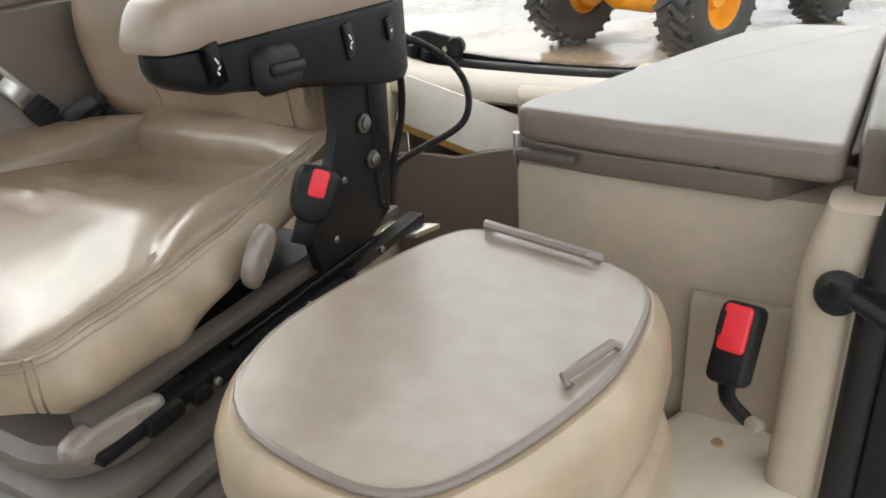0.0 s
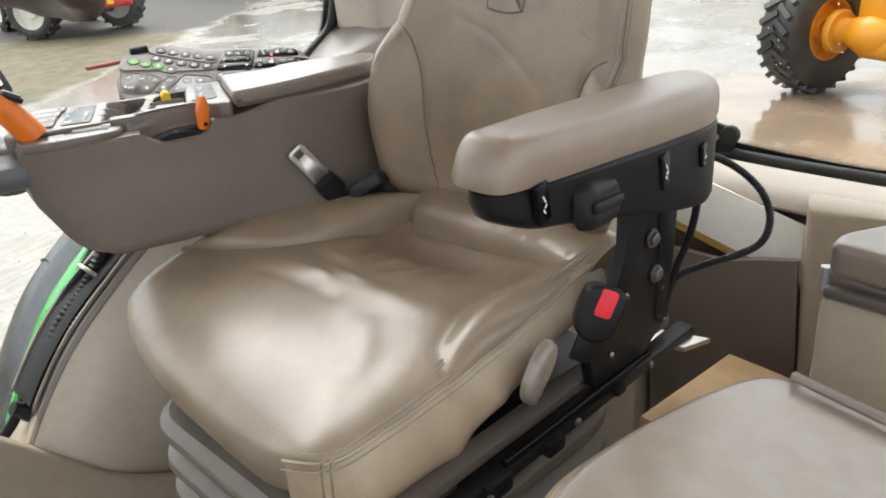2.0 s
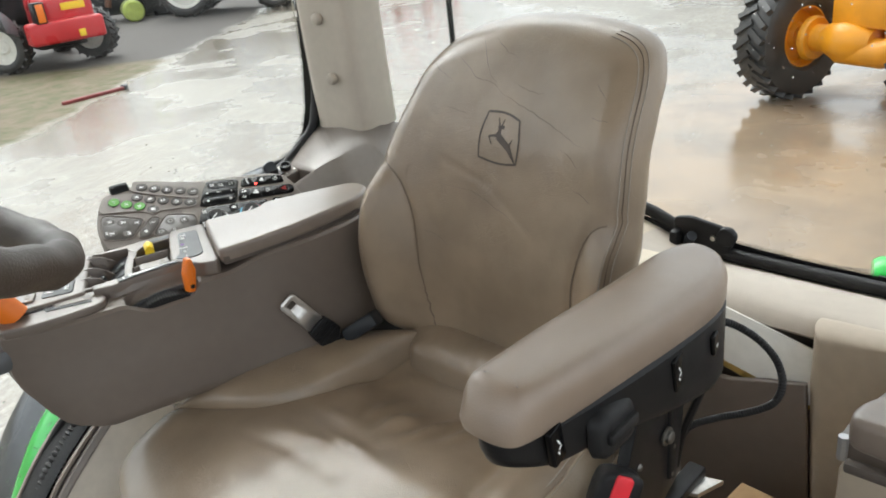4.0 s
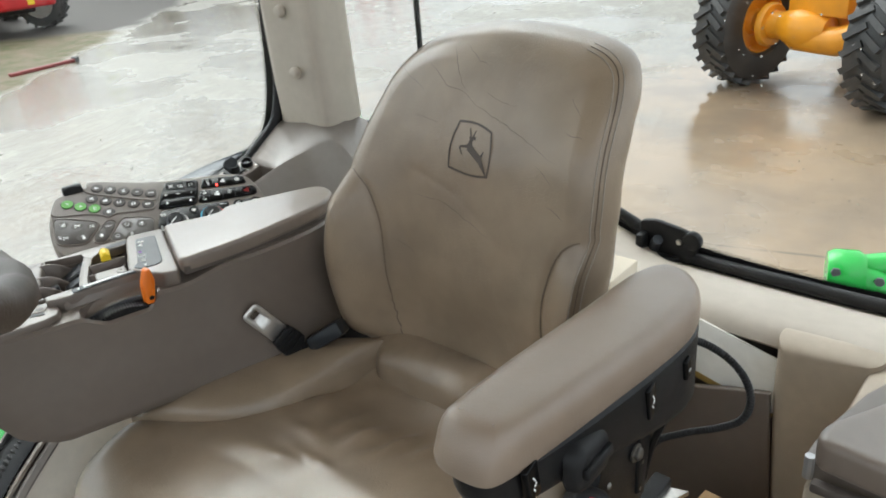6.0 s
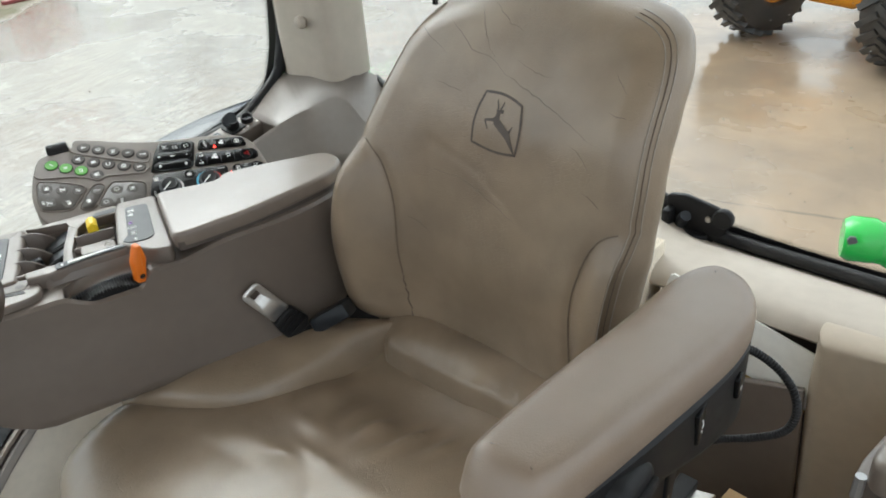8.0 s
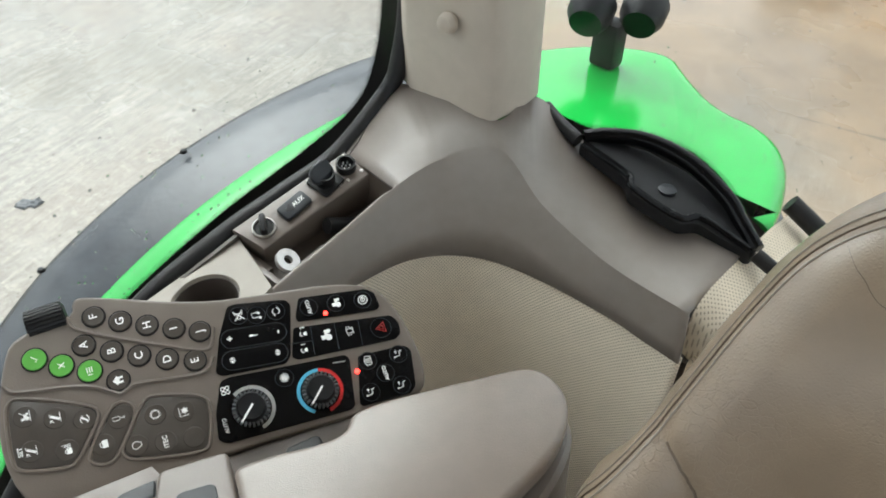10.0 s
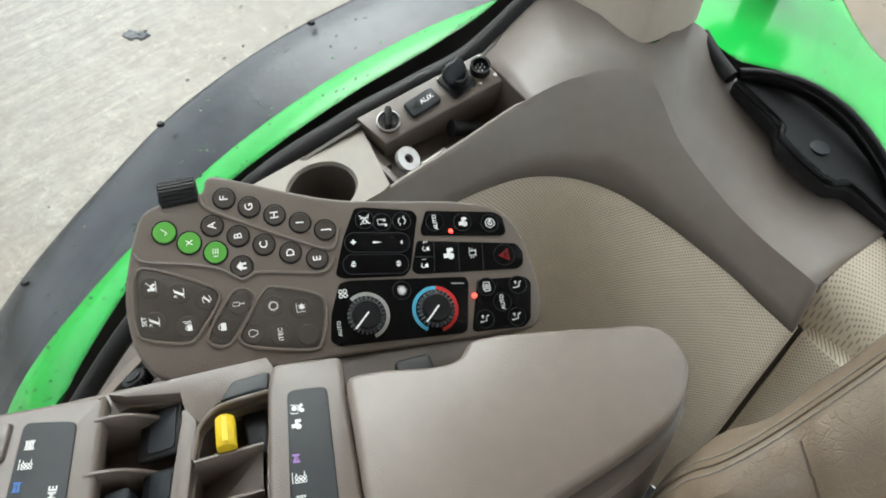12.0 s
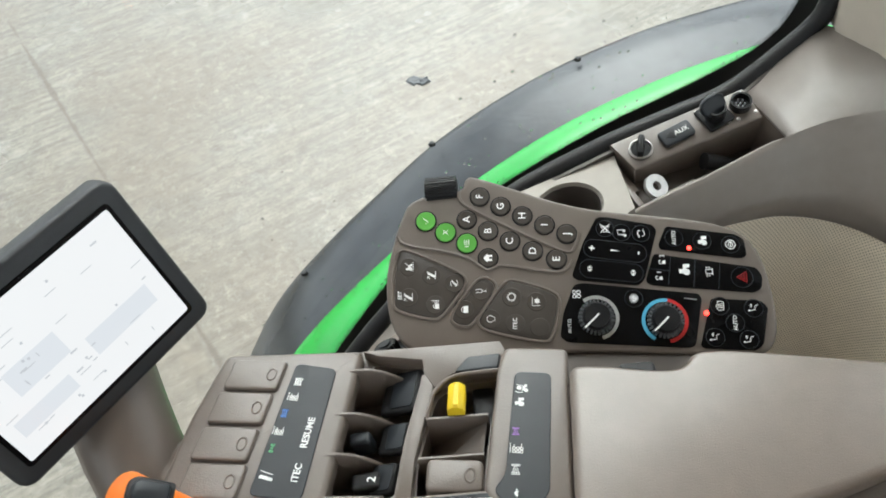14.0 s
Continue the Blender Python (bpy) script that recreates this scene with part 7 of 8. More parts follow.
for x, y, w, h in ((-0.03, 0.0, 0.045, 0.022), (0.035, -0.02, 0.06, 0.018), (-0.045, -0.03, 0.05, 0.014)):
    part("screen_block", box(-w / 2, w / 2, -h / 2, h / 2, 0, 0.0001, 0), SCREEN_PALE, scr, m=pose(x, y, 0.0022), smooth=False)
inv = MON.inverted()
foot = inv @ (CON @ Vector((0.02, 0.395, 0.735)))
part("arm", tube(spline([(0.02, -0.01, -0.070), (0.03, -0.035, -0.085), inv @ (CON @ Vector((0.01, 0.455, 0.735))), foot], 8), lambda f: (0.046 - 0.010 * f) * (1.05 if 0.36 < f < 0.40 else 1.0), 20), TAUPE, monitor, "taupe swivel arm with a collar")

# ---- steering wheel ----
STEER = Matrix.Translation((0.075, 0.400, 1.07)) @ Matrix.Rotation(radians(29), 4, "X")
wheel = thing("steering_wheel", STEER, "brown grained steering wheel", "steering wheel")
ringp = [(0.19 * math.cos(a), 0.19 * math.sin(a), 0.0012 * math.sin(a * 20)) for a in [2 * math.pi * k / 80 for k in range(80)]]
part("rim", tube(ringp, 0.0175, 14, closed=True), WHEEL_BROWN, wheel, "brown finger-moulded rim")
part("hub", turned([(0, -0.06), (0.05, -0.06), (0.065, -0.04), (0.06, -0.028), (0, -0.025)], 30), TAUPE_DARK, wheel)
for a in (90, 210, 330):
    part("spoke", tube([(0.045 * math.cos(radians(a)), 0.045 * math.sin(radians(a)), -0.04), (0.12 * math.cos(radians(a)), 0.12 * math.sin(radians(a)), -0.02), (0.185 * math.cos(radians(a)), 0.185 * math.sin(radians(a)), 0)], 0.012, 10), TAUPE_DARK, wheel)
part("column", tube([(0, 0, -0.05), (0, 0.10, -0.12), (0, 0.45, -0.30), (0, 0.60, -0.95)], 0.05, 16), TAUPE_DARK, wheel)

# ---- tray with cup holder and sockets in the side ledge ----
tray = thing("storage_tray", None, "taupe ledge tray with cup holder and power sockets", "tray")


def holed_plate(outline, centre, r, z0, z1):
    """A plate with a round hole."""
    n = 48
    outer, inner = [], []
    for k in range(n):
        a = 2 * math.pi * k / n
        d = Vector((math.cos(a), math.sin(a)))
        best = None
        for p, q in zip(outline, outline[1:] + outline[:1]):
            ex, ey = q[0] - p[0], q[1] - p[1]
            den = d.x * ey - d.y * ex
            if abs(den) < 1e-12:
                continue
            px, py = p[0] - centre[0], p[1] - centre[1]
            t, s = (px * ey - py * ex) / den, (px * d.y - py * d.x) / den
            if t > 0 and -1e-6 <= s <= 1 + 1e-6 and (best is None or t < best):
                best = t
        outer.append((centre[0] + d.x * best, centre[1] + d.y * best))
        inner.append((centre[0] + d.x * r, centre[1] + d.y * r))
    rim = [(centre[0] + (x - centre[0]) * 1.04, centre[1] + (y - centre[1]) * 1.04) for x, y in inner]
    return rings([[(x, y, z0) for x, y in outer], [(x, y, z1) for x, y in outer], [(x, y, z1) for x, y in rim], [(x, y, z1 - 0.002) for x, y in inner], [(x, y, z0 - 0.06) for x, y in inner]], cap0=False, cap1=True)


CUP = Matrix.Translation((0.715, -0.245, 0.688)) @ pose(0, 0, 0, -8, 4, 0)
part("cup_holder", holed_plate([(-0.060, -0.058), (-0.060, 0.10), (0.042, 0.10), (0.042, -0.085)], (-0.012, 0.0), 0.038, -0.010, 0.0), BLOCK, tray, "pale taupe cup holder block", CUP)
# the cup's inside is darkened by colour to look deep
part("cup_liner", turned([(0, -0.0685), (0.0360, -0.0685), (0.0372, -0.060), (0.0374, -0.004), (0.0364, -0.004), (0.0350, -0.060), (0, -0.066)], 32), TAUPE_DARK, tray, "cup recess coloured dark for its shade", CUP @ pose(-0.012, 0, 0))
# the socket bank slopes inward; the pocket lies between it and the ledge's rim
BANK = Matrix.Translation((0.728, -0.410, 0.722)) @ pose(0, 0, 0, -12, -14, 0)
bank = part("socket_bank", slab([(0.026, 0.088), (-0.020, 0.078), (-0.022, -0.082), (0.024, -0.082)], -0.085, 0.0, 0.003), TAUPE, tray, m=BANK)
part("ledge_wall", rings([[(p.x + 0.001, p.y, p.z), (p.x + 0.001, p.y, 0.54), (p.x + 0.006, p.y, 0.54), (p.x + 0.006, p.y, p.z)] for p in edge_out[32:58]]), TAUPE_DARK, tray)
part("block_filler", box(0.700, 0.752, -0.335, -0.300, 0.620, 0.680, 0.002), TAUPE, tray)
# floor and inner side in darker taupe put shade into the pocket
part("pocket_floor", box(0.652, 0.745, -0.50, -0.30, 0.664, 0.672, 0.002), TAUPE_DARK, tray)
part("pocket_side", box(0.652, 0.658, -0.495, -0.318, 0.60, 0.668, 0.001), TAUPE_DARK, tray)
part("pocket_end", box(0.664, 0.745, -0.506, -0.498, 0.636, 0.730, 0.001), TAUPE, tray)
part("pocket_front", box(0.662, 0.745, -0.326, -0.318, 0.600, 0.684, 0.001), TAUPE, tray)
for y in (0.060,):
    ign = part("ignition_ring", turned([(0.0112, 0), (0.0140, 0), (0.0140, 0.003), (0.0122, 0.004), (0.0112, 0.001)], 24), STEEL, bank, "chromed switch ring", pose(0.002, y, 0))
    part("switch_stub", box(-0.004, 0.004, -0.014, 0.012, -0.002, 0.014, 0.003), BLACK, bank, m=pose(0.002, y, 0, 0, 0, 60))
    part("switch_core", turned([(0, 0), (0.0112, 0), (0.0112, 0.002), (0, 0.002)], 20), BLACK, bank, m=pose(0.002, y, 0))
aux = part("aux_cover", slab(rrect(0.022, 0.040, 0.004), 0, 0.006, 0.002), SLATE, bank, "slate grey rubber socket cover", pose(0.001, 0.015, 0, 0, 0, 4))
letters("lettering", "AUX", 0.0085, WHITE, aux, pose(0.0, -0.006, 0.0062, 0, 0, -90))
part("arrow", slab([(-0.006, 0.004), (0.006, 0.004), (0.0, 0.014)], 0.006, 0.0066, 0.0002, 1), BLACK, aux)
flap_base = part("socket_plate", slab(rrect(0.034, 0.034, 0.003), 0, 0.004, 0.001), BLACK, bank, m=pose(0.004, -0.035, 0, 0, 0, 8))
part("socket_flap", slab(chaikin([(-0.012, -0.014), (0.012, -0.014), (0.013, 0.012), (0.0, 0.02), (-0.013, 0.012)], 1), 0.0, 0.008, 0.003), SLATE, bank, "open grey rubber socket flap", Matrix.Translation((0.010, -0.033, 0.018)) @ pose(0, 0, 0, 0, -50, 10))
part("socket_barrel", turned([(0.007, 0.0), (0.012, 0.0), (0.012, 0.016), (0.0095, 0.016), (0.009, 0.004)], 20), BLACK, bank, m=pose(0.004, -0.035, 0.003))
plug = part("round_socket", turned([(0.0, 0.001), (0.0095, 0.001), (0.0095, 0.010), (0.012, 0.010), (0.0125, 0.0)], 24), BLACK, bank, "black round seven-pin socket", pose(0.004, -0.068, 0))
for k in range(7):
    a = 2 * math.pi * k / 6
    rr = 0.0 if k == 6 else 0.005
    part("pin", turned([(0, 0), (0.0009, 0), (0.0009, 0.004), (0, 0.0045)], 8), SILVER, plug, m=pose(rr * math.cos(a), rr * math.sin(a), 0.001))
for x, y in ((0.019, -0.053), (0.019, -0.083 + 0.006), (-0.012, -0.057), (-0.012, -0.079), (-0.011, -0.046), (0.019, -0.020)):
    part("screw", turned([(0, 0), (0.0026, 0), (0.002, 0.0012), (0, 0.0014)], 10), STEEL, bank, m=pose(x, y, 0))
washer = solid("steel_washer", turned([(0.0055, -0.003), (0.0145, -0.003), (0.0145, 0.003), (0.0055, 0.003), (0.0055, -0.003)], 28), STEEL_BRIGHT, "grey steel spacer ring lying in the tray", "washer", Matrix.Translation((0.686, -0.346, 0.693)) @ pose(0, 0, 0, 12, -32, 0))
solid("steel_pin", tube([(0.680, -0.362, 0.678), (0.687, -0.400, 0.678)], 0.005, 10), STEEL, "short steel pin lying in the tray", "pin")
solid("black_plug", tube(spline([(0.690, -0.455, 0.680), (0.694, -0.430, 0.692), (0.697, -0.415, 0.698)], 5), 0.010, 12), BLACK, "black rubber plug lying in the tray", "plug")

# cables lying in the channel of the side ledge, low at the front
solid("ribbed_cable", corrugated([(0.672, 0.00, 0.520), (0.674, 0.05, 0.490), (0.676, 0.10, 0.430), (0.675, 0.16, 0.380), (0.674, 0.205, 0.310), (0.674, 0.24, 0.262)], 0.014, 0.010, 0.14), RUBBER, "ribbed black cable conduit along the ledge", "cable")
solid("side_cable", tube(spline([(0.70, 0.03, 0.495), (0.705, 0.09, 0.455), (0.712, 0.13, 0.418), (0.71, 0.18, 0.36), (0.70, 0.23, 0.285)], 8), 0.0065, 8), RUBBER, "thin black cable along the ledge", "cable")
con = thing("cable_connector", Matrix.Translation((0.678, 0.250, 0.246)) @ pose(0, 0, 0, -52, 0, 0), "black cable connector with a collar", "connector")
part("shell", turned([(0, -0.028), (0.014, -0.028), (0.017, -0.020), (0.017, 0.010), (0.013, 0.016), (0.013, 0.030), (0, 0.031)], 18), BLACK, con)
part("collar", turned([(0.0172, -0.004), (0.020, -0.004), (0.020, 0.004), (0.0172, 0.004), (0.0172, -0.004)], 18), SLATE, con)
clip = thing("cable_clip", Matrix.Translation((0.676, 0.085, 0.462)) @ pose(0, 0, 0, -38, 0, 0), "grey metal clip holding the cables", "clip")
part("band", tube([(0.026 * math.cos(a), 0, 0.020 * math.sin(a)) for a in [math.pi * k / 12 for k in range(13)]], 0.004, 8), STEEL, clip)
for k, (dx, dz) in enumerate(((-0.052, 0.004), (0.045, 0.006))):
    line = [Vector((0.675 + dx, p.y, p.z + dz)) for p in edge_in[12:34]]
    solid("trim_strip", strip(line, 0.014, (0.2, 0, 1), thick=0.006), TAUPE_GREY, "pale taupe trim strip along the side ledge", "trim", kind="structure")
channel = rings([[(0.636, p.y, p.z + 0.006), (0.638, p.y, p.z + 0.0075), (0.718, p.y, p.z + 0.0075), (0.720, p.y, p.z + 0.006)] for p in edge_in[12:34]])
solid("trim_channel", channel, RUBBER, "black rubber channel along the side ledge", "trim", kind="structure")

# ---- rear corner handle and seals ----
handle = thing("grab_handle", None, "glossy black moulded rear window handle", "handle")
RISE = lambda x: 0.712 + 0.205 * (x - 0.30)
plate_out = rounded([(0.536, -0.690), (0.461, -0.688), (0.446, -0.672), (0.380, -0.678), (0.366, -0.700), (0.300, -0.706), (0.298, -0.726), (0.333, -0.742), (0.358, -0.754), (0.418, -0.764), (0.475, -0.753), (0.518, -0.724)], 0.006)
part("plate", rings([[(x, y, RISE(x) - 0.012) for x, y in plate_out], [(x, y, RISE(x) + 0.003) for x, y in plate_out], [(x, y, RISE(x) + 0.006) for x, y in inset(plate_out, 0.003)]]), BLACK, handle)
grip_line = spline([(0.537, -0.702, RISE(0.537) + 0.006), (0.518, -0.722, RISE(0.518) + 0.012), (0.475, -0.750, RISE(0.475) + 0.020), (0.418, -0.760, RISE(0.418) + 0.022), (0.358, -0.750, RISE(0.358) + 0.017), (0.333, -0.738, RISE(0.333) + 0.012), (0.298, -0.720, RISE(0.298) + 0.006)], 8)
part("grip", tube(grip_line, lambda f: 0.0085 + 0.002 * math.sin(math.pi * f), 12), BLACK_GLOSS, handle)
part("lip", tube(spline([(0.530, -0.692, RISE(0.530) + 0.006), (0.464, -0.693, RISE(0.464) + 0.007), (0.446, -0.679, RISE(0.446) + 0.007), (0.384, -0.684, RISE(0.384) + 0.007), (0.366, -0.706, RISE(0.366) + 0.007), (0.304, -0.711, RISE(0.304) + 0.006)], 6), 0.0045, 8), BLACK_GLOSS, handle)
part("plug", turned([(0, 0), (0.011, 0), (0.011, 0.003), (0.006, 0.004), (0, 0.004)], 16), SLATE, handle, m=pose(0.418, -0.712, RISE(0.418) + 0.005))
for line in ([(0.606, -0.712, 0.776), (0.575, -0.704, 0.768), (0.541, -0.697, 0.762)], [(0.296, -0.712, 0.716), (0.270, -0.712, 0.708), (0.235, -0.715, 0.698)]):
    solid("trim_seal_strip", tube(spline([Vector(p) for p in line], 6), 0.009, 10), RUBBER, "black rubber strip beside the rear handle", "seal", kind="structure")
latch = thing("window_latch", None, "black rear window latch on the sill", "latch")
part("plate", slab(rounded([(0.022, 0.545), (0.022, 0.626), (-0.010, 0.632), (-0.070, 0.622), (-0.094, 0.612), (-0.092, 0.580), (-0.060, 0.545)], 0.008), 0.0, 0.012, 0.003), BLACK, latch, "", Matrix(((1, 0, 0, 0), (0, 0, 1, -0.856), (0, 1, 0, 0), (0, 0, 0, 1))))
part("barrel", tube([(-0.008, -0.846, 0.574), (-0.014, -0.838, 0.590), (-0.022, -0.832, 0.600)], 0.010, 12), SLATE, latch, "grey pivot pin")
part("foot", slab(chaikin([(0.018, -0.852), (-0.050, -0.850), (-0.064, -0.842), (-0.030, -0.815), (0.010, -0.812)], 1), 0.555, 0.568, 0.003), BLACK, latch)
part("cheek", box(0.004, 0.020, -0.850, -0.820, 0.556, 0.606, 0.005), BLACK, latch)
part("roller", turned([(0, -0.008), (0.016, -0.008), (0.018, -0.005), (0.018, 0.005), (0.016, 0.008), (0, 0.008)], 18), BLACK, latch, m=Matrix.Translation((-0.084, -0.845, 0.606)) @ pose(0, 0, 0, 90, 0, 0))
part("screw", turned([(0, 0), (0.006, 0), (0.005, 0.003), (0, 0.004)], 12), STEEL, latch, m=Matrix.Translation((-0.058, -0.844, 0.598)) @ pose(0, 0, 0, -90, 0, 0))
wip = solid("wiper_arm", tube([(0.60, -0.90, 0.885), (0.605, -0.905, 0.96), (0.61, -0.91, 1.20)], 0.0065, 8), BLACK, "black rear wiper arm resting against the post", "wiper")

# ---- back wall: recessed document pocket with papers ----
wall = solid("wall_pocket", slab([(-0.062, 0.46), (-0.075, 0.20), (-0.085, FLOOR), (-0.345, FLOOR), (-0.340, 0.25), (-0.318, 0.50), (-0.26, 0.488), (-0.20, 0.470), (-0.12, 0.470)], 0.0, 0.012, 0.004), TAUPE, "dark taupe document pocket panel on the rear wall", "wall",
             Matrix(((1, 0, 0, 0), (0, 0, 1, -0.620), (0, 1, 0, 0), (0, 0, 0, 1))), kind="structure")
jamb = slab(chaikin([(-0.318, 0.60), (-0.318, 0.50), (-0.335, 0.25), (-0.345, FLOOR), (-0.46, FLOOR), (-0.46, 0.60)], 0), 0.0, 0.060, 0.026, 6)
solid("wall_jamb", jamb, BEIGE_TRIM, "beige moulded jamb beside the document pocket", "wall", Matrix(((1, 0, 0, 0), (0, 0, 1, -0.665), (0, 1, 0, 0), (0, 0, 0, 1))), kind="structure")
for n, (dx, dz, rot, mat, lab) in enumerate(((-0.008, 0.0, -13, PAPER, "folded white paper booklet in the wall pocket"), (-0.004, -0.017, -13, PAPER_OCHRE, "ochre paper folder in the wall pocket"))):
    pm = Matrix.Translation((-0.195 + dx, -0.633 - 0.008 * n, 0.520 + dz)) @ Matrix.Rotation(radians(9), 4, "X") @ Matrix.Rotation(radians(rot), 4, "Y")
    doc = thing("document", pm, lab, "papers")
    part("cover", box(-0.130, 0.130, -0.003, 0.003, -0.034, 0.050 - 0.012 * n, 0.001), mat, doc)
    part("pages", box(-0.128, 0.126, -0.0025, 0.0025, 0.048 - 0.012 * n, 0.0525 - 0.012 * n, 0.0005), PAPER, doc)

# ---- cardboard box on the floor behind the fold-down seat ----
carton = thing("cardboard_box", pose(-0.340, -0.385, 0.0, 0, 0, -5), "plain brown cardboard box, slightly worn", "box")
part("shell", box(-0.080, 0.080, -0.115, 0.115, FLOOR, 0.362, 0.002), CARDBOARD, carton)
part("flap", box(-0.079, 0.079, -0.114, 0.112, 0.363, 0.366, 0.0008), CARDBOARD, carton)

# ---- fold-down passenger seat ----
fold = thing("passenger_seat", None, "folded tan passenger seat with a plastic table back", "seat")
fold_out = chaikin([(-0.392, 0.11), (-0.398, 0.0), (-0.435, -0.15), (-0.475, -0.192), (-0.62, -0.170), (-0.687, -0.132), (-0.699, -0.02), (-0.687, 0.06), (-0.65, 0.165), (-0.61, 0.213), (-0.54, 0.215), (-0.44, 0.193)], 3)
fo = [(p.x, p.y) for p in fold_out]
table = part("table", slab(fo, 0.556, 0.570, 0.004, 3, flat=0.004), FOLD_TOP, fold, "scuffed grey-brown plastic tabletop")
part("table_edge", tube([Vector((x, y, 0.566)) for x, y in inset(fo, 0.002)][::2], 0.0045, 8, closed=True), TAUPE_GREY, table, "raised plastic rim")
part("pencil_rail", tube([(-0.482, -0.186, 0.574), (-0.484, -0.176, 0.580), (-0.612, -0.150, 0.580), (-0.622, -0.158, 0.574)], 0.0055, 8), TAUPE_GREY, table)
part("pencil_rail", tube([(-0.672, 0.055, 0.574), (-0.665, 0.050, 0.578), (-0.684, -0.01, 0.578), (-0.690, -0.014, 0.574)], 0.0045, 8), TAUPE_GREY, table)
bm = pillow(inset(fo, -0.020), [(0.03, 0.440), (0.010, 0.442), (0.0, 0.46), (-0.004, 0.50), (-0.002, 0.535), (0.004, 0.552), (0.014, 0.562), (0.026, 0.562)], lambda x, y, z, s: (x + 0.003 * noise.noise(Vector((x * 20, y * 20, z * 12))), y + 0.003 * noise.noise(Vector((y * 20, x * 20, z * 12))), z), -0.55, 0.02, 3)
part("backrest", bm, LEATHER_PALE, fold)
low = chaikin([(-0.40, 0.15), (-0.41, -0.16), (-0.68, -0.165), (-0.73, -0.12), (-0.735, 0.08), (-0.70, 0.20), (-0.60, 0.245), (-0.45, 0.225)], 3)
bm = pillow([(p.x, p.y) for p in low], [(0.03, 0.30), (0.008, 0.302), (0.0, 0.32), (-0.002, 0.37), (0.0, 0.40), (0.010, 0.43), (0.026, 0.438)], None, -0.57, 0.03, 4)
part("cushion", bm, LEATHER_PALE, fold)
part("pedestal", box(-0.66, -0.46, -0.12, 0.10, FLOOR, 0.31, 0.02), TAUPE_DARK, fold)

# ---- storage box over the left fender, and the door side ----
chest = thing("storage_box", None, "beige storage box with a grey-taupe hinged lid", "storage box")
part("body", box(-0.865, -0.442, -0.88, -0.338, FLOOR, 0.592, 0.014), BEIGE_TRIM, chest)
part("band", slab(chaikin([(-0.438, -0.332), (-0.86, -0.318), (-0.87, -0.90), (-0.62, -0.88), (-0.47, -0.55), (-0.438, -0.40)], 1), 0.590, 0.622, 0.006), TAUPE, chest, "taupe upper band")
lidp = part("lid", slab(rounded([(-0.452, -0.325), (-0.60, -0.308), (-0.822, -0.300), (-0.828, -0.90), (-0.68, -0.885), (-0.62, -0.80), (-0.50, -0.45), (-0.450, -0.36)], 0.02, 6), 0.626, 0.668, 0.010, 4, flat=0.004), TAUPE_GREY, chest, "glossy grey-taupe lid")
part("lid_side", box(-0.868, -0.832, -0.88, -0.306, 0.60, 0.690, 0.010), TAUPE, chest)
part("finger_grip", box(-0.535, -0.455, -0.326, -0.312, 0.604, 0.618, 0.004), TAUPE_DARK, chest)
part("lock", turned([(0, 0), (0.006, 0), (0.005, 0.002), (0, 0.002)], 14), BLACK, chest, m=Matrix.Translation((-0.70, -0.309, 0.632)) @ pose(0, 0, 0, -90, 0, 0))
part("hinge_pin", tube([(-0.445, -0.345, 0.598), (-0.445, -0.345, 0.628)], 0.006, 8), SILVER, chest)
solid("wall_kick", box(-0.84, -0.68, -0.337, -0.322, FLOOR, 0.46, 0.006), BEIGE_TRIM, "beige moulded panel under the storage box", "wall", kind="structure")
plat = slab(chaikin([(-0.62, -0.34), (-0.86, -0.34), (-0.86, 0.26), (-0.62, 0.26)], 1), FLOOR, 0.285, 0.02)
solid("wheel_cover", plat, BEIGE_SKYLIT, "beige moulded wheel cover beside the passenger seat", "cover")
solid("cover_screw", turned([(0, 0), (0.008, 0), (0.006, 0.003), (0, 0.004)], 14), CARDBOARD, "small brown screw cap on the wheel cover", "screw", pose(-0.738, -0.278, 0.285))
post_l = spline([(-0.826, -0.262, FLOOR), (-0.826, -0.262, 0.40), (-0.828, -0.268, 0.55), (-0.842, -0.29, 0.62)], 6)
bm = rings([[(p.x + x, p.y + y, p.z) for x, y in rrect(0.056, 0.070, 0.02, 4)] for p in post_l])
solid("trim_door_post", bm, BEIGE_TRIM, "beige rounded door post trim", "post", kind="structure")
solid("trim_door_seal", tube([(-0.872, -0.238, FLOOR), (-0.872, -0.238, 0.56), (-0.878, -0.255, 0.64), (-0.888, -0.30, 1.70)], 0.016, 10), RUBBER, "black rubber door seal", "seal", kind="structure")
solid("door_frame", box(-0.938, -0.888, -0.27, -0.235, FLOOR - 0.1, 1.74, 0.006), BLACK, "black steel door frame upright", "door frame", kind="structure")
strut = thing("gas_strut", None, "black gas strut on a ball joint by the door", "gas strut")
part("ball_cup", turned([(0, -0.016), (0.018, -0.014), (0.022, -0.004), (0.022, 0.006), (0.016, 0.014), (0, 0.016)], 20), BLACK, strut, m=Matrix.Translation((-0.838, -0.225, 0.548)) @ pose(0, 0, 0, 90, 0, 0))
part("ball_head", turned([(0, -0.012), (0.010, -0.010), (0.013, 0), (0.010, 0.010), (0, 0.012)], 16), BLACK, strut, m=pose(-0.840, -0.205, 0.562))
part("rod", tube([(-0.842, -0.205, 0.560), (-0.875, -0.195, 0.548), (-0.96, -0.17, 0.515)], 0.009, 10), BLACK, strut)
part("mount", box(-0.90, -0.845, -0.24, -0.222, 0.535, 0.562, 0.004), BLACK, strut)
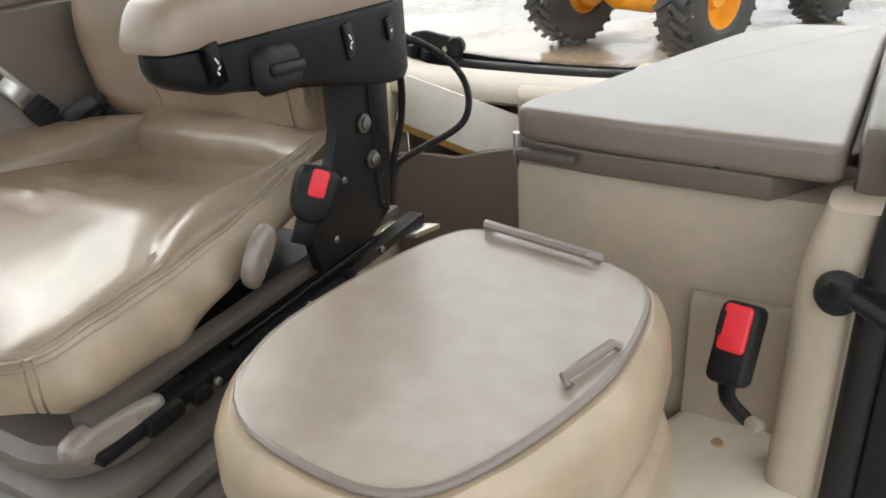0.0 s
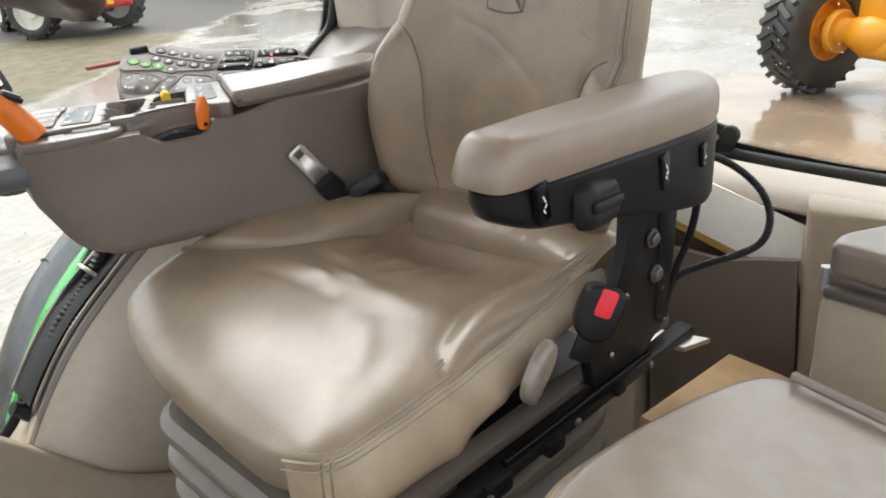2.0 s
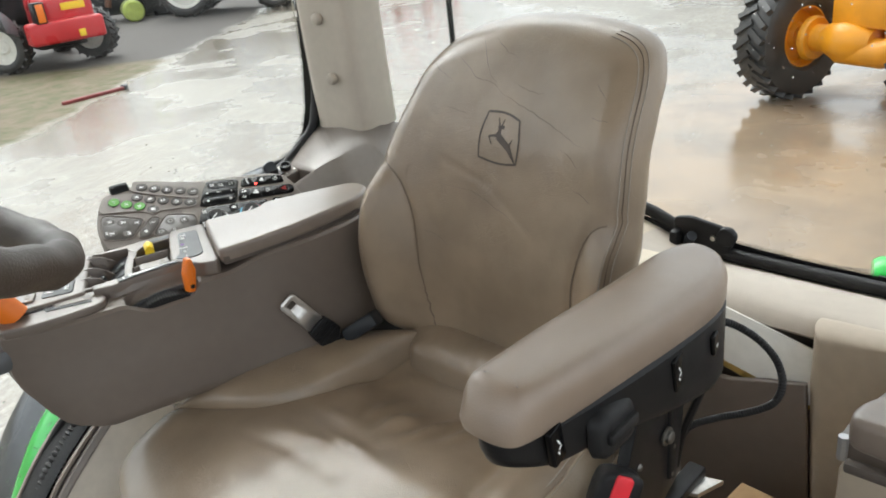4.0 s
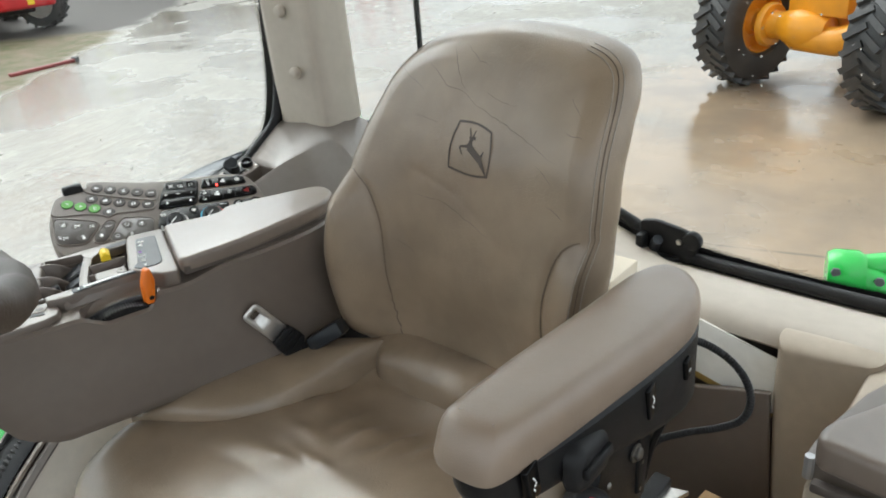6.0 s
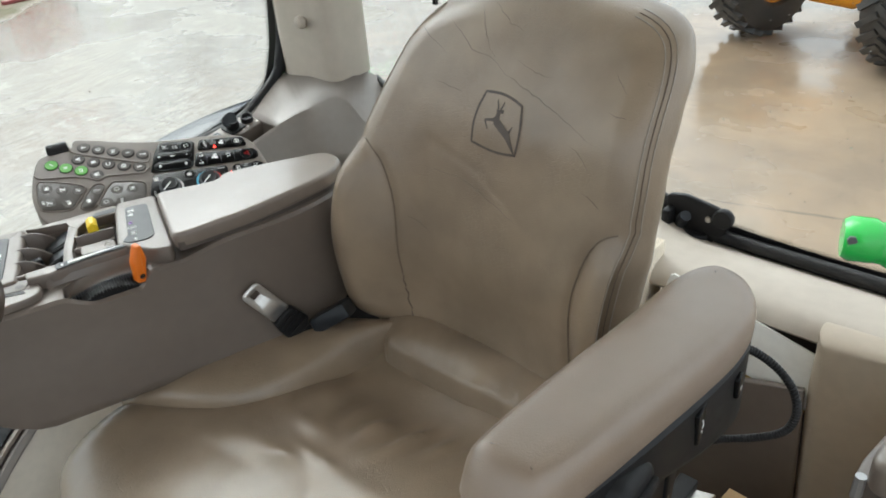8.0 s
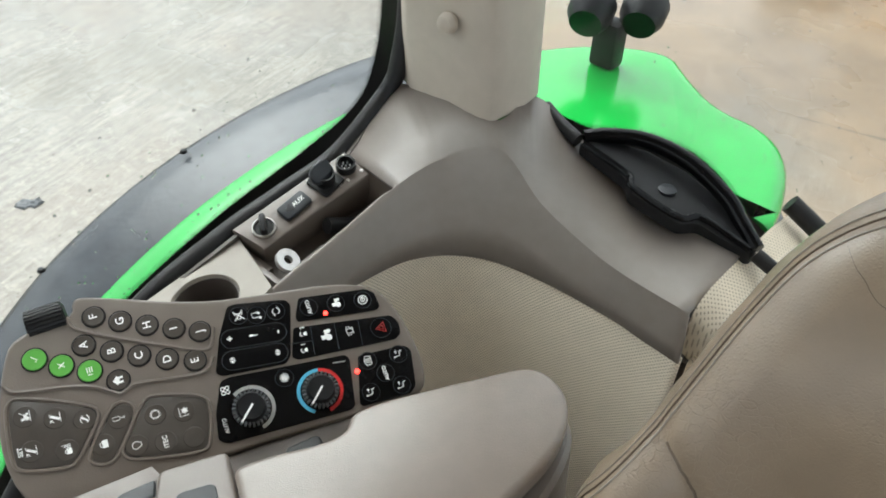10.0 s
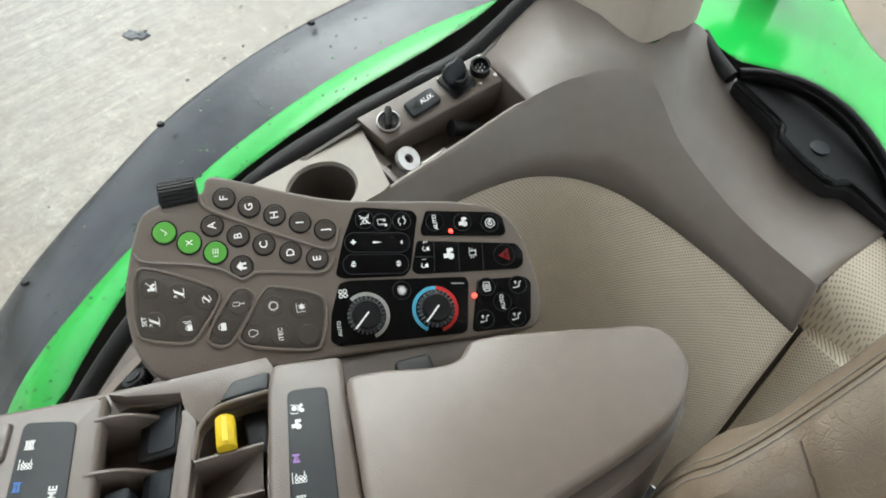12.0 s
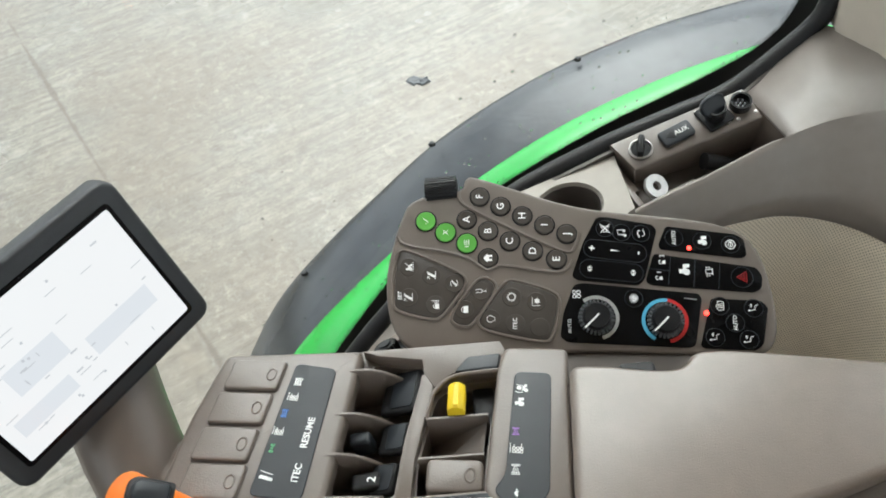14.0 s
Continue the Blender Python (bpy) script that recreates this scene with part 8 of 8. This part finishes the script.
b2 = thing("belt_buckle", Matrix.Translation((-0.752, -0.205, 0.478)) @ pose(0, 0, 0, 62, 0, 160) @ pose(0, 0, 0, 0, 0, 6), "black seat belt buckle with a large red button", "buckle")
part("casing", slab(rrect(0.042, 0.088, 0.010), -0.022, 0.006, 0.006), BLACK, b2)
part("button", slab(rrect(0.030, 0.050, 0.005), 0.004, 0.012, 0.003), RED_BUTTON, b2, "glossy red release button", pose(0.001, 0.016, 0))
part("slot", box(-0.017, -0.010, 0.006, 0.032, 0.0045, 0.0128, 0.001), BLACK, b2)
part("stalk", tube(spline([(0, -0.04, -0.008), (0.004, -0.058, -0.012), (0.02, -0.075, -0.03)], 6), 0.016, 10, flat=0.5), BLACK, b2)
part("anchor_bolt", turned([(0, 0), (0.010, 0), (0.009, 0.006), (0, 0.007)], 14), STEEL, b2, m=pose(0.035, -0.075, -0.02))

# ---- fenders outside the glass ----
FEN = spline([(0, 0.42, -0.30), (0, 0.33, -0.06), (0, 0.23, 0.142), (0, 0.15, 0.275), (0, 0.086, 0.352), (0, 0.0, 0.425), (0, -0.084, 0.486), (0, -0.20, 0.562), (0, -0.34, 0.618), (0, -0.48, 0.648), (0, -0.62, 0.660), (0, -0.80, 0.655), (0, -1.0, 0.62), (0, -1.2, 0.55)], 6)
fender = thing("rear_fender", None, "wet green tractor fender with a black outer edge", "fender")
bm = rings([[(0.835, p.y, p.z - 0.03), (0.840, p.y, p.z + 0.004), (0.87, p.y, p.z + 0.010), (0.905, p.y, p.z + 0.006), (0.925, p.y, p.z - 0.004), (0.93, p.y, p.z - 0.03)] for p in FEN], closed=False)
part("green_shell", bm, GREEN_PAINT, fender, "glossy wet green paint")
bm = rings([[(0.925, p.y, p.z - 0.006), (0.98, p.y, p.z + 0.0), (1.035, p.y, p.z - 0.004), (1.055, p.y, p.z - 0.014), (1.065, p.y, p.z - 0.06), (1.06, p.y, p.z - 0.12)] for p in FEN], closed=False)
part("extension", bm, FENDER_BLACK, fender, "wet black plastic extension")
rear_out = chaikin([(0.93, -0.70), (0.92, -1.02), (0.83, -1.17), (0.70, -1.25), (0.63, -1.19), (0.54, -1.13), (0.46, -1.13), (0.40, -1.09), (0.355, -1.00), (0.335, -0.90), (0.33, -0.89), (0.55, -0.885), (0.84, -0.88)], 2)
part("rear_shell", slab(rear_out, 0.56, 0.632, 0.03, 4), GREEN_PAINT, fender, "glossy wet green paint")
part("rear_lower", slab(inset([(p.x, p.y) for p in rear_out], -0.03), 0.40, 0.52, 0.02), MACHINE_GREY, fender)
for y in (0.06, -0.18, -0.42):
    part("rivet", turned([(0, 0), (0.006, 0), (0.004, 0.004), (0, 0.005)], 10), BLACK, fender, m=pose(1.03, y, next(p.z for p in FEN if p.y <= y) + 0.0))
solid("tractor_wheel", turned([(0.55, -0.26), (0.78, -0.25), (0.84, -0.20), (0.85, 0.0), (0.84, 0.20), (0.78, 0.25), (0.55, 0.26)], 60), TYRE, "large black tractor tyre under the fender", "wheel", Matrix.Translation((0.93, -0.60, -0.60)) @ pose(0, 0, 0, 0, 90, 0))
lamp = thing("work_lamp", pose(0.758, -1.105, 0.632), "black rain-spotted twin work lamp on the fender", "lamp")
part("stem", box(-0.028, 0.022, -0.02, 0.02, 0, 0.085, 0.008), BLACK, lamp)
for x, y in ((0.026, 0.026), (-0.040, -0.034)):
    part("lamp_head", turned([(0, -0.045), (0.034, -0.040), (0.046, -0.015), (0.048, 0.02), (0.040, 0.034), (0, 0.042)], 28), BLACK, lamp, m=Matrix.Translation((x, y, 0.100)) @ pose(0, 0, 0, 70, 0, 20) @ Matrix.Scale(0.84, 4))
# rear linkage, seen low through the rear window
hitch = thing("hitch_link", Matrix.Translation((-0.055, -2.55, -0.195)) @ pose(0, 0, 0, 0, 0, 20), "bright green cast tractor linkage", "linkage")
part("lobe", turned([(0, -0.07), (0.07, -0.065), (0.085, -0.04), (0.085, 0.04), (0.07, 0.065), (0, 0.07)], 26), GREEN_PAINT, hitch, m=Matrix.Translation((0.07, 0, -0.03)) @ pose(0, 0, 0, 0, 90, 0))
part("arm", tube([(0.10, 0, -0.05), (-0.02, 0, -0.06), (-0.16, 0.02, -0.13), (-0.40, 0.05, -0.20)], 0.06, 14), GREEN_PAINT, hitch)
part("upper_lobe", tube([(0.0, -0.03, -0.02), (-0.06, -0.03, 0.0), (-0.12, -0.03, -0.06)], 0.05, 12), GREEN_PAINT, hitch)
part("base", box(-0.5, 0.3, -0.1, 0.5, -1.255, -0.24, 0.03), MACHINE_GREY, hitch)
for x, y, z in ((0.11, 0.07, 0.0), (-0.04, 0.06, -0.03)):
    part("bolt", turned([(0, 0), (0.018, 0), (0.018, 0.012), (0, 0.013)], 6), MACHINE_GREY, hitch, m=Matrix.Translation((x, y, z)) @ pose(0, 0, 0, -90, 0, 0))


# ---- machines standing in the yard ----
def lugged_wheel(name, parent, m, radius, width, rim_r, rim_mat, lugs=22, lug_h=0.05, chunky=False):
    """A tyre with angled lugs, and a dished rim, about x."""
    w = width / 2
    tyre = part(name, turned([(rim_r * 0.96, -w * 0.80), (rim_r * 1.12, -w), (radius * 0.86, -w * 1.02), (radius * 0.96, -w * 0.86), (radius, -w * 0.5), (radius, w * 0.5), (radius * 0.96, w * 0.86), (radius * 0.86, w * 1.02), (rim_r * 1.12, w), (rim_r * 0.96, w * 0.80)], 40), TYRE, parent, m=m @ pose(0, 0, 0, 0, 90, 0))
    tread = bmesh.new()
    for i in range(lugs):
        for side in (-1, 1):
            n0 = len(tread.verts)
            box(radius * 0.93, radius + lug_h, -0.032 * radius / 0.7, 0.032 * radius / 0.7, -w * 0.02, w * 0.98, 0, bm=tread)
            tread.verts.ensure_lookup_table()
            vs = tread.verts[n0:]
            bmesh.ops.rotate(tread, verts=vs, cent=(radius, 0, 0), matrix=Matrix.Rotation(radians(35), 3, "X"))
            if side < 0:
                for v in vs:
                    v.co.z = -v.co.z
            bmesh.ops.rotate(tread, verts=vs, cent=(0, 0, 0), matrix=Matrix.Rotation(2 * math.pi * (i + (0.5 if side < 0 else 0)) / lugs, 3, "Z"))
    part("tread", tread, TYRE, tyre, smooth=False)
    rim = part("rim", turned([(0, -w * 0.5), (rim_r * 0.35, -w * 0.55), (rim_r * 0.45, -w * 0.3), (rim_r * 0.85, -w * 0.25), (rim_r * 0.96, -w * 0.86), (rim_r, -w * 0.86), (rim_r, w * 0.86), (rim_r * 0.96, w * 0.86), (rim_r * 0.85, w * 0.45), (rim_r * 0.45, w * 0.40), (rim_r * 0.35, w * 0.65), (0, w * 0.7)], 36), rim_mat, tyre)
    return tyre


GZ = -1.45
loader = thing("wheel_loader", Matrix.Translation((2.10, -9.30, GZ)) @ pose(0, 0, 0, 0, 0, -19), "yellow wheel loader parked on the wet concrete", "loader")
for x in (-0.98, 0.98):
    lugged_wheel("wheel", loader, pose(x, 0, 0.76), 0.72, 0.50, 0.36, MACHINE_YELLOW, 26, 0.03)
    lugged_wheel("wheel", loader, pose(x, -2.9, 0.76), 0.72, 0.50, 0.36, MACHINE_YELLOW, 26, 0.03)
part("axle", tube([(-0.75, 0, 0.74), (-0.42, 0, 0.72), (-0.25, 0.02, 0.66), (0.25, 0.02, 0.66), (0.42, 0, 0.76), (0.75, 0, 0.75)], 0.165, 14), MACHINE_YELLOW, loader, "yellow front axle")
part("differential", turned([(0, -0.34), (0.15, -0.32), (0.22, -0.16), (0.25, 0), (0.22, 0.16), (0.15, 0.32), (0, 0.34)], 24), MACHINE_YELLOW, loader, "", pose(0.18, 0.0, 0.76, 0, 90, 0))
for x in (-0.66, 0.66):
    part("hub_flange", turned([(0.12, -0.05), (0.24, -0.05), (0.26, -0.02), (0.26, 0.03), (0.18, 0.05), (0.12, 0.05)], 24), MACHINE_YELLOW, loader, "", pose(x, 0, 0.75, 0, 90, 0))
part("articulation", box(-0.25, 0.25, -0.9, -0.15, 0.70, 1.02, 0.06), MACHINE_YELLOW, loader)
part("chassis", box(-0.38, 0.38, -3.6, 0.10, 0.92, 1.35, 0.05), MACHINE_YELLOW, loader)
part("bonnet", box(-0.75, 0.75, -4.6, -2.2, 1.0, 2.1, 0.12), MACHINE_YELLOW, loader)
part("cab", box(-0.72, 0.72, -2.2, -0.7, 1.2, 3.0, 0.10), MACHINE_GREY, loader)


def pipe_run(name, pts, r, mat, parent, label="", n=10):
    return part(name, tube(spline(pts, 6), r, n), mat, parent, label)


tele = thing("telehandler", Matrix.Translation((19.85, -7.45, GZ)) @ pose(0, 0, 0, 0, 0, -95), "red telehandler with grey-rimmed wheels at the verge", "telehandler")
for x, y in ((-0.95, 0.0), (0.95, 0.0), (-0.95, 2.7), (0.95, 2.7)):
    lugged_wheel("wheel", tele, pose(x * 1.08, y, 0.63, 0, 0, 40 if y < 1 else 0), 0.60, 0.42, 0.39, RIM_WHITE, 18, 0.03)
    part("mudguard", tube([(x, y + 0.74 * math.sin(radians(a)), 0.66 + 0.74 * math.cos(radians(a))) for a in range(-70, 75, 12)], 0.26, 8, flat=0.12), MACHINE_GREY, tele)
part("engine_cover", slab(rrect(1.15, 1.55, 0.16, 5), 0.70, 1.60, 0.10), MACHINE_RED, tele, "bright red engine cover", pose(0.34, -0.15, 0))
part("rear_block", slab(rrect(1.70, 0.50, 0.10, 5), 0.62, 1.12, 0.08), MACHINE_RED, tele, "red counterweight", pose(0.10, -1.05, 0))
part("chassis", box(-0.55, 0.55, -1.0, 3.2, 0.50, 0.92, 0.05), BLACK, tele)
cab = part("cab", slab(rrect(0.90, 1.35, 0.14, 5), 0.9, 2.05, 0.10), BLACK_GLOSS, tele, "dark glazed cab", pose(-0.50, 1.50, 0))
part("cab_roof", slab(rrect(0.98, 1.45, 0.16, 5), 2.05, 2.22, 0.07), MACHINE_RED, tele, "", pose(-0.50, 1.50, 0))
for x, y in ((-0.94, 0.84), (-0.06, 0.84), (-0.94, 2.16), (-0.06, 2.16)):
    part("cab_post", box(x - 0.04, x + 0.04, y - 0.04, y + 0.04, 0.9, 2.08, 0.01), MACHINE_RED, tele)
part("boom", box(-0.02, 0.34, -0.9, 4.4, 1.62, 2.00, 0.05), MACHINE_RED, tele)
part("boom_head", box(-0.06, 0.38, 4.3, 4.7, 0.9, 1.95, 0.05), MACHINE_GREY, tele)
part("tail_light", box(-0.50, -0.34, -1.32, -1.26, 1.12, 1.52, 0.02), ORANGE, tele, "orange tail light")
part("lamp_plate", box(-0.56, -0.30, -1.28, -1.00, 1.08, 1.56, 0.02), BLACK, tele)
part("number_board", box(0.15, 0.70, -0.96, -0.92, 1.30, 1.46, 0.01), YELLOW, tele, "plain yellow board")
part("warning_mark", box(0.30, 0.45, -1.33, -1.29, 0.70, 0.86, 0.01), YELLOW, tele)

blue = thing("blue_tractor", Matrix.Translation((25.57, -14.87, GZ)) @ pose(0, 0, 0, 0, 0, 135), "blue tractor with white-rimmed wheels far across the yard", "tractor")
for x, y, r, rr, w in ((-0.95, 0, 0.95, 0.69, 0.5), (0.95, 0, 0.95, 0.69, 0.5), (-0.90, 3.0, 0.78, 0.58, 0.42), (0.90, 3.0, 0.78, 0.58, 0.42)):
    lugged_wheel("wheel", blue, pose(x, y, r + 0.03), r, w, rr, RIM_WHITE, 20, 0.05)
part("bonnet", slab(rrect(0.86, 2.7, 0.18, 5), 1.50, 2.15, 0.14), MACHINE_BLUE, blue, "bright blue bonnet", pose(0, 2.45, 0))
part("grille", box(-0.40, 0.40, 3.74, 3.82, 1.50, 2.05, 0.03), BLACK, blue)
part("chassis", box(-0.36, 0.36, -0.5, 3.6, 0.70, 1.50, 0.06), BLACK, blue, "black engine and gearbox")
part("fuel_tank", slab(rrect(0.50, 1.1, 0.14, 5), 0.55, 1.20, 0.10), BLACK, blue, "", pose(0.62, 1.25, 0))
part("fuel_tank", slab(rrect(0.50, 1.1, 0.14, 5), 0.55, 1.20, 0.10), GREEN_DARK, blue, "dark green tank", pose(-0.62, 1.25, 0))
part("cab", slab(rrect(1.55, 1.5, 0.18, 5), 1.50, 2.75, 0.10), BLACK_GLOSS, blue, "dark glazed cab", pose(0, 0.25, 0))
part("cab_roof", slab(rrect(1.65, 1.65, 0.2, 5), 2.75, 2.95, 0.08), MACHINE_BLUE, blue, "", pose(0, 0.25, 0))
for x in (-0.95, 0.95):
    part("mudguard", tube([(x, 1.08 * math.sin(radians(a)), 0.98 + 1.08 * math.cos(radians(a))) for a in range(-70, 80, 10)], 0.27, 8, flat=0.16), BLACK, blue, "black rear mudguard")
    part("front_mudguard", tube([(x, 3.0 + 0.88 * math.sin(radians(a)), 0.81 + 0.88 * math.cos(radians(a))) for a in range(-60, 70, 10)], 0.22, 8, flat=0.14), BLACK, blue)
    part("step", box(x - 0.15, x + 0.15, 0.95, 1.45, 0.42, 0.48, 0.01), MACHINE_GREY, blue)
for x in (-0.55, 0.55):
    pipe_run("loader_arm", [(x, 0.9, 2.0), (x, 2.4, 2.05), (x, 4.0, 1.5), (x, 5.0, 0.7)], 0.09, BLACK, blue, "black loader arm")
part("loader_carriage", box(-0.75, 0.75, 4.95, 5.15, 0.25, 1.05, 0.03), BLACK, blue)

mower = thing("rusty_implement", Matrix.Translation((28.6, -13.3, GZ)) @ pose(0, 0, 0, 0, 0, 55), "rust-brown folded implement behind the telehandler", "implement")
part("drum", turned([(0, -1.2), (0.40, -1.2), (0.44, -1.05), (0.44, 1.05), (0.40, 1.2), (0, 1.2)], 22), BLACK, mower, "dark drum", Matrix.Translation((0, 0.3, 0.62)) @ pose(0, 0, 0, 0, 90, 0))
part("frame", box(-1.6, 1.6, -0.55, -0.35, 1.00, 1.30, 0.03), RUST, mower)
for x in (-1.5, -0.6, 0.4, 1.4):
    pipe_run("arm", [(x - 0.5, -0.45, 2.6), (x, 0.2, 1.9), (x + 0.4, 0.7, 1.2), (x + 0.6, 0.8, 0.5)], 0.11, RUST, mower)
    part("bracket", box(x - 0.06, x + 0.06, -0.5, 0.4, 0.0, 1.05, 0.02), BLACK, mower)
part("hood", slab(rrect(2.6, 0.9, 0.2, 5), 1.30, 1.75, 0.12), RUST, mower, "faded brown hood", pose(0.2, 0.15, 0, 0, 8, 0))
part("cylinder", tube([(-1.2, -0.6, 1.5), (1.0, -0.7, 2.3)], 0.08, 10), MACHINE_GREY, mower)
lime = thing("lime_drum", Matrix.Translation((26.9, -13.2, GZ)), "small yellow-green drum lying on the gravel", "drum")
part("shell", turned([(0, -0.45), (0.30, -0.45), (0.36, -0.38), (0.36, 0.38), (0.30, 0.45), (0, 0.45)], 24), LIME, lime, "", Matrix.Translation((0, 0, 0.36)) @ pose(0, 0, 0, 90, 0, 70))
part("band", turned([(0.362, -0.05), (0.378, -0.05), (0.378, 0.05), (0.362, 0.05)], 24), MACHINE_GREY, lime, "", Matrix.Translation((0, 0, 0.36)) @ pose(0, 0, 0, 90, 0, 70))
roller = thing("black_roller", Matrix.Translation((27.6, -14.6, GZ)) @ pose(0, 0, 0, 0, 0, 25), "black roller implement standing on the gravel", "implement")
part("drum", turned([(0, -0.8), (0.45, -0.8), (0.48, -0.7), (0.48, 0.7), (0.45, 0.8), (0, 0.8)], 22), TYRE, roller, "", Matrix.Translation((0, 0, 0.48)) @ pose(0, 0, 0, 0, 90, 0))
part("frame", box(-0.95, 0.95, -0.06, 0.06, 0.85, 1.05, 0.02), BLACK, roller)
for x in (-0.9, 0.9):
    part("side_plate", box(x - 0.03, x + 0.03, -0.20, 0.20, 0.30, 1.0, 0.01), BLACK, roller)

harrow = thing("red_implement", Matrix.Translation((21.6, -21.3, GZ)) @ pose(0, 0, 0, 0, 0, 60), "orange-red farm implement standing beyond the concrete", "implement")
part("frame", box(-1.6, 1.6, -0.4, 0.4, 0.75, 1.05, 0.05), MACHINE_RED, harrow)
part("headstock", box(-0.35, 0.35, -0.9, -0.4, 0.6, 1.7, 0.05), MACHINE_RED, harrow)
for x in (-1.5, -0.5, 0.5, 1.5):
    pipe_run("arm", [(x, 0.3, 1.0), (x, 0.8, 1.6), (x, 1.4, 1.5), (x, 1.6, 0.4)], 0.10, MACHINE_RED, harrow)
for k in range(6):
    part("tine", tube([(-1.4 + 0.55 * k, -0.4, 0.8), (-1.4 + 0.55 * k, -0.7, 0.45), (-1.4 + 0.55 * k, -0.5, 0.0)], 0.05, 6), RUST, harrow)

# a hedge closes the yard behind the machines: limbs hung with clumps of small leaves
random.seed(23)
leaf_shape = [(-0.5, 0, 0), (0, -0.28, 0.06), (0.5, 0, 0), (0, 0.28, 0.06)]


def foliage(name, base, run, width, height, count, label):
    """A long bank of leaves, each a small bent blade, gathered in uneven clumps."""
    verts, faces = [], []
    a, b = Vector(base), Vector(run)
    side = Vector((-(b - a).y, (b - a).x, 0)).normalized()
    clumps = []
    for _ in range(count // 40):
        f = random.random()
        top = height * (0.62 + 0.38 * noise.noise(Vector((f * 9, 1.7, 0.4))))
        clumps.append(a.lerp(b, f) + side * random.gauss(0, width * 0.35) + Vector((0, 0, random.uniform(0.05, 1.0) ** 0.8 * top)))
    for c in clumps:
        spread = random.uniform(0.25, 0.55)
        for _ in range(40):
            m = Matrix.Translation(c + Vector((random.gauss(0, spread), random.gauss(0, spread), random.gauss(0, spread * 0.7)))) @ Euler((random.uniform(-1.2, 1.2), random.uniform(-1.2, 1.2), random.uniform(0, 6.3))).to_matrix().to_4x4() @ Matrix.Scale(random.uniform(0.08, 0.17), 4)
            n0 = len(verts)
            verts += [m @ Vector(p) for p in leaf_shape]
            faces += [(n0, n0 + 1, n0 + 2), (n0, n0 + 2, n0 + 3)]
    me = bpy.data.meshes.new(name)
    me.from_pydata(verts, [], faces)
    me.materials.append(FOLIAGE)
    return tagged(new(name, me), label, "hedge", kind="stuff")


foliage("hedge", (33.0, 2.0, GZ), (33.5, -17.0, GZ), 0.9, 3.2, 16000, "dense green hedge behind the parked machines")
foliage("hedge", (33.5, -17.0, GZ), (27.0, -33.0, GZ), 0.9, 3.0, 14000, "dense green hedge at the far side of the yard")

trailer = thing("flat_trailer", Matrix.Translation((8.0, -22.5, GZ)) @ pose(0, 0, 0, 0, 0, -62), "grey steel trailer parked at the far side", "trailer")
part("bed", box(-1.2, 1.2, -3.0, 3.0, 0.8, 1.05, 0.03), MACHINE_GREY, trailer)
for x, y in ((-1.1, -0.6), (1.1, -0.6), (-1.1, 0.6), (1.1, 0.6)):
    lugged_wheel("wheel", trailer, pose(x, y, 0.45), 0.44, 0.30, 0.24, MACHINE_GREY, 14, 0.02)
part("headboard", box(-1.2, 1.2, 2.9, 3.0, 1.0, 1.9, 0.03), MACHINE_GREY, trailer)
bar = thing("red_beam", Matrix.Translation((14.45, -5.85, GZ)) @ pose(0, 0, 0, 0, 0, 4), "red painted steel beam lying on the ground", "beam")
part("web", box(-0.05, 0.05, -0.62, 0.62, 0.0, 0.06, 0.012), RED_FADED, bar)
part("end_plate", box(-0.09, 0.09, -0.68, -0.62, 0.0, 0.09, 0.01), MACHINE_GREY, bar)
rag_out = [(0.075 * math.cos(q) * (1 + 0.5 * noise.noise(Vector((2.2 * math.cos(q), 2.2 * math.sin(q), 4)))), 0.040 * math.sin(q) * (1 + 0.7 * noise.noise(Vector((2.6 * math.cos(q), 2.6 * math.sin(q), 9))))) for q in [2 * math.pi * k / 28 for k in range(28)]]
solid("rag", pillow(rag_out, [(0.0, 0.0), (0.002, 0.004), (0.008, 0.008)], lambda x, y, z, s: (x, y, max(0.0, z + z * 1.6 * noise.noise(Vector((x * 40, y * 40, 1))))), 0, 0, 6), MACHINE_GREY, "flattened blue-grey rag on the concrete", "rag", pose(4.08, -0.96, GZ, 0, 0, 60))

# ---- rain on the panes ----
random.seed(11)
bm = bmesh.new()


def drop(p, axis, r):
    n0 = len(bm.verts)
    bmesh.ops.create_icosphere(bm, subdivisions=1, radius=r)
    bm.verts.ensure_lookup_table()
    for v in bm.verts[n0:]:
        v.co[axis] *= 0.45
        v.co += p


for _ in range(420):
    y = random.uniform(-0.55, 0.30)
    zlow = next((p.z for p in FEN if p.y <= y), 0.66) + 0.02
    drop(Vector((0.8275, y, zlow + abs(random.gauss(0.0, 0.10)))), 0, random.choice((0.0008, 0.0012, 0.0016, 0.0022)))
for _ in range(380):
    x = random.uniform(-0.55, 0.6)
    drop(Vector((x, -0.871, random.uniform(0.66, 1.15))), 1, random.choice((0.0008, 0.0012, 0.0018)))
solid("rain_drops", bm, DROP, "clear rain drops on the cab panes", "rain drops", kind="stuff")
